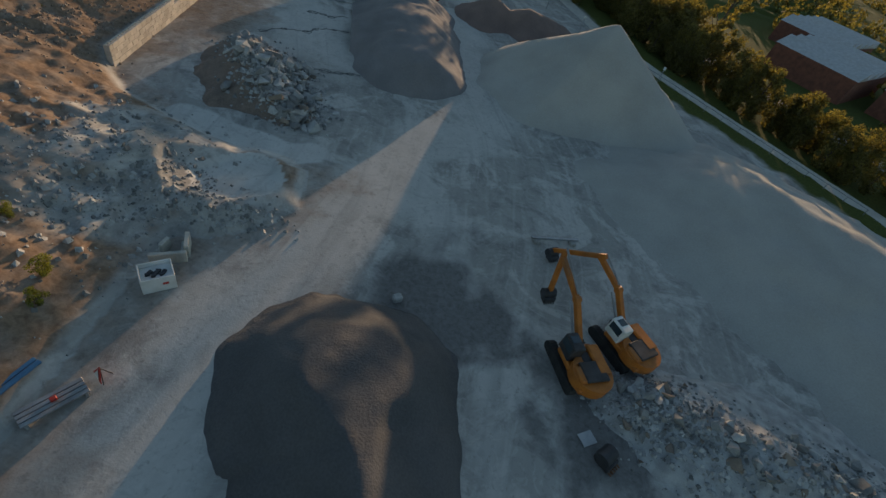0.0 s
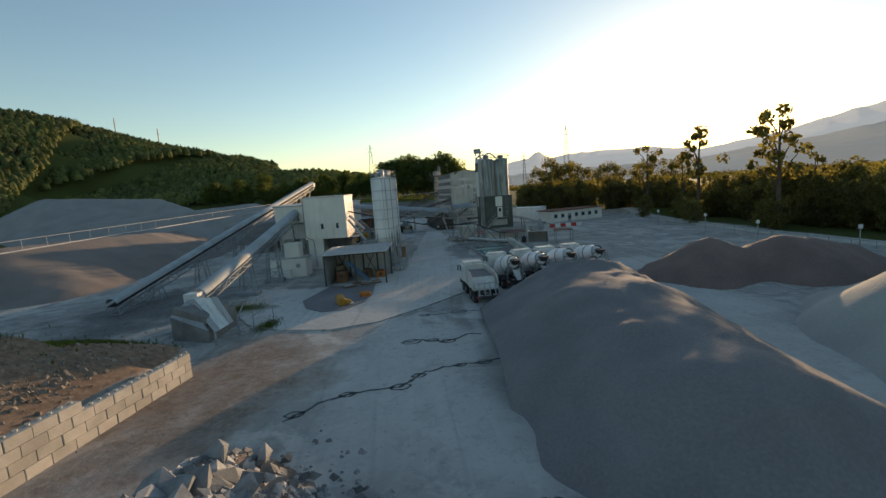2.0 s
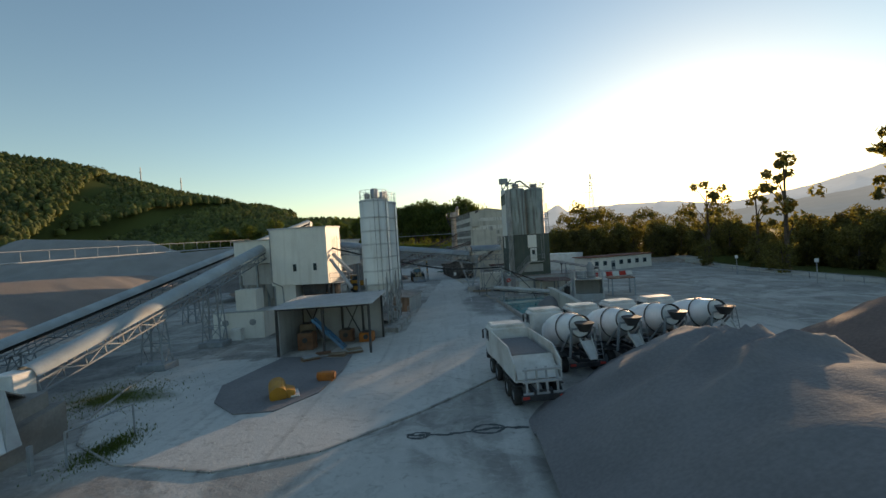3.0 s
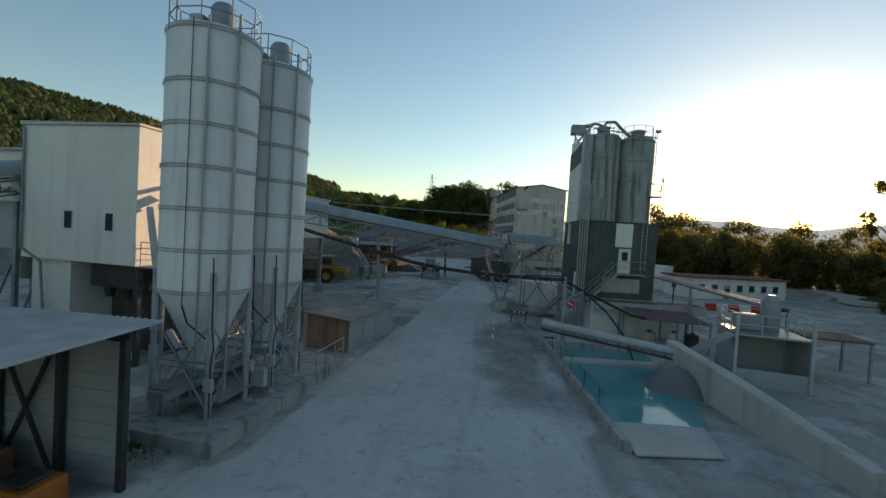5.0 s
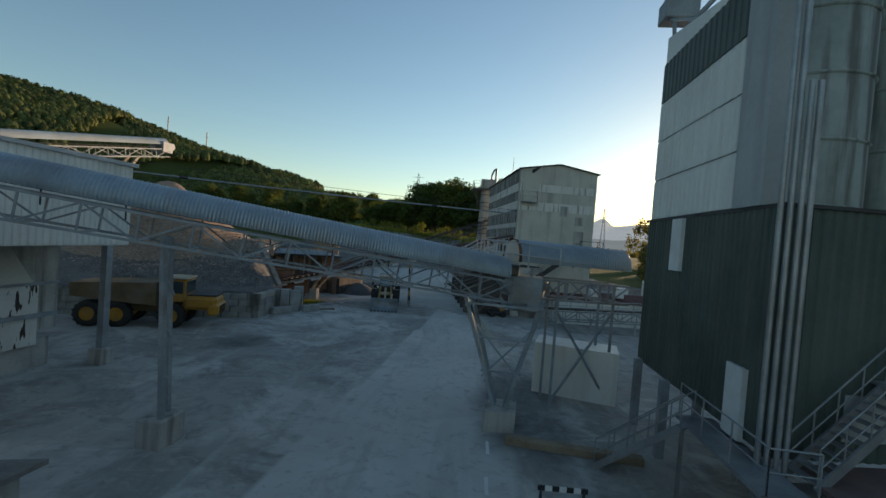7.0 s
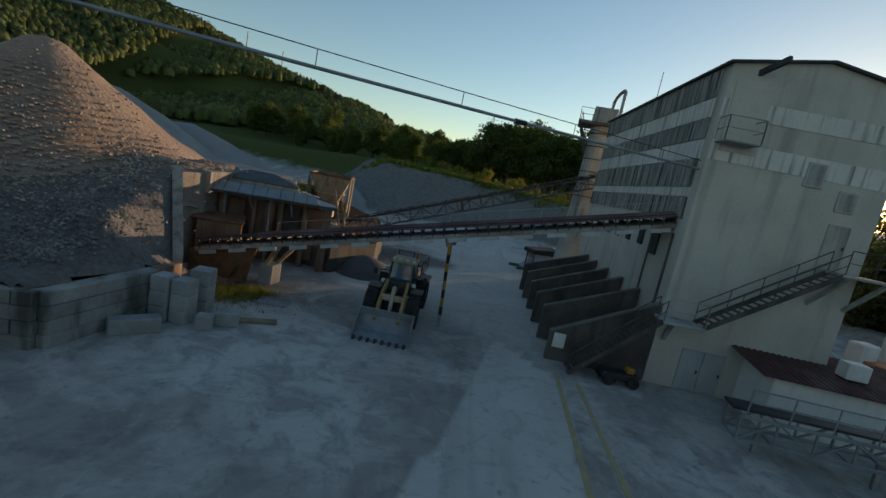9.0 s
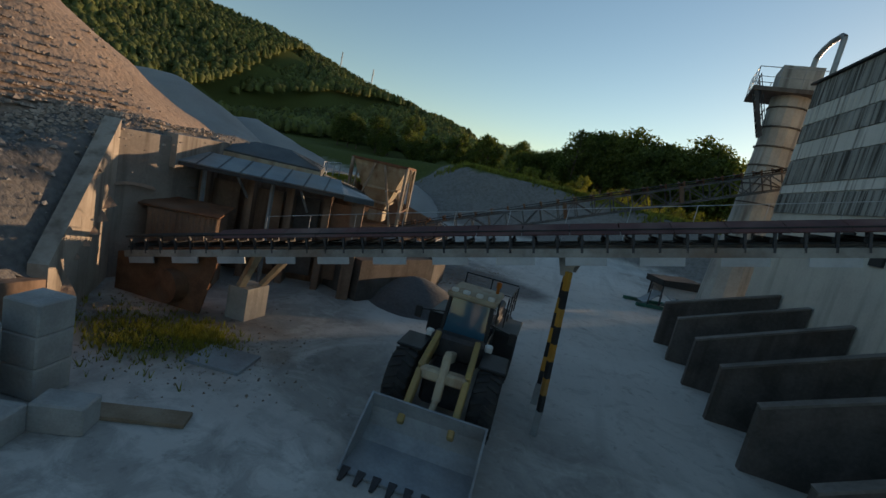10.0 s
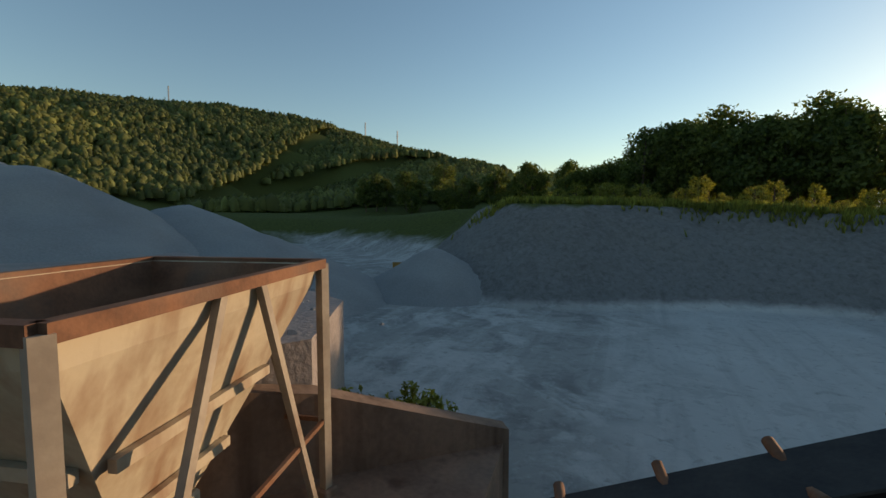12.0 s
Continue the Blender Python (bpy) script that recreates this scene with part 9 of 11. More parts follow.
    for i in range(4):
        j = (i + 1) % 4
        m = Mesh()
        m.plate([T[i].lerp(c0, 0.02), T[j].lerp(c0, 0.02), Mi[j], Mi[i]], 0.05)
        m.plate([Mi[i], Mi[j], Bm[j], Bm[i]], 0.05)
        m.ob("side_plate", CREAM_STEEL, h)
        m = Mesh()
        m.plate([T[i].lerp(c0, 0.06), Mi[i].lerp(c0, 0.06), Mi[j].lerp(c0, 0.06), T[j].lerp(c0, 0.06)], 0.01)
        m.plate([Mi[i].lerp(c0, 0.06), Bm[i].lerp(c0, 0.06), Bm[j].lerp(c0, 0.06), Mi[j].lerp(c0, 0.06)], 0.01)
        m.ob("liner", RUST, h, "dark rusty wear plates inside")
        for f in (0.42, 0.74):
            m = Mesh()
            a, b = Mi[i].lerp(Bm[i], f), Mi[j].lerp(Bm[j], f)
            out = ((T[i] + T[j]) / 2 - c0).normalized() * 0.1
            out.z = 0
            m.beam(a.lerp(b, 0.04) + out, a.lerp(b, 0.96) + out, 0.1, 0.14)
            m.ob("stiffener", CREAM_STEEL, h)
        m = Mesh()
        m.beam(T[i], T[j], 0.16, 0.16)
        m.ob("rim_beam", RUST, h)
        m = Mesh()
        m.beam((T[i].x, T[i].y, 4.55 if i == 3 else 1.95), T[i], 0.16, 0.16)
        m.ob("leg", HOPPER_STRUT, h)
        m = Mesh()
        low = [Vector((q.x, q.y, 4.6 if q is T[3] else 2.1)) for q in (T[i], T[j])]
        m.beam(low[0].lerp(low[1], 0.1), T[i].lerp(T[j], 0.42), 0.1, 0.12)
        m.ob("strut", HOPPER_STRUT, h)
        m = Mesh()
        m.beam(low[1].lerp(low[0], 0.1), T[j].lerp(T[i], 0.42), 0.1, 0.12)
        m.ob("strut", HOPPER_STRUT, h)
        m = Mesh()
        m.beam(Vector((T[i].x, T[i].y, 3.4)), Vector((T[j].x, T[j].y, 3.4)), 0.06, 0.08)
        m.ob("cross_tie", RUST, h)
        m = Mesh()
        m.box((T[i].x, T[i].y, 4.62 if i == 3 else 2.05), (0.3, 0.3, 0.16), None, 0.03)
        m.ob("leg_foot", CONCRETE_BROWN, h)
    m = Mesh()
    m.box(c0 - Vector((0, 0, 3.5)), (1.0, 1.3, 0.7), pose(0, 0, 0, 0, 0, 22), 0.04)
    m.tube(c0 - Vector((0.7, 0.5, 3.6)), c0 - Vector((-0.2, -0.1, 3.6)), 0.18, 12)
    m.ob("vibrating_feeder", CREAM_STEEL, h)
    m = Mesh()
    for i in range(7):
        m.beam(c0 + Vector((0.9 + 0.12 * i, -1.6, -4.2)), c0 + Vector((0.9 + 0.12 * i, -0.6, -4.15)), 0.03)
        m.beam(c0 + Vector((0.9, -1.6 + 0.16 * i, -4.2)), c0 + Vector((1.62, -1.6 + 0.16 * i, -4.2)), 0.03)
    tagged(m.ob("steel_grate", GALV), "loose steel grate lying on the pit deck", "grate")


crushing_building()
belt_conveyor_b()
lattice_conveyor_c()
crusher_bay()


# ---- overhead pipe and cables ----
def cables():
    e = thing("overhead_pipe", "slim steel pipe with hanging cable spanning the yard", "pipe")
    a, b = Vector((-29.8, 88.0, 10.5)), Vector((2.0, 113.6, 10.83))
    pts = [a + (b - a) * (i / 16) - Vector((0, 0, 0.12 * math.sin(math.pi * i / 16))) for i in range(17)]
    m = Mesh()
    m.path(pts, 0.06, 8)
    m.ob("pipe", GALV, e)
    for f in (4, 12):
        m = Mesh()
        d = (pts[f + 1] - pts[f]).normalized()
        m.tube(pts[f] - d * 0.25, pts[f] + d * 0.25, 0.1, 8)
        m.ob("joint", STEEL_DARK, e)
    m = Mesh()
    m.path([p + Vector((0, 0, 0.75 - 0.35 * (k / 16))) for k, p in enumerate(pts)], 0.018, 5)
    for k in range(1, 16, 2):
        m.tube(pts[k], pts[k] + Vector((0, 0, 0.75 - 0.35 * (k / 16))), 0.015, 5)
    m.ob("hanger_cable", STEEL_DARK, e)
    e = thing("cable_bridge", "pipe and handrail bridge running from the pit to the hall", "pipe bridge")
    a, b = Vector((-38.9, 6.0, 8.2)), Vector((-31.4, 71.0, 10.0))
    m = Mesh()
    m.path([a, b], 0.07, 8)
    m.path([a + Vector((0, 0, 0.9)), b + Vector((0, 0, 0.9))], 0.03, 6)
    for i in range(31):
        p = a + (b - a) * (i / 30)
        m.tube(p, p + Vector((0, 0, 0.9)), 0.025, 6)
    m.ob("pipe", GALV_LIGHT, e)
    for i in range(2):
        p = a + (b - a) * (0.01 + 0.98 * i)
        m = Mesh()
        m.beam((p.x, p.y, gz(p.x, p.y) - 0.2), p, 0.16)
        m.ob("mast", STEEL_PAINT, e)
    for x, y, h, s in ((-63.8, 399.5, 55.6, 2.6), (110, 381.3, 59.1, 3.0), (80, 420, 40, 2.0)):
        t = thing("power_pylon", "slender steel lattice power pylon in the distance", "pylon", (x, y, gz(x, y)))
        H = h - gz(x, y)
        m = Mesh()
        n = 10
        for i in range(n):
            z0, z1 = H * i / n, H * (i + 1) / n
            w0, w1 = s * (1.1 - i / n), s * (1.1 - (i + 1) / n)
            for a2, b2 in ((-1, -1), (1, -1), (1, 1), (-1, 1)):
                m.beam((a2 * w0, b2 * w0, z0), (a2 * w1, b2 * w1, z1), 0.16)
                m.beam((a2 * w0, b2 * w0, z0), (-b2 * w1, a2 * w1, z1), 0.1)
        for z in (0.72, 0.82, 0.92):
            m.beam((-s * 1.6, 0, H * z), (s * 1.6, 0, H * z), 0.2)
        m.ob("lattice", STEEL_PAINT, t)
    for az, d in ((-42, 560), (-63.5, 545), (-38, 520)):
        x, y = -17 + d * math.sin(radians(az)), 123 + d * math.cos(radians(az))
        t = thing("radio_mast", "thin radio mast on the hill ridge", "mast", (x, y, gz(x, y)))
        m = Mesh()
        m.beam((0, 0, 0), (0, 0, 24), 0.9)
        m.beam((-1.5, 0, 18), (1.5, 0, 18), 0.4)
        m.ob("pole", STEEL_PAINT, t)


cables()


# ---- vehicles ----
def wheel(parent, x, y, r, w, hub=None, lugs=0):
    """A wheel at (x, y) standing on the ground, axle along x; tyre with tread lugs, and a rim."""
    t = Mesh()
    prof = [(r * 0.55, -w / 2), (r * 0.9, -w / 2), (r, -w * 0.36), (r, w * 0.36), (r * 0.9, w / 2), (r * 0.55, w / 2)]
    t.lathe(prof, (x, y, r), 24, Vector((1, 0, 0)), False)
    for i in range(lugs):
        a = 2 * math.pi * i / lugs
        for s in (-1, 1):
            b = a + (math.pi / lugs if s > 0 else 0)
            c = Vector((x + s * w * 0.22, y + math.cos(b) * r * 1.005, r + math.sin(b) * r * 1.005))
            t.box(c, (w * 0.5, r * 0.11, r * 0.08), Matrix.Rotation(b - math.pi / 2, 4, "X") @ Matrix.Rotation(0.45 * s, 4, "Z"))
    tyre = t.ob("wheel", RUBBER, parent)
    h = Mesh()
    h.lathe([(r * 0.56, -w * 0.42), (r * 0.3, -w * 0.3), (r * 0.3, w * 0.3), (r * 0.56, w * 0.42)], (x, y, r), 16, Vector((1, 0, 0)))
    h.ob("rim", hub or STEEL_PAINT, tyre)


def truck_base(label, x, y, turn, group=""):
    """A four-axle truck chassis with its cab; it heads along +y, its tail at the origin."""
    e = thing("mixer_truck", label, "truck", (x, y, 0), turn, group)
    c = Mesh()
    for s in (-0.42, 0.42):
        c.beam((s, 0.2, 0.95), (s, 8.0, 0.95), 0.12, 0.28)
    for yy in (0.4, 2.0, 3.6, 5.2, 6.6):
        c.beam((-0.45, yy, 0.95), (0.45, yy, 0.95), 0.1, 0.2)
    c.box((0, 0.15, 0.75), (2.3, 0.12, 0.3), None, 0.03)
    c.ob("chassis", STEEL_DARK, e)
    for yy in (1.5, 2.85, 5.7, 7.3):
        for s in (-1, 1):
            wheel(e, s * 1.05, yy, 0.51, 0.45 if yy < 3 else 0.3)
    for yy in (1.5, 2.85):
        for s in (-1, 1):
            f = Mesh()
            f.box((s * 1.05, yy, 1.12), (0.5, 1.15, 0.06), None, 0.02)
            f.ob("mudguard", BLACK, e)
    for s in (-1, 1):
        l = Mesh()
        l.box((s * 0.95, 0.05, 0.8), (0.35, 0.06, 0.14), None, 0.02)
        l.ob("rear_light", RED, e)
    k = Mesh()
    k.box((0, 7.75, 2.0), (2.45, 1.75, 1.95), None, 0.12)
    k.box((0, 7.7, 3.05), (2.2, 1.4, 0.25), None, 0.1)
    cab = k.ob("cab", TRUCK_WHITE, e)
    k = Mesh()
    k.box((0, 8.63, 2.4), (2.1, 0.04, 0.85), None, 0.02)
    k.ob("windscreen", GLASS, cab)
    for s in (-1, 1):
        k = Mesh()
        k.box((s * 1.235, 7.95, 2.4), (0.03, 0.9, 0.7), None, 0.01)
        k.ob("side_window", GLASS, cab)
        k = Mesh()
        k.box((s * 1.42, 8.5, 2.35), (0.12, 0.12, 0.6), None, 0.03)
        k.beam((s * 1.2, 8.4, 2.7), (s * 1.42, 8.5, 2.65), 0.04)
        k.ob("mirror", BLACK, cab)
    k = Mesh()
    k.box((0, 8.62, 1.0), (2.45, 0.25, 0.7), None, 0.06)
    k.ob("bumper", STEEL_DARK, cab)
    return e


def mixer(x, y, turn):
    e = truck_base("white concrete mixer truck with dusty drum, parked in a row", x, y, turn, "row of mixer trucks")
    ax = Vector((0, 0.96, -0.27)).normalized()
    o = Vector((0, 1.0, 2.95))
    d = Mesh()
    d.lathe([(0.62, 0.0), (0.78, 0.4), (1.02, 1.5), (1.18, 2.6), (1.18, 3.6), (1.02, 4.6), (0.6, 5.3), (0.3, 5.5)], o, 28, ax)
    drum = d.ob("drum", DRUM_WHITE, e)
    m = Mesh()
    m.lathe([(0.72, -0.12), (0.74, 0.0), (0.66, 0.08)], o, 28, ax, False)
    m.lathe([(1.05, 1.42), (1.09, 1.5), (1.05, 1.58)], o, 28, ax, False)
    m.ob("drum_ring", STEEL_DARK, drum)
    m = Mesh()
    m.lathe([(0.6, 0.02), (0.2, 0.6)], o, 20, ax)
    m.ob("drum_mouth", CONCRETE_DARK, drum)
    f = Mesh()
    for s in (-1, 1):
        f.beam((s * 0.85, 0.75, 1.1), (s * 0.75, 0.55, 2.9), 0.12)
        f.beam((s * 0.85, 2.2, 1.1), (s * 0.8, 0.8, 2.5), 0.1)
        f.beam((s * 0.9, 5.9, 1.1), (s * 0.5, 6.1, 2.0), 0.12)
    f.beam((-0.75, 0.55, 2.9), (0.75, 0.55, 2.9), 0.1)
    f.ob("drum_frame", STEEL_PAINT, e)
    h = Mesh()
    h.lathe([(0.62, 0.55), (0.3, 0.0)], (0, 0.35, 2.75), 14)
    h.ob("charge_hopper", STEEL_DARK, e)
    h = Mesh()
    h.plate([(-0.35, 0.25, 2.2), (0.35, 0.25, 2.2), (0.22, -0.75, 1.3), (-0.22, -0.75, 1.3)], 0.05)
    h.plate([(-0.35, 0.25, 2.45), (-0.35, 0.25, 2.2), (-0.22, -0.75, 1.3), (-0.22, -0.75, 1.5)], 0.04)
    h.plate([(0.35, 0.25, 2.2), (0.35, 0.25, 2.45), (0.22, -0.75, 1.5), (0.22, -0.75, 1.3)], 0.04)
    h.ob("discharge_chute", TRUCK_WHITE, e)
    l = Mesh()
    for s in (-0.2, 0.2):
        l.beam((0.85 + s, 0.1, 0.9), (0.75 + s, 0.45, 3.1), 0.04)
    for i in range(7):
        l.tube((0.65, 0.1 + 0.05 * i, 1.0 + 0.3 * i), (1.05, 0.1 + 0.05 * i, 1.0 + 0.3 * i), 0.02, 5)
    l.ob("ladder", GALV, e)
    w = Mesh()
    w.tube((-0.5, 6.55, 1.9), (0.5, 6.55, 1.9), 0.32, 16)
    w.ob("water_tank", TRUCK_WHITE, e)


def tipper(x, y, turn):
    e = truck_base("white tipper truck with open dusty body, parked beside mixers", x, y, turn)
    e.name = "tipper_truck"
    b = Mesh()
    for s in (-1, 1):
        b.plate([(s * 1.2, 1.0, 1.35), (s * 1.2, 6.6, 1.35), (s * 1.2, 6.6, 2.9), (s * 1.2, 2.2, 2.9), (s * 1.2, 1.0, 2.3)], 0.08 * s)
    b.box((0, 3.8, 1.35), (2.4, 5.6, 0.12))
    b.box((0, 6.6, 2.15), (2.4, 0.1, 1.6))
    b.plate([(-1.1, 1.0, 1.4), (1.1, 1.0, 1.4), (1.1, 2.0, 2.4), (-1.1, 2.0, 2.4)], 0.08)
    b.ob("body", TRUCK_WHITE, e)
    b = Mesh()
    b.box((0, 4.2, 2.2), (2.2, 4.2, 0.5), None, 0.2)
    b.ob("load", GRAVEL_DARK, e)
    f = Mesh()
    for z in (0.9, 1.5, 2.1):
        f.beam((-1.0, 0.35, z), (1.0, 0.35, z), 0.1)
    for s in (-0.8, -0.25, 0.25, 0.8):
        f.beam((s, 0.35, 0.6), (s, 0.5, 2.2), 0.1)
    f.ob("rear_frame", GALV_LIGHT, e)


tipper(3.3, 29.4, 8)
for i, (tx, ty) in enumerate(((6.9, 34.6), (10.2, 35.7), (13.6, 36.8), (17.2, 37.8))):
    mixer(tx, ty, 9 + i)


def excavator(label, x, y, turn, elbow, tip, cab_white):
    """A crawler excavator heading along +y; elbow and tip are (reach, height) of the boom's and the stick's ends."""
    e = thing("excavator", label, "excavator", (x, y, 0), turn, "pair of excavators")
    for s in (-1, 1):
        t = Mesh()
        L, r = 1.75, 0.45
        ring = [(L, r + r * math.sin(a), math.cos(a) * r) for a in np.linspace(-math.pi / 2, math.pi / 2, 8)]
        pts = [(L + c, z) for _, z, c in ring] + [(-L - c, z) for _, z, c in ring[::-1]]
        n = len(pts)
        vs = [(s * 1.25 + o, p, z) for o in (-0.3, 0.3) for p, z in pts]
        t.add(vs, [tuple(range(n)), tuple(range(2 * n - 1, n - 1, -1))] + [(i, n + i, n + (i + 1) % n, (i + 1) % n) for i in range(n)])
        for k in range(16):
            t.box((s * 1.25, -L + 2 * L * k / 15, 0.92), (0.64, 0.08, 0.06))
        t.ob("track", RUBBER, e)
    b = Mesh()
    b.lathe([(0.7, 0.85), (0.7, 1.1)], (0, 0, 0), 18)
    b.box((0, 0, 0.6), (2.0, 1.8, 0.5), None, 0.1)
    b.ob("undercarriage", STEEL_DARK, e)
    b = Mesh()
    b.box((0, -0.75, 1.35), (2.75, 3.7, 0.5), None, 0.1)
    b.box((0.85, -0.6, 1.95), (1.0, 2.4, 0.8), None, 0.1)
    b.box((-0.9, -1.6, 1.9), (0.9, 1.3, 0.7), None, 0.1)
    b.lathe([(1.55, 1.15), (1.55, 2.05)], (0, -1.5, 0), 24)
    b.ob("house", ORANGE, e)
    b = Mesh()
    b.box((0, -1.5, 2.2), (1.9, 1.6, 0.25), None, 0.08)
    b.box((0.1, -0.3, 1.85), (0.9, 0.9, 0.5), None, 0.05)
    b.ob("engine_deck", STEEL_DARK, e)
    c = Mesh()
    c.box((-0.85, 0.55, 2.25), (1.0, 1.5, 1.5), None, 0.08)
    cab = c.ob("cab", WHITE if cab_white else STEEL_DARK, e)
    for nm, cc, ss in (("windscreen", (-0.85, 1.31, 2.4), (0.8, 0.03, 1.0)), ("side_window", (-1.36, 0.6, 2.5), (0.03, 1.1, 0.7)), ("roof_window", (-0.85, 0.7, 3.01), (0.7, 0.6, 0.03))):
        c = Mesh()
        c.box(cc, ss, None, 0.01)
        c.ob(nm, GLASS, cab)
    foot = Vector((0.15, 0.6, 1.6))
    el, tp = Vector((0.15, elbow[0], elbow[1])), Vector((0.15, tip[0], tip[1]))
    mid = foot.lerp(el, 0.5) + Vector((0, -0.3, 0.75))
    m = Mesh()
    m.beam(foot, mid, 0.42, 0.5, 0.05)
    m.beam(mid, el, 0.4, 0.42, 0.05)
    m.tube(mid - Vector((0.25, 0, 0)), mid + Vector((0.25, 0, 0)), 0.28, 12)
    m.ob("boom", ORANGE, e)
    m = Mesh()
    back = el + (el - tp).normalized() * 0.7
    m.beam(back, tp, 0.34, 0.42, 0.05)
    m.ob("stick", ORANGE, e)
    m = Mesh()
    m.tube(foot + Vector((0.32, 0.5, 0.1)), mid + Vector((0.32, 0.2, -0.4)), 0.09, 8)
    m.tube(foot + Vector((-0.32, 0.5, 0.1)), mid + Vector((-0.32, 0.2, -0.4)), 0.09, 8)
    m.tube(mid + Vector((0, 0.2, 0.4)), back + Vector((0, 0, 0.2)), 0.09, 8)
    m.ob("cylinder", GALV, e)
    m = Mesh()
    m.tube(tp - Vector((0.55, 0, 0.3)), tp + Vector((0.55, 0, -0.3)), 0.42, 12)
    m.box(tp + Vector((0, -0.3, -0.65)), (1.15, 0.7, 0.55), None, 0.1)
    for k in range(5):
        m.box(tp + Vector((-0.45 + 0.22 * k, -0.62, -0.9)), (0.1, 0.25, 0.08))
    m.ob("bucket", STEEL_DARK, e)


excavator("orange crawler excavator with raised boom, parked on the yard", 20.2, -38.9, 7, (7.0, 4.8), (6.2, 1.6), False)
excavator("orange crawler excavator with white cab, parked beside the rubble", 25.0, -37.0, 19, (6.0, 4.7), (10.1, 1.1), True)


FADED_YELLOW = mat("faded_yellow", (0.42, 0.30, 0.10), (0.30, 0.22, 0.09), 0.6, scale=1.5, fine=10, bump=0.05, stain=(0.16, 0.13, 0.10), stain_amount=0.8)


def wheel_loader():
    e = thing("wheel_loader", "yellow wheel loader with lowered bucket and large treaded tyres", "wheel loader", (-11.5, 113.3, 0), 190)
    # built heading +y, bucket at +y
    for x in (-1.1, 1.1):
        for y in (1.75, -1.65):
            wheel(e, x, y, 0.86, 0.66, YELLOW, 20)
    b = Mesh()
    b.box((0, -1.9, 1.55), (1.5, 2.9, 1.2), None, 0.15)
    b.box((0, -3.2, 1.3), (2.2, 0.6, 0.9), None, 0.12)
    b.box((0, -2.2, 2.2), (1.4, 2.0, 0.25), None, 0.08)
    b.ob("engine_hood", STEEL_DARK, e)
    for s in (-1, 1):
        f = Mesh()
        f.box((s * 1.1, -1.65, 1.85), (0.75, 1.8, 0.1), None, 0.04)
        f.box((s * 1.1, -0.78, 1.5), (0.75, 0.1, 0.7), None, 0.03)
        f.ob("rear_fender", BLACK, e)
        f = Mesh()
        f.box((s * 1.1, 1.3, 1.8), (0.7, 1.1, 0.08), None, 0.03)
        f.ob("front_fender", BLACK, e)
    f = Mesh()
    f.box((0, 1.3, 1.0), (1.1, 1.6, 0.9), None, 0.1)
    f.box((0, 0.85, 1.75), (1.5, 0.5, 0.7), None, 0.1)
    f.box((0, 0, 0.8), (0.8, 1.2, 0.6), None, 0.1)
    f.ob("front_frame", STEEL_DARK, e)
    c = Mesh()
    for sx in (-0.68, 0.68):
        for y0, y1 in ((-0.95, -0.85), (0.55, 0.35)):
            c.beam((sx, y0, 1.6), (sx * 0.93, y1, 2.92), 0.1, 0.12)
    c.box((0, -0.2, 1.7), (1.5, 1.7, 0.3), None, 0.05)
    cab = c.ob("cab_frame", BLACK, e)
    c = Mesh()
    c.box((0, -0.25, 2.98), (1.5, 1.6, 0.18), None, 0.06)
    c.ob("cab_roof", CREAM_STEEL, cab, "pale dusty cab roof")
    c = Mesh()
    c.plate([(-0.62, 0.57, 1.85), (0.62, 0.57, 1.85), (0.57, 0.4, 2.87), (-0.57, 0.4, 2.87)], 0.03)
    c.ob("windscreen", GLASS_BLUE, cab)
    for s in (-1, 1):
        c = Mesh()
        c.plate([(s * 0.7, -0.8, 1.85), (s * 0.7, 0.45, 1.85), (s * 0.65, 0.3, 2.87), (s * 0.65, -0.75, 2.87)], 0.02 * s)
        c.ob("side_window", GLASS, cab)
    for s in (-0.55, -0.2, 0.2, 0.55):
        c = Mesh()
        c.box((s, 0.45, 3.12), (0.2, 0.15, 0.12), None, 0.03)
        c.ob("work_light", WHITE, e)
    c = Mesh()
    c.tube((-0.55, -0.7, 3.05), (-0.55, -0.7, 3.25), 0.05, 8)
    c.tube((-0.55, -0.7, 3.25), (-0.55, -0.7, 3.43), 0.08, 10)
    c.ob("beacon", ORANGE, e)
    c = Mesh()
    railing(c, [(-0.95, -0.9, 2.0), (-1.0, -3.3, 2.0), (1.0, -3.3, 2.0)], 0.95, 0.025, 0.7)
    c.ob("handrail", BLACK, e)
    for s in (-1, 1):
        c = Mesh()
        c.beam((s * 0.7, 0.5, 2.4), (s * 1.4, 0.75, 2.35), 0.04)
        c.box((s * 1.42, 0.75, 2.25), (0.22, 0.08, 0.35), None, 0.03)
        c.ob("mirror", BLACK, e)
    for s in (-1, 1):
        a = Mesh()
        a.beam((s * 0.55, 0.95, 2.0), (s * 0.6, 2.3, 1.5), 0.16, 0.36, 0.03)
        a.beam((s * 0.6, 2.3, 1.5), (s * 0.6, 3.3, 0.55), 0.16, 0.32, 0.03)
        a.ob("lift_arm", FADED_YELLOW, e)
        a = Mesh()
        a.box((s * 0.85, 0.75, 1.95), (0.22, 0.2, 0.2), None, 0.04)
        a.ob("headlight", WHITE, e)
    a = Mesh()
    a.beam((0, 1.2, 1.6), (0, 2.3, 2.0), 0.18, 0.3, 0.04)
    a.beam((0, 2.2, 2.05), (0, 2.6, 0.95), 0.2, 0.28, 0.04)
    a.tube((0, 2.55, 1.0), (0, 3.2, 0.9), 0.08, 8)
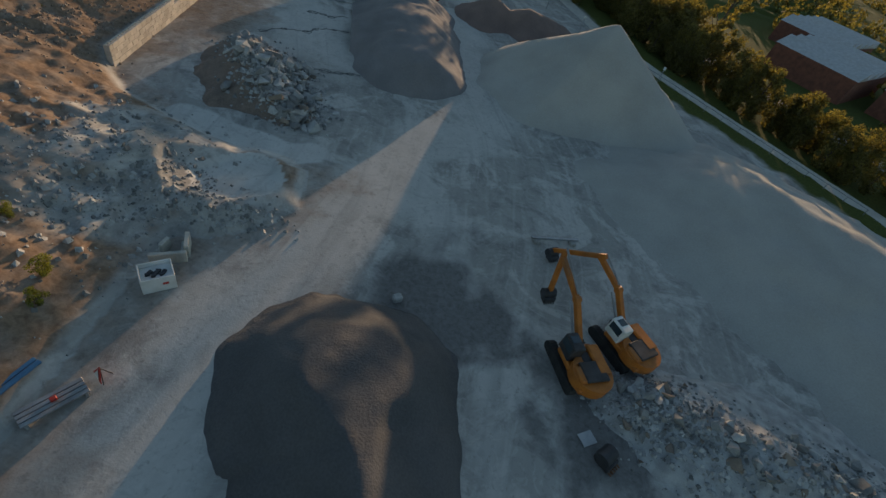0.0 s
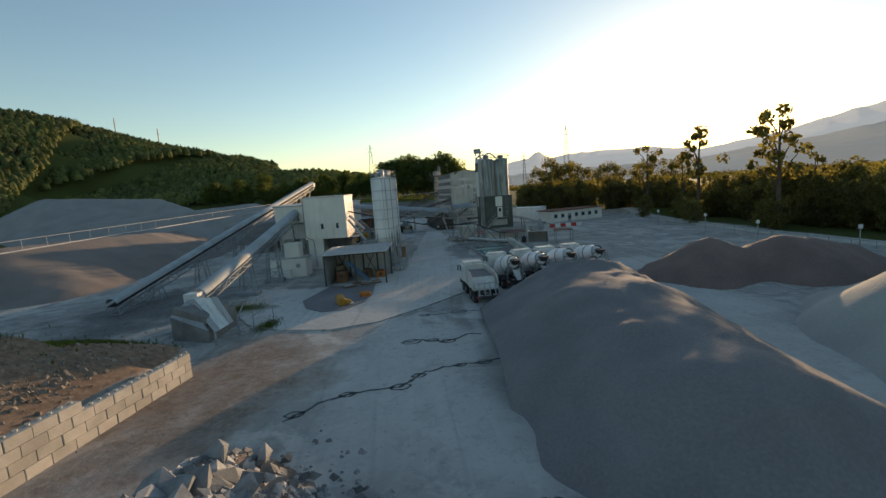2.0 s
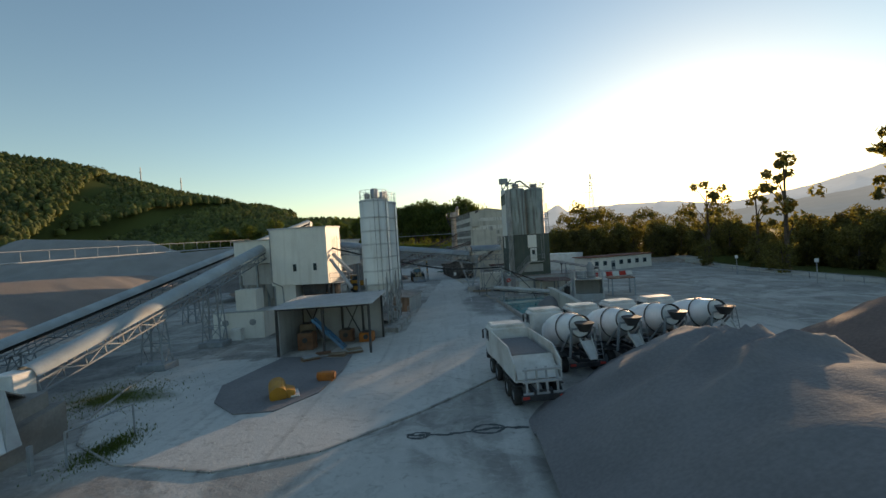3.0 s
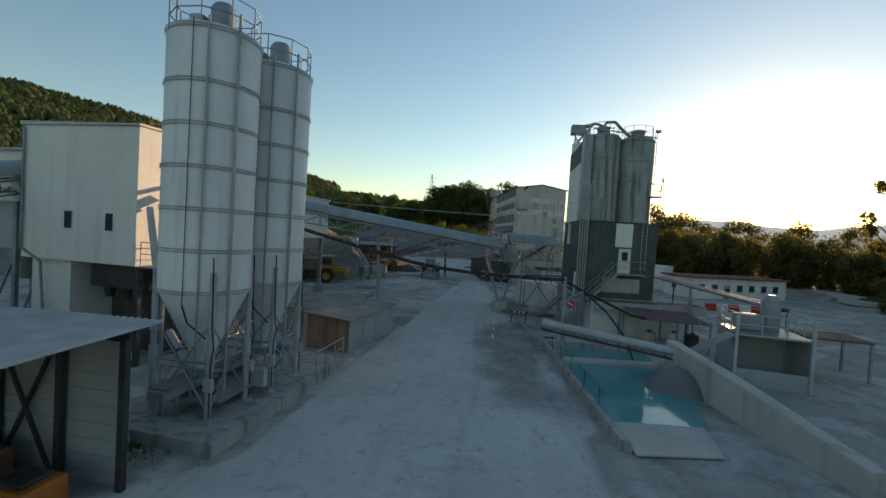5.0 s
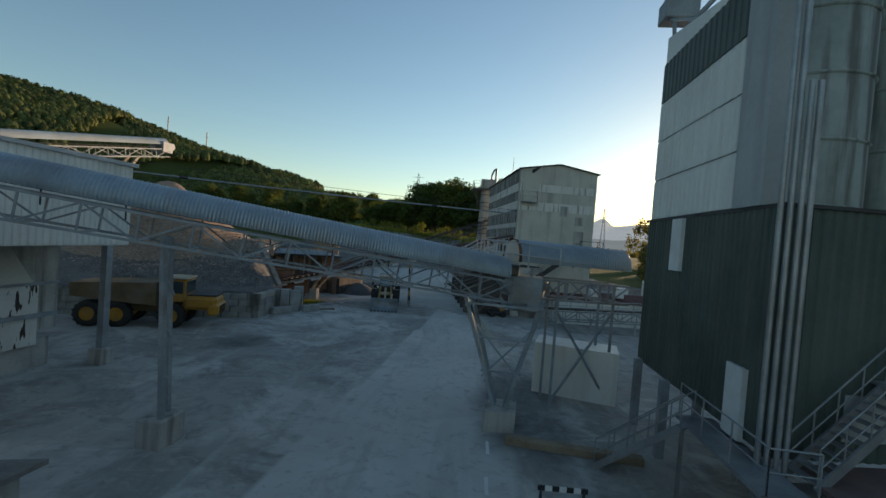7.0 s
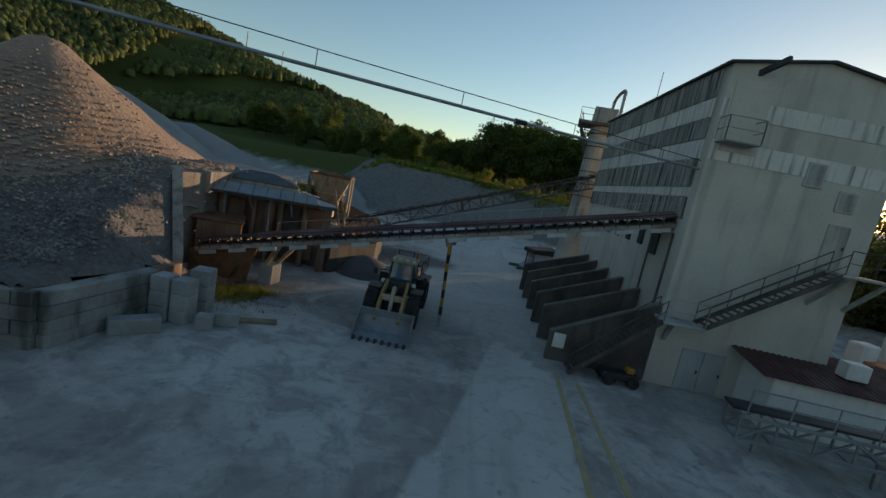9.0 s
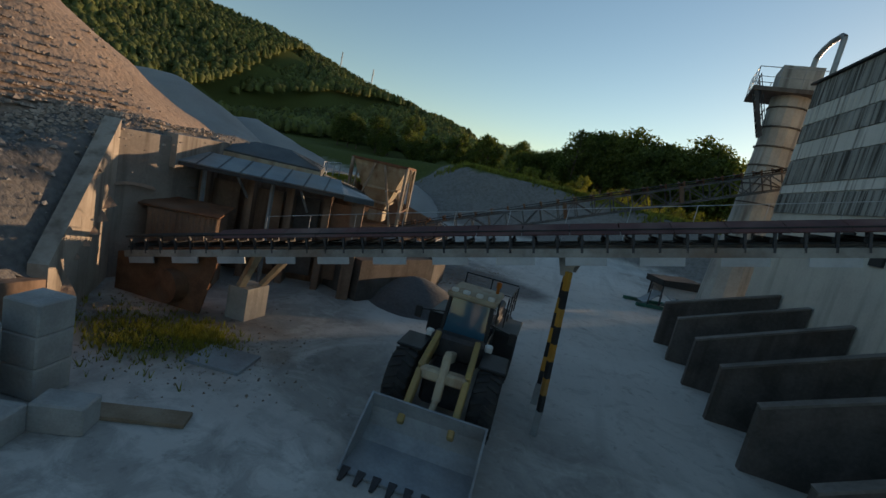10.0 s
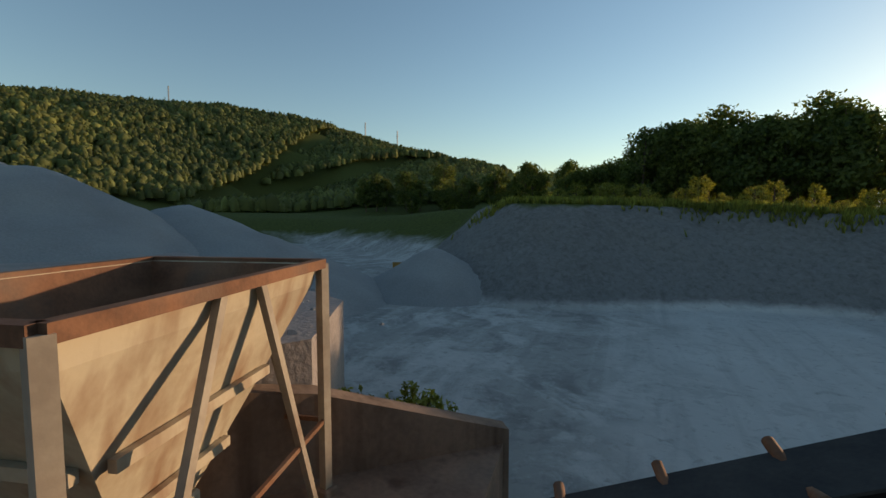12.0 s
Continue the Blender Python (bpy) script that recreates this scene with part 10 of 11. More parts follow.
    a.beam((-0.6, 2.3, 1.5), (0.6, 2.3, 1.5), 0.3, 0.3, 0.05)
    a.ob("tilt_linkage", CREAM_STEEL, e)
    w = 1.32
    k = Mesh()
    prof = [(3.35, 1.15), (3.2, 0.75), (3.25, 0.3), (3.6, 0.06), (4.75, 0.02)]
    for (y0, z0), (y1, z1) in zip(prof, prof[1:]):
        k.plate([(-w, y0, z0), (w, y0, z0), (w, y1, z1), (-w, y1, z1)], 0.05)
    for s in (-1, 1):
        k.plate([(s * w, y, z) for y, z in prof] + [(s * w, 3.9, 0.75)], 0.05 * s)
    bucket = k.ob("bucket", STEEL_PAINT, e, "worn bare steel bucket")
    for i in range(8):
        k = Mesh()
        x = -w + 0.12 + (2 * w - 0.24) * i / 7
        k.add([(x - 0.09, 4.65, 0.0), (x + 0.09, 4.65, 0.0), (x + 0.09, 4.65, 0.12), (x - 0.09, 4.65, 0.12), (x - 0.04, 5.0, 0.02), (x + 0.04, 5.0, 0.02), (x + 0.04, 5.0, 0.06), (x - 0.04, 5.0, 0.06)],
              [(0, 1, 5, 4), (3, 7, 6, 2), (4, 5, 6, 7), (0, 4, 7, 3), (1, 2, 6, 5), (0, 3, 2, 1)])
        k.ob("tooth", STEEL_DARK, bucket)
    # the front frame is steered a little to one side
    steer = Matrix.Translation((0, 0.5, 0)) @ Matrix.Rotation(radians(3), 4, "Z")
    turned = set()
    for o in e.children_recursive:
        base = o if o.parent == e else o.parent
        front = base.name.split(".")[0] in ("front_fender", "front_frame", "lift_arm", "headlight", "tilt_linkage", "bucket") or (base.name.startswith("wheel") and sum(v.co.y for v in base.data.vertices) > 0 and base not in turned)
        if o.parent == e and front:
            turned.add(o)
        if front or o.parent in turned:
            o.data.transform(steer)


DUSTY_BODY = mat("dusty_body", (0.20, 0.14, 0.07), (0.12, 0.09, 0.06), 0.8, scale=1.2, fine=10, bump=0.08, stain=(0.24, 0.21, 0.17), stain_amount=0.6)


def dump_truck():
    e = thing("dump_truck", "yellow articulated dump truck parked beside the hall", "dump truck", (-19.5, 96.1, 0), -70)
    for x in (-1.15, 1.15):
        for y in (-2.9, -6.2, -7.9):
            wheel(e, x, y, 0.85, 0.6, YELLOW, 16)
    b = Mesh()
    b.box((0, -1.2, 1.75), (2.3, 2.2, 1.0), None, 0.25)
    b.box((0, -0.3, 1.3), (2.5, 0.7, 0.8), None, 0.15)
    b.ob("bonnet", YELLOW, e)
    b = Mesh()
    b.box((0, -1.1, 2.28), (1.9, 1.9, 0.12), None, 0.05)
    b.ob("bonnet_top", STEEL_DARK, e)
    b = Mesh()
    for i in range(6):
        b.box((0, 0.07, 1.05 + 0.1 * i), (1.5, 0.04, 0.05))
    b.ob("grille", BLACK, e)
    c = Mesh()
    c.box((0, -2.9, 2.55), (2.1, 1.6, 1.6), None, 0.1)
    cab = c.ob("cab", YELLOW, e)
    c = Mesh()
    c.box((0, -2.9, 3.42), (2.2, 1.8, 0.14), None, 0.06)
    c.ob("cab_roof", CREAM_STEEL, cab)
    for cc, ss in (((0, -2.08, 2.8), (1.8, 0.04, 0.85)), ((1.06, -2.9, 2.8), (0.04, 1.2, 0.85)), ((-1.06, -2.9, 2.8), (0.04, 1.2, 0.85))):
        c = Mesh()
        c.box(cc, ss, None, 0.01)
        c.ob("window", GLASS, cab)
    d = Mesh()
    d.prism([(-1.35, -3.9), (1.35, -3.9), (1.35, -9.0), (-1.35, -9.0)], [1.5, 1.5, 2.0, 2.0], [3.1, 3.1, 2.9, 2.9])
    d.box((0, -4.6, 1.2), (1.0, 3.0, 0.5), None, 0.1)
    d.ob("tipping_body", DUSTY_BODY, e, "dusty dark steel tipping body")


def screening_stand():
    """Small mobile screen: dark sloping hood on braced legs, on a green skid."""
    e = thing("screening_stand", "small mobile screen with dark hood on braced legs and green skid", "screening machine", (-7.5, 137.9, 0), 34)
    for y in (-0.9, 0.9):
        k = Mesh()
        k.beam((0, y, 0.16), (5.2, y, 0.16), 0.22, 0.26)
        k.ob("skid_beam", GREEN_STEEL, e, "green painted skid beam")
    for x in (1.9, 4.6):
        for y in (-0.8, 0.8):
            k = Mesh()
            k.beam((x, y, 0.2), (x, y, 2.0), 0.1)
            k.ob("leg", STEEL_DARK, e)
        k = Mesh()
        k.beam((x, -0.8, 1.0), (x, 0.8, 1.0), 0.07)
        k.ob("cross_tie", STEEL_DARK, e)
    for y in (-0.8, 0.8):
        k = Mesh()
        k.beam((1.9, y, 0.3), (4.6, y, 1.8), 0.06)
        k.beam((4.6, y, 0.3), (1.9, y, 1.8), 0.06)
        k.ob("brace", STEEL_PAINT, e)
        k = Mesh()
        k.plate([(1.9, y * 1.05, 1.2), (4.9, y * 1.05, 1.0), (4.9, y * 1.05, 1.95), (1.9, y * 1.05, 1.95)], 0.04)
        k.ob("side_panel", GALV_LIGHT, e)
    k = Mesh()
    k.prism([(1.55, -1.1), (4.9, -1.1), (4.9, 1.1), (1.55, 1.1)], 1.9, [2.35, 2.6, 2.6, 2.35])
    k.ob("hood", RUBBER, e)
    k = Mesh()
    k.plate([(0.9, -0.5, 0.3), (0.9, 0.5, 0.3), (2.2, 0.5, 1.3), (2.2, -0.5, 1.3)], 0.08)
    k.ob("discharge_chute", STEEL_PAINT, e)
    k = Mesh()
    k.tube((0.8, -1.0, 0.2), (0.8, -1.0, 1.9), 0.04, 8)
    k.ob("marker_pole", STEEL_DARK, e)


GREEN_STEEL = mat("green_machine_paint", (0.05, 0.17, 0.12), (0.035, 0.11, 0.08), 0.55, scale=1.5, fine=10, bump=0.04, stain=(0.16, 0.14, 0.11), stain_amount=0.5)
wheel_loader()
dump_truck()
screening_stand()


# ---- loose things on the yard ----
def south_yard():
    e = thing("site_box", "white open-topped site box with clutter inside", "box", (-9.2, -33.2, 0), 24)
    m = Mesh()
    for c, s in (((0, -0.75, 0.7), (1.9, 0.08, 1.3)), ((0, 0.75, 0.7), (1.9, 0.08, 1.3)), ((-0.95, 0, 0.7), (0.08, 1.58, 1.3)), ((0.95, 0, 0.7), (0.08, 1.58, 1.3)), ((0, 0, 0.95), (1.8, 1.42, 0.08))):
        m.box(c, s, None, 0.01)
    m.ob("body", WHITE, e)
    m = Mesh()
    for x in (-0.8, 0.8):
        for y in (-0.6, 0.6):
            m.box((x, y, 0.03), (0.15, 0.15, 0.1))
    m.ob("foot", STEEL_DARK, e)
    m = Mesh()
    for i in range(7):
        m.box((-0.5 + 0.16 * i, 0.2 * math.sin(i * 2.1), 1.05), (0.3, 0.25, 0.15), pose(0, 0, 0, 0, 0, 40 * i), 0.03)
    m.ob("scrap", STEEL_DARK, e)
    m = Mesh()
    m.box((0.4, -0.8, 0.75), (0.35, 0.02, 0.2))
    m.ob("red_mark", RED, e)
    for x, y, t, s in ((-9.1, -31.3, 14, (2.3, 0.3, 1.0)), (-8.2, -30.0, 100, (1.5, 0.3, 1.2)), (-9.6, -30.2, 70, (0.9, 0.3, 1.0))):
        k = thing("concrete_element", "broken precast concrete wall element lying by the bank", "concrete element", (x, y, gz(x, y) - 0.05), t)
        m = Mesh()
        m.box((0, 0, s[2] / 2), s, None, 0.04)
        m.ob("slab", CONCRETE_LIGHT, k)
        m = Mesh()
        m.box((0, 0.25, 0.1), (s[0], 0.5, 0.18), None, 0.04)
        m.ob("toe", CONCRETE_LIGHT, k)
    e = thing("slatted_bench", "grey slatted steel platform with a red box on top", "platform", (-11.6, -41.8, 0), 42)
    for i in range(4):
        m = Mesh()
        m.box((0, -0.42 + 0.28 * i, 0.55), (3.0, 0.22, 0.12), None, 0.02)
        m.ob("slat", GALV, e)
    for x in (-1.3, 1.3):
        m = Mesh()
        m.box((x, 0, 0.26), (0.15, 1.0, 0.5), None, 0.02)
        m.ob("trestle", STEEL_PAINT, e)
    m = Mesh()
    m.box((0.1, 0.05, 0.7), (0.3, 0.25, 0.18), None, 0.03)
    tagged(m.ob("red_box", RED), "small red plastic box on the platform", "box").matrix_basis = pose(-11.6, -41.8, 0, 0, 0, 42)
    e = thing("warning_sign", "triangular red and white warning sign on a stand", "sign", (-10.2, -40.3, 0), -50)
    m = Mesh()
    m.prism([(-0.5, 0), (0.5, 0), (0.5, 0.03), (-0.5, 0.03)], 0.3, [0.3, 0.3, 0.3, 0.3])
    m.add([(-0.5, 0, 0.3), (0.5, 0, 0.3), (0, 0.3, 1.15), (-0.5, 0.04, 0.3), (0.5, 0.04, 0.3), (0, 0.34, 1.15)], [(0, 1, 2), (5, 4, 3), (0, 3, 4, 1), (1, 4, 5, 2), (2, 5, 3, 0)])
    m.ob("red_face", RED, e)
    m = Mesh()
    m.add([(-0.3, -0.01, 0.42), (0.3, -0.01, 0.42), (0, 0.19, 0.95)], [(0, 1, 2)])
    m.ob("white_field", WHITE, e)
    m = Mesh()
    m.tube((-0.4, 0.1, 0), (0, 0.3, 1.0), 0.03, 6)
    m.tube((0.4, 0.1, 0), (0, 0.3, 1.0), 0.03, 6)
    m.tube((0, 0.7, 0), (0, 0.3, 1.0), 0.03, 6)
    m.ob("stand", STEEL_DARK, e)
    e = thing("guard_rail", "fallen green steel guard rail lying on the slope", "rail", (-13.7, -41.3, gz(-13.7, -41.3) + 0.1), 62)
    m = Mesh()
    m.box((0, 0, 0.1), (3.6, 0.3, 0.12), None, 0.03)
    m.box((0.1, 0.35, 0.06), (3.4, 0.25, 0.1), None, 0.03)
    m.ob("rail", BLUE, e)
    e = thing("digger_bucket", "dark excavator bucket lying on the ground", "bucket", (20.2, -45.5, 0), 30)
    m = Mesh()
    m.lathe([(0.55, -0.6), (0.55, 0.6)], (0, 0, 0.5), 14, Vector((1, 0, 0)))
    m.box((0, -0.45, 0.25), (1.25, 0.6, 0.4), None, 0.06)
    m.ob("shell", STEEL_DARK, e)
    for i in range(5):
        m = Mesh()
        m.box((-0.48 + 0.24 * i, -0.85, 0.12), (0.1, 0.35, 0.1), None, 0.02)
        m.ob("tooth", RUST, e)
    m = Mesh()
    m.box((19.5, -44.2, 0.08), (1.2, 0.9, 0.08), pose(0, 0, 0, 0, 4, 15), 0.01)
    tagged(m.ob("steel_sheet", GALV_LIGHT), "pale steel sheet lying on the ground", "sheet")
    e = thing("steel_beam", "long steel beam resting on two blocks", "beam", (23.0, -25.2, 0), 3)
    m = Mesh()
    m.box((0, 0, 0.5), (5.2, 0.3, 0.22), None, 0.02)
    m.ob("beam", GALV, e)
    for x in (-2.0, 2.0):
        m = Mesh()
        m.box((x, -0.1, 0.2), (0.6, 0.9, 0.4), None, 0.04)
        m.ob("block", CONCRETE, e)
    m = Mesh()
    m.box((7.0, -33.5, 0.3), (0.7, 0.6, 0.6), pose(0, 0, 0, 0, 0, 20), 0.1)
    tagged(m.ob("stone_block", BLOCK_GREY), "single pale stone block on the yard", "stone")
    m = Mesh()
    m.box((48.3, -11.6, 0.15), (3.2, 1.8, 0.25), pose(0, 0, 0, 0, 0, 10), 0.05)
    tagged(m.ob("concrete_slab", PALE_DUST), "pale concrete slab at the foot of the tall pile", "slab")
    e = thing("parked_car", "silver car on the road behind the trees", "car", (90.5, 58, -0.85), 10)
    m = Mesh()
    m.box((0, 0, 0.6), (1.75, 4.2, 0.6), None, 0.2)
    m.box((0, -0.2, 1.1), (1.5, 2.2, 0.6), None, 0.25)
    m.ob("body", GALV_LIGHT, e)
    for x in (-0.8, 0.8):
        for y in (-1.3, 1.3):
            wheel(e, x, y, 0.32, 0.2)


south_yard()


def boards_and_marks():
    # painted lines on the road
    for k, P in enumerate(([(-2.1, 111.0), (-0.75, 101.3), (-0.95, 101.25), (-2.3, 110.9)], [(-1.1, 110.4), (0.6, 101.0), (0.42, 100.95), (-1.28, 110.3)], [(2.9, 78.4), (3.75, 73.4), (3.6, 73.35), (2.75, 78.3)], [(3.75, 73.5), (7.0, 74.2), (7.0, 74.05), (3.75, 73.35)])):
        m = Mesh()
        m.prism(P, [gz(*p) - 0.02 for p in P], [gz(*p) + 0.012 for p in P])
        tagged(m.ob("line_marking", YELLOW_LINE), "worn yellow line painted on the road", "road marking", kind="structure")
    for i in range(5):
        m = Mesh()
        y = 71.5 + i * 2.6
        P = [(0.55 - 0.03 * i, y), (0.67 - 0.03 * i, y), (0.62 - 0.03 * i, y + 1.0), (0.5 - 0.03 * i, y + 1.0)]
        m.prism(P, [gz(*p) - 0.02 for p in P], [gz(*p) + 0.012 for p in P])
        tagged(m.ob("line_marking", WHITE), "worn white dash painted on the road", "road marking", kind="structure")
    # tar-sealed cracks: wandering dark ribbons with closed loops
    tar = mat("crack_sealant", (0.11, 0.115, 0.115), (0.07, 0.075, 0.075), 0.8, scale=1, fine=9, bump=0.1)
    rnd = random.Random(3)
    for line in ([(-9.5, 9.5), (-8.0, 11.6), (-5.6, 12.6), (-3.9, 12.6), (-2.3, 14.7), (-0.6, 15.4), (1.5, 15.6), (3.2, 16.4)], [(-4.5, 20.4), (-2.8, 20.7), (-0.9, 20.0), (0.8, 21.4), (2.0, 21.2)], [(-4.2, 0.6), (-1.6, 2.0), (0.6, 1.8), (3.0, 2.6), (4.2, 2.4)], [(-3.5, 27.6), (-1.5, 27.4), (0.6, 28.0), (2.4, 27.9)]):
        m = Mesh()
        pts = []
        for (x0, y0), (x1, y1) in zip(line, line[1:]):
            n = max(2, int(math.hypot(x1 - x0, y1 - y0) / 0.25))
            for i in range(n):
                f = i / n
                pts.append(Vector((x0 + (x1 - x0) * f + rnd.uniform(-0.12, 0.12), y0 + (y1 - y0) * f + rnd.uniform(-0.12, 0.12), 0)))

        def ribbon(ps, w):
            for a, b in zip(ps, ps[1:]):
                d = (b - a)
                if d.length < 1e-4:
                    continue
                s = Vector((-d.y, d.x, 0)).normalized() * w * rnd.uniform(0.5, 1.2)
                q = [a - s, b - s, b + s, a + s]
                m.add([(v.x, v.y, gz(v.x, v.y) + 0.012) for v in q], [(0, 1, 2, 3)])
        ribbon(pts, 0.12)
        for k in range(3, len(pts) - 3, 6):
            r = rnd.uniform(0.22, 0.5)
            if rnd.random() < 0.75:
                c = pts[k]
                loop = [c + Vector((math.cos(a) * r * 1.5 + 0.08 * math.sin(3 * a), math.sin(a) * r, 0)) for a in np.linspace(0, 2 * math.pi, 15)]
                ribbon(loop, 0.09)
        tagged(m.ob("crack", tar), "dark sealed crack wandering over the concrete yard", "crack", kind="structure")
    # kerb of the concrete pad
    for a, b in zip(KERB, KERB[1:]):
        n = max(1, int(math.hypot(b[0] - a[0], b[1] - a[1]) / 1.2))
        for i in range(n):
            p = Vector((a[0] + (b[0] - a[0]) * i / n, a[1] + (b[1] - a[1]) * i / n, 0.03))
            q = Vector((a[0] + (b[0] - a[0]) * (i + 0.98) / n, a[1] + (b[1] - a[1]) * (i + 0.98) / n, 0.03))
            m = Mesh()
            m.beam(p, q, 0.14, 0.14, 0.02)
            tagged(m.ob("kerb", CONCRETE), kind="structure")
    ISL = [(-16.9, 36.2), (-15.6, 33.0), (-13.4, 31.0), (-11.2, 31.2), (-9.6, 34.0), (-9.4, 38.5), (-9.8, 43), (-15.6, 43.2)]
    m = Mesh()
    m.prism(ISL, -0.1, 0.10)
    tagged(m.ob("traffic_island", GRAVEL_DARK), "raised dark island with rounded edge before the shed", "traffic island", kind="structure")
    e = thing("folding_barrier", "black and white folding barrier standing on the road", "barrier", (2.6, 78.6, 0), 5)
    m = Mesh()
    for x in (-0.6, 0.6):
        m.tube((x, -0.25, 0), (x, 0, 0.95), 0.025, 6)
        m.tube((x, 0.25, 0), (x, 0, 0.95), 0.025, 6)
    m.ob("stand", STEEL_DARK, e)
    for i in range(7):
        m = Mesh()
        m.box((-0.6 + 0.2 * i, -0.02, 0.88), (0.2, 0.04, 0.14))
        m.ob("stripe", WHITE if i % 2 else BLACK, e)
    m = Mesh()
    m.box((3.6, 82.8, 0.15), (5.0, 0.4, 0.3), pose(0, 0, 0, 0, 0, -4), 0.03)
    tagged(m.ob("timber_beam", WOOD), "long dark timber beam lying on the road side", "beam")
    m = Mesh()
    m.box((-13.4, 75.6, 0.25), (2.2, 0.9, 0.5), pose(0, 0, 0, 0, 0, 25), 0.05)
    tagged(m.ob("red_skid", RED), "flat red steel skid lying by the store", "skid")
    m = Mesh()
    m.tube((4.8, 73.2, 0.02), (4.8, 73.2, 0.06), 0.4, 18)
    tagged(m.ob("manhole_cover", STEEL_DARK), "round dark manhole cover in the yard", "manhole cover")
    m = Mesh()
    m.box((-16.8, 109.2, 0.04), (1.5, 1.2, 0.1), pose(0, 0, 0, 0, 0, 20), 0.01)
    tagged(m.ob("steel_hatch", STEEL_PAINT), "square steel hatch set in the ground", "hatch")
    m = Mesh()
    m.box((-15.9, 106.2, 0.06), (2.4, 0.5, 0.1), pose(0, 0, 0, 0, 0, 35), 0.01)
    tagged(m.ob("plank", WOOD), "grey plank lying on pale ground", "plank")
    e = thing("yellow_notice", "small yellow notice board on a post before the bank", "sign", (-44.8, 158.5, 0), 20)
    m = Mesh()
    m.tube((0, 0, -0.2), (0, 0, 2.2), 0.04, 6)
    m.ob("post", STEEL_PAINT, e)
    m = Mesh()
    m.box((0, -0.05, 2.3), (1.2, 0.05, 0.7), None, 0.01)
    m.ob("board", YELLOW, e)


boards_and_marks()


# ---- broken stone: single rocks on the heaps, then the small rest ----
def rock_mesh(seed):
    rnd = random.Random(seed)
    bm = bmesh.new()
    sx, sy, sz = rnd.uniform(0.6, 1.3), rnd.uniform(0.6, 1.1), rnd.uniform(0.35, 0.8)
    for _ in range(11):
        d = Vector((rnd.gauss(0, 1), rnd.gauss(0, 1), rnd.gauss(0, 1))).normalized()
        m = max(abs(d.x), abs(d.y), abs(d.z))
        d = d / m * rnd.uniform(0.8, 1.0)
        bm.verts.new((d.x * sx, d.y * sy, d.z * sz))
    bmesh.ops.convex_hull(bm, input=bm.verts)
    loose = [v for v in bm.verts if not v.link_faces]
    bmesh.ops.delete(bm, geom=loose, context="VERTS")
    me = bpy.data.meshes.new("rock")
    bm.to_mesh(me)
    bm.free()
    return me


ROCKS = {m: [rock_mesh(100 + i + 20 * k) for i in range(8)] for k, m in enumerate(("grey", "brown"))}
for k, (_, ms) in enumerate(ROCKS.items()):
    for me in ms:
        me.materials.append((ROCK, ROCK_BROWN)[k])


def scatter(parent, top, spots, n, lo, hi, seed, brown=0.25, power=2.0):
    """Single rocks as parts of a heap."""
    rnd = random.Random(seed)
    done = 0
    while done < n:
        cx, cy, rx, ry = rnd.choice(spots)
        x, y = cx + rnd.gauss(0, 0.5) * rx, cy + rnd.gauss(0, 0.5) * ry
        z = top(x, y)
        s = lo + (hi - lo) * rnd.random() ** power
        ob = new("rock", rnd.choice(ROCKS["brown" if rnd.random() < brown else "grey"]))
        ob.parent = parent
        ob.matrix_basis = Matrix.Translation((x, y, z + s * 0.18)) @ Euler((rnd.uniform(-0.7, 0.7), rnd.uniform(-0.7, 0.7), rnd.uniform(0, 6.3))).to_matrix().to_4x4() @ Matrix.Diagonal((s, s, s, 1))
        done += 1


def small_stones(name, label, top, spots, n, lo, hi, material, seed, spread=0.55):
    rnd = random.Random(seed)
    shapes = [[(rnd.uniform(0.7, 1.2) * x, rnd.uniform(0.7, 1.2) * y, rnd.uniform(0.5, 0.9) * z) for x, y, z in ((1, 0, -0.3), (0, 1, -0.3), (-1, 0, -0.3), (0, -1, -0.3), (0.3, 0.2, 0.8), (-0.4, -0.3, 0.7))] for _ in range(8)]
    fc = [(0, 1, 4), (1, 2, 5), (1, 5, 4), (2, 3, 5), (3, 0, 4), (3, 4, 5)]
    m = Mesh()
    for _ in range(n):
        cx, cy, rx, ry = rnd.choice(spots)
        x, y = cx + rnd.gauss(0, spread) * rx, cy + rnd.gauss(0, spread) * ry
        z = top(x, y)
        s = lo + (hi - lo) * rnd.random() ** 2.5
        a = rnd.uniform(0, 6.28)
        c, si = math.cos(a) * s, math.sin(a) * s
        k = len(m.v)
        m.v += [(x + c * p[0] - si * p[1], y + si * p[0] + c * p[1], z + p[2] * s + 0.02) for p in rnd.choice(shapes)]
        m.f += [tuple(k + i for i in f) for f in fc]
        m.smooth += [False] * 6
    return tagged(m.ob(name, material), label, "stones", kind="stuff")


by_name = {o["label"]: o for o in scene.objects if "label" in o}
RUB = [(-8.5, 2.0, 3.0, 3.6), (-7.6, -2, 3, 4), (-5.0, -6.0, 3.6, 3.2), (-3.0, -9.0, 3.0, 2.6), (-5, -2.5, 3, 4), (-4, -7, 3, 3)]
SPO = [(24.5, -42, 2.5, 2.5), (28, -44.5, 4, 3), (34, -48, 5, 3), (40, -51.5, 4, 3)]
scatter(by_name["heap of broken concrete and stone rubble"], rubble_top, RUB, 295, 0.22, 0.95, 51, 0.12, 1.7)
scatter(by_name["spread heap of broken stone behind the excavators"], spoil_top, SPO, 220, 0.16, 0.6, 52, 0.25)
small_stones("rubble_chips", "small broken stone covering the rubble heap", rubble_top, RUB, 5200, 0.07, 0.4, ROCK, 53)
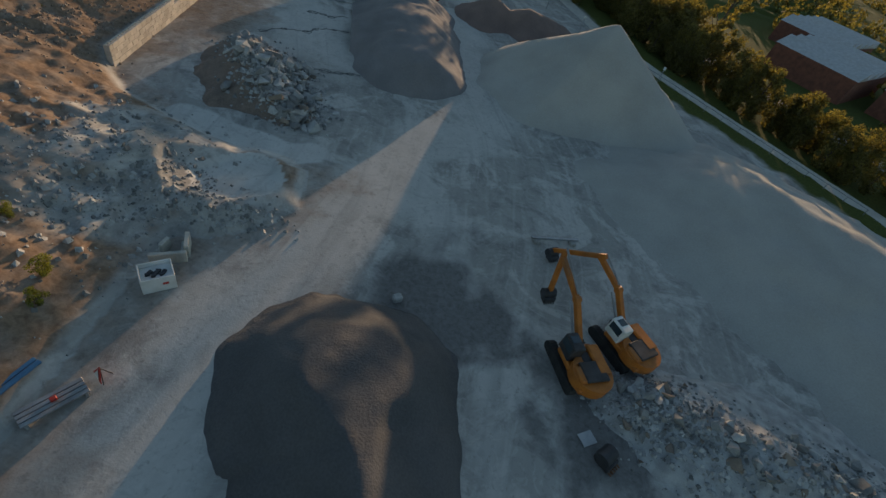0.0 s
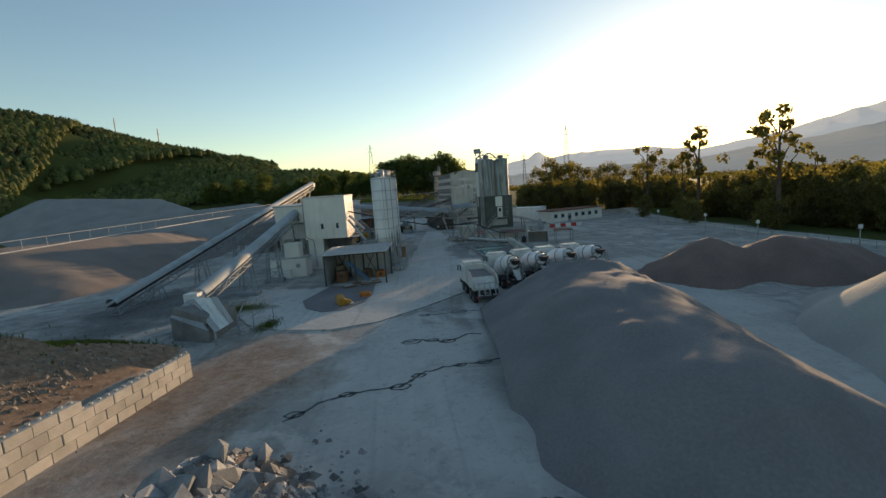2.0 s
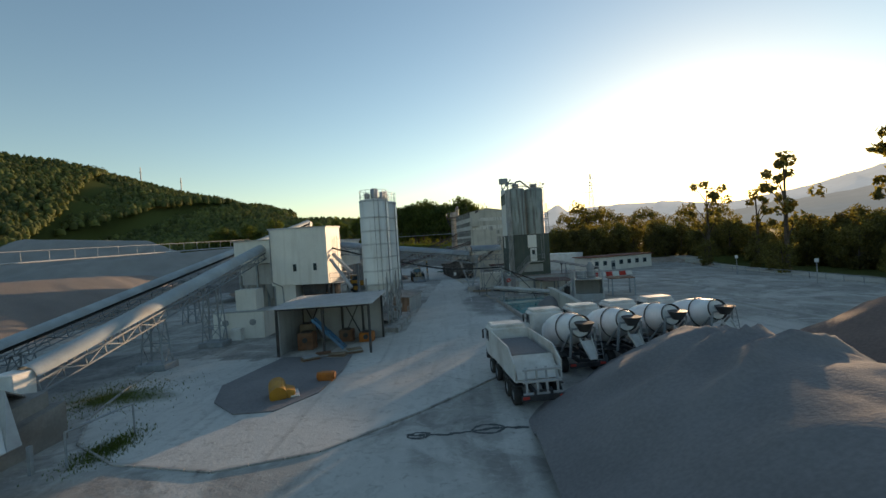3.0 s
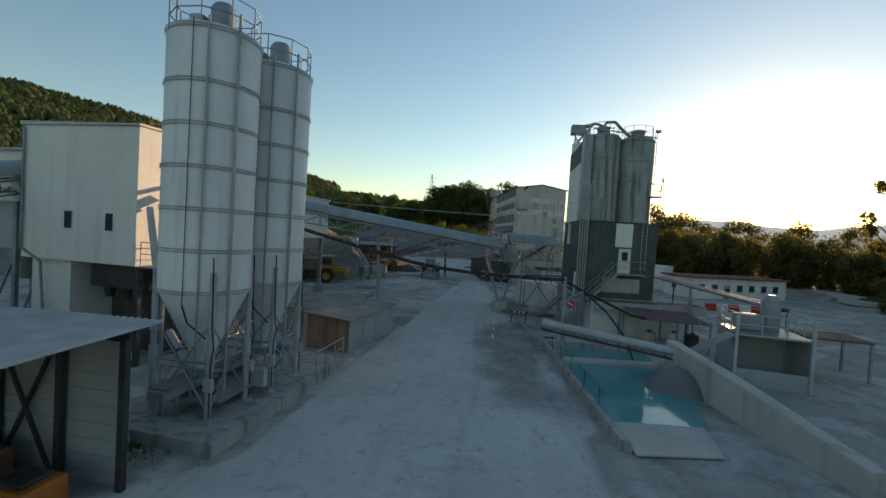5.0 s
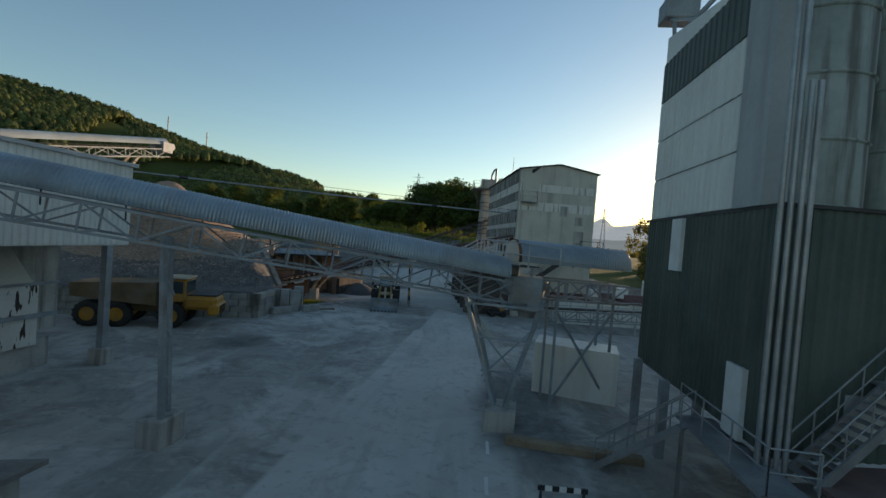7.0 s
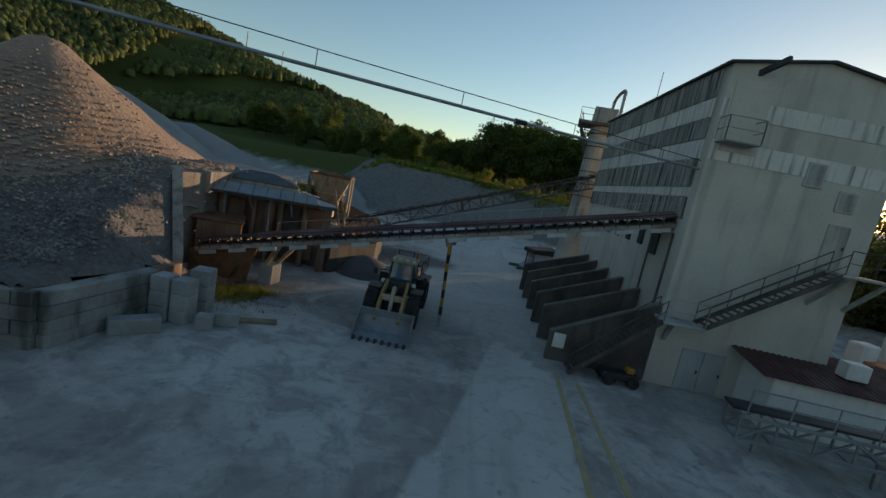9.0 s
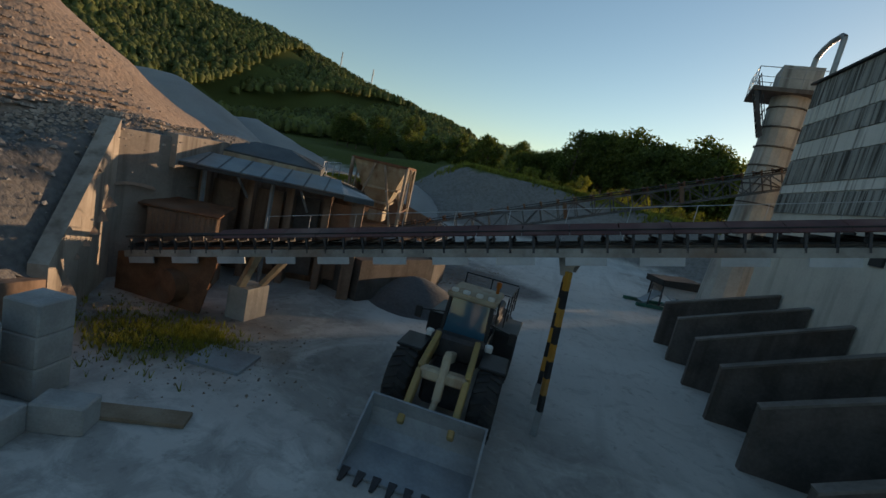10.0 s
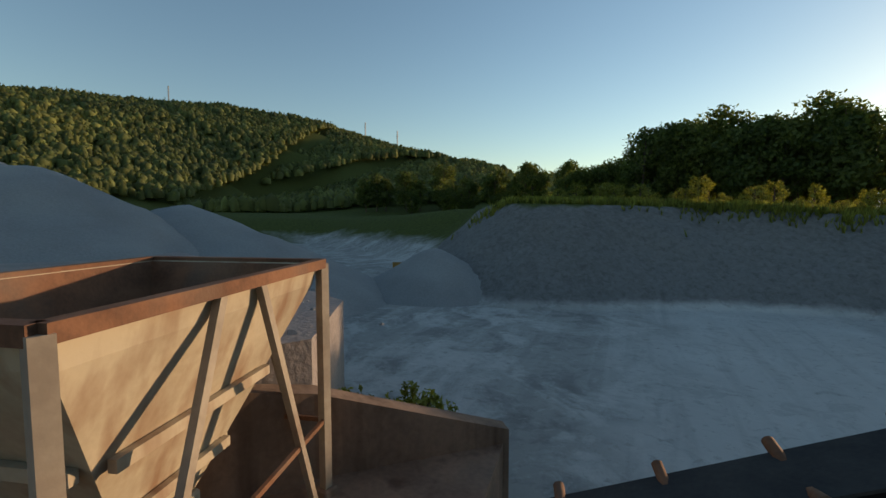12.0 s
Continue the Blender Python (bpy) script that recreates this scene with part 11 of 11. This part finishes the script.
small_stones("rubble_chips", "small broken stone covering the spread heap", spoil_top, SPO, 3200, 0.06, 0.3, ROCK, 54, 0.65)


def pair_height(x, y):
    return float(height(np.array([x]), np.array([y]))[0])


def bank_stones(name, label, spots, n, lo, hi, material, seed):
    """Stones on the natural ground, placed with one call for the heights."""
    rnd = np.random.RandomState(seed)
    which = rnd.randint(0, len(spots), n)
    S = np.array(spots)[which]
    X, Y = S[:, 0] + rnd.normal(0, 0.55, n) * S[:, 2], S[:, 1] + rnd.normal(0, 0.55, n) * S[:, 3]
    Z = height(X, Y)
    m = Mesh()
    rr = random.Random(seed)
    for x, y, z in zip(X, Y, Z):
        s = lo + (hi - lo) * rr.random() ** 3
        a = rr.uniform(0, 6.28)
        c, si = math.cos(a) * s, math.sin(a) * s
        k = len(m.v)
        for px, py, pz in ((1, 0, -0.3), (0.1, 0.9, -0.3), (-1, 0.1, -0.3), (0, -1, -0.3), (0.35, 0.2, 0.7), (-0.4, -0.3, 0.6)):
            j = rr.uniform(0.75, 1.25)
            m.v.append((x + (c * px - si * py) * j, y + (si * px + c * py) * j, z + pz * s * j + 0.02))
        m.f += [tuple(k + i for i in f) for f in ((0, 1, 4), (1, 2, 5), (1, 5, 4), (2, 3, 5), (3, 0, 4), (3, 4, 5))]
        m.smooth += [False] * 6
    return tagged(m.ob(name, material), label, "stones", kind="stuff")


bank_stones("bank_stones", "loose stones strewn over the earth bank", [(-16, -20, 7, 8), (-14, -28, 5, 5), (-20, -26, 6, 6), (-20, -36, 6, 6), (-11, -24, 4, 4), (-6, -26.5, 4, 1.5)], 1900, 0.06, 0.34, ROCK, 61)
bank_stones("bank_stones", "brown clods and stones on the slope above the wall", [(-25, 2, 4, 7), (-23.5, 12, 2, 6), (-27, -6, 5, 6)], 1300, 0.05, 0.24, ROCK_BROWN, 62)
bank_stones("yard_stones", "scattered gravel on the ground before the crusher shed", [(-20.5, 108.5, 2.5, 2), (-18, 109.5, 3, 2), (-17.2, 127, 1.6, 3), (-17.5, 131, 2, 3)], 3200, 0.015, 0.05, ROCK_BROWN, 63)


# ---- grass tufts ----
def grass(name, label, spots, n, lo, hi, material, seed, level=None):
    rnd = np.random.RandomState(seed)
    which = rnd.randint(0, len(spots), n)
    S = np.array(spots)[which]
    X, Y = S[:, 0] + rnd.normal(0, 0.5, n) * S[:, 2], S[:, 1] + rnd.normal(0, 0.5, n) * S[:, 3]
    Z = height(X, Y) if level is None else np.full(n, level)
    rr = random.Random(seed)
    m = Mesh()
    for x, y, z in zip(X, Y, Z):
        h = rr.uniform(lo, hi)
        for _ in range(4):
            a = rr.uniform(0, 6.28)
            w = h * 0.09
            dx, dy = math.cos(a), math.sin(a)
            k = len(m.v)
            lx, ly = rr.uniform(-0.5, 0.5) * h, rr.uniform(-0.5, 0.5) * h
            m.v += [(x - dy * w, y + dx * w, z - 0.03), (x + dy * w, y - dx * w, z - 0.03), (x + lx, y + ly, z + h)]
            m.f.append((k, k + 1, k + 2))
            m.smooth.append(False)
    tagged(m.ob(name, material), label, "grass", kind="stuff")


grass("grass", "dry green grass on the plateau above the block wall", [(-33, 16, 7, 9), (-37, 6, 6, 9), (-30, 21, 5, 3), (-42, 18, 6, 8)], 7000, 0.12, 0.4, LEAF, 71)
grass("grass", "sunlit grass patch before the crusher shed", [(-19.6, 108.4, 2.2, 1.6), (-18.4, 109.6, 1.2, 0.8)], 1500, 0.08, 0.26, LEAF_LIGHT, 72)
grass("grass", "rough weeds on the verge by the feed conveyor", [(-23.5, 35, 4, 4), (-11.3, 51.6, 2.2, 0.8), (-17.5, 27.5, 1, 2)], 5200, 0.05, 0.17, LEAF, 73)
grass("grass", "tall sunlit grass along the top of the far bank", [(-20, 174.5, 14, 1.4), (0, 177, 14, 1.6), (-34, 172, 8, 2)], 3200, 0.4, 1.1, LEAF_LIGHT, 74)
grass("grass", "green and yellow weeds along the terrace edge", [(-25.3, 121.9, 0.7, 1.2), (-26.3, 123.6, 0.8, 1.4), (-24.6, 120.3, 0.6, 1.2), (-27, 126, 1.0, 1.6)], 1500, 0.12, 0.4, LEAF_LIGHT, 76, 4.6)
small_stones("terrace_stones", "scattered stones on the gravel terrace", lambda x, y: 4.6, [(-28, 122, 3, 3), (-34, 124, 5, 4), (-31, 128, 4, 4)], 1400, 0.04, 0.16, ROCK, 77)
grass("grass", "weeds growing on the gravel fill", [(-24.5, 105.6, 1.0, 1.0)], 10, 0.2, 0.4, LEAF_LIGHT, 75)


# ---- block walls, block by block ----
def block_mesh(l, w, h, name="block"):
    m = Mesh()
    m.box((0, 0, h / 2), (l, w, h), None, 0.03)
    me = bpy.data.meshes.new(name)
    me.from_pydata(m.v, [], m.f)
    return me


def block_wall(name, label, pts, courses, mat_, L, W, Hc, group=""):
    """A wall of stacked concrete blocks along a polyline; courses is a function of the distance along it."""
    e = thing(name, label, "wall", kind="structure")
    whole, half = block_mesh(L - 0.015, W, Hc - 0.012), block_mesh(L / 2 - 0.015, W, Hc - 0.012)
    for me in (whole, half):
        me.materials.append(mat_)
    rnd = random.Random(len(label))
    run = 0.0
    for a, b in zip(pts, pts[1:]):
        a, b = Vector((*a, 0)), Vector((*b, 0))
        d = (b - a)
        n = max(1, round(d.length / L))
        ang = math.atan2(d.y, d.x)
        st = d / n
        for c in range(6):
            off = 0.5 if c % 2 else 0.0
            k = 0.0
            slots = ([(0.0, True)] if off else []) + [(i + off, False) for i in range(n - (1 if off else 0))] + ([(n - 0.5, True)] if off else [])
            for pos, is_half in slots:
                mid = pos + (0.25 if is_half else 0.5)
                if c >= courses((run + mid * st.length)):
                    continue
                p = a + st * mid
                ob = new("block", half if is_half else whole)
                ob.parent = e
                ob.matrix_basis = pose(p.x + rnd.uniform(-0.015, 0.015), p.y + rnd.uniform(-0.015, 0.015), c * Hc - 0.02, 0, 0, math.degrees(ang) + rnd.uniform(-0.5, 0.5))
        run += d.length
    return e


block_wall("wall_blocks", "long stepped wall of stacked pale concrete blocks below the bank", [(-21.2, -6.0), (-18.5, 16.6)], lambda s: 4 if s < 15.2 else 3, BLOCK, 1.2, 0.6, 0.56)
edge = Mesh()
for i in range(46):
    f = i / 45
    z = 2.22 if f < 0.66 else 1.66
    edge.tube((-21.2 + 2.7 * f, -6 + 22.6 * f, z), (-21.2 + 2.7 * f, -6 + 22.6 * f, z + 0.1), 0.1, 8)
tagged(edge.ob("wall_studs", CONCRETE_LIGHT), "row of coupling studs along the top of the block wall", "studs", kind="stuff")
block_wall("wall_blocks_yard", "wall of grey concrete blocks holding the gravel fill", [(-33, 93.6), (-23.5, 97.75), (-18.95, 99.8), (-19.25, 104.2)], lambda s: 4, BLOCK_WORN, 1.2, 0.6, 0.5)


def block_stack(x, y, turn, n, s=0.8, group="stacks of blocks"):
    e = thing("block_stack", "upright stack of pale grey concrete blocks" if n > 1 else "single pale concrete block on the ground", "concrete block", (x, y, 0), turn, group if n > 1 else "")
    for i in range(n):
        m = Mesh()
        m.box((0, 0, s * 0.85 * (i + 0.5)), (s, s, s * 0.85 - 0.01), None, 0.03)
        m.ob("block", BLOCK_GREY, e)


block_stack(-18.5, 104.05, 12, 3, 0.76)
block_stack(-17.7, 104.3, 8, 3, 0.74)
block_stack(-17.95, 105.5, 20, 3, 0.82)
for bx, by, bt, bl in ((-18.1, 102.5, 55, 1.7), (-16.65, 104.4, 30, 0.65), (-16.3, 105.3, 35, 0.95)):
    e = thing("loose_block", "pale concrete block lying on the ground", "concrete block", (bx, by, 0), bt)
    m = Mesh()
    m.box((0, 0, 0.29), (bl, 0.6, 0.6), None, 0.035)
    m.ob("block", BLOCK_GREY, e)

BED_STONE = mat("bed_stone", (0.235, 0.22, 0.205), (0.14, 0.13, 0.12), 0.9, scale=1.0, fine=12, vary=0.45, bump=0.2)
CONE_STONE = mat("cone_stone", (0.40, 0.31, 0.24), (0.24, 0.19, 0.15), 0.9, scale=1.0, fine=12, vary=0.4, bump=0.2)

# ---- end slab of the yard wall, and loose stone on the cone and the fill ----
w = Mesh()
w.prism([(-19.55, 104.25), (-19.15, 104.3), (-20.15, 106.5), (-20.5, 106.2)], -0.1, [2.0, 2.0, 1.65, 1.65])
tagged(w.ob("wall_end", CONCRETE_BROWN), "short brown concrete slab between block wall and wing wall", "wall", kind="structure")
small_stones("cone_stones", "larger pale stones on the sunlit flank of the cone", lambda x, y: max(cone_top(x, y), bed_top(x, y)), [(-29.5, 108.5, 3, 3.5), (-32, 108, 3, 4), (-28, 110.5, 2, 3)], 1500, 0.05, 0.17, CONE_STONE, 78, 0.6)
small_stones("cone_stones", "coarse stone rolled down the brown gravel cone", lambda x, y: max(cone_top(x, y), bed_top(x, y)), [(-27.5, 108.5, 3, 3), (-29, 105, 4, 3), (-26.5, 112.5, 1.2, 2), (-31, 102, 5, 3), (-33, 105, 4, 4)], 13000, 0.03, 0.13, CONE_STONE, 71, 0.6)
small_stones("bed_stones", "grey crushed stone lying on the gravel fill", bed_top, [(-22, 102.5, 1.3, 1.7), (-24, 105, 2.2, 2.2), (-25, 100.5, 2, 1.6), (-28, 100.5, 3, 2), (-29, 98, 3, 1.6), (-21.6, 101, 1.2, 0.8)], 7000, 0.03, 0.13, BED_STONE, 72, 0.6)
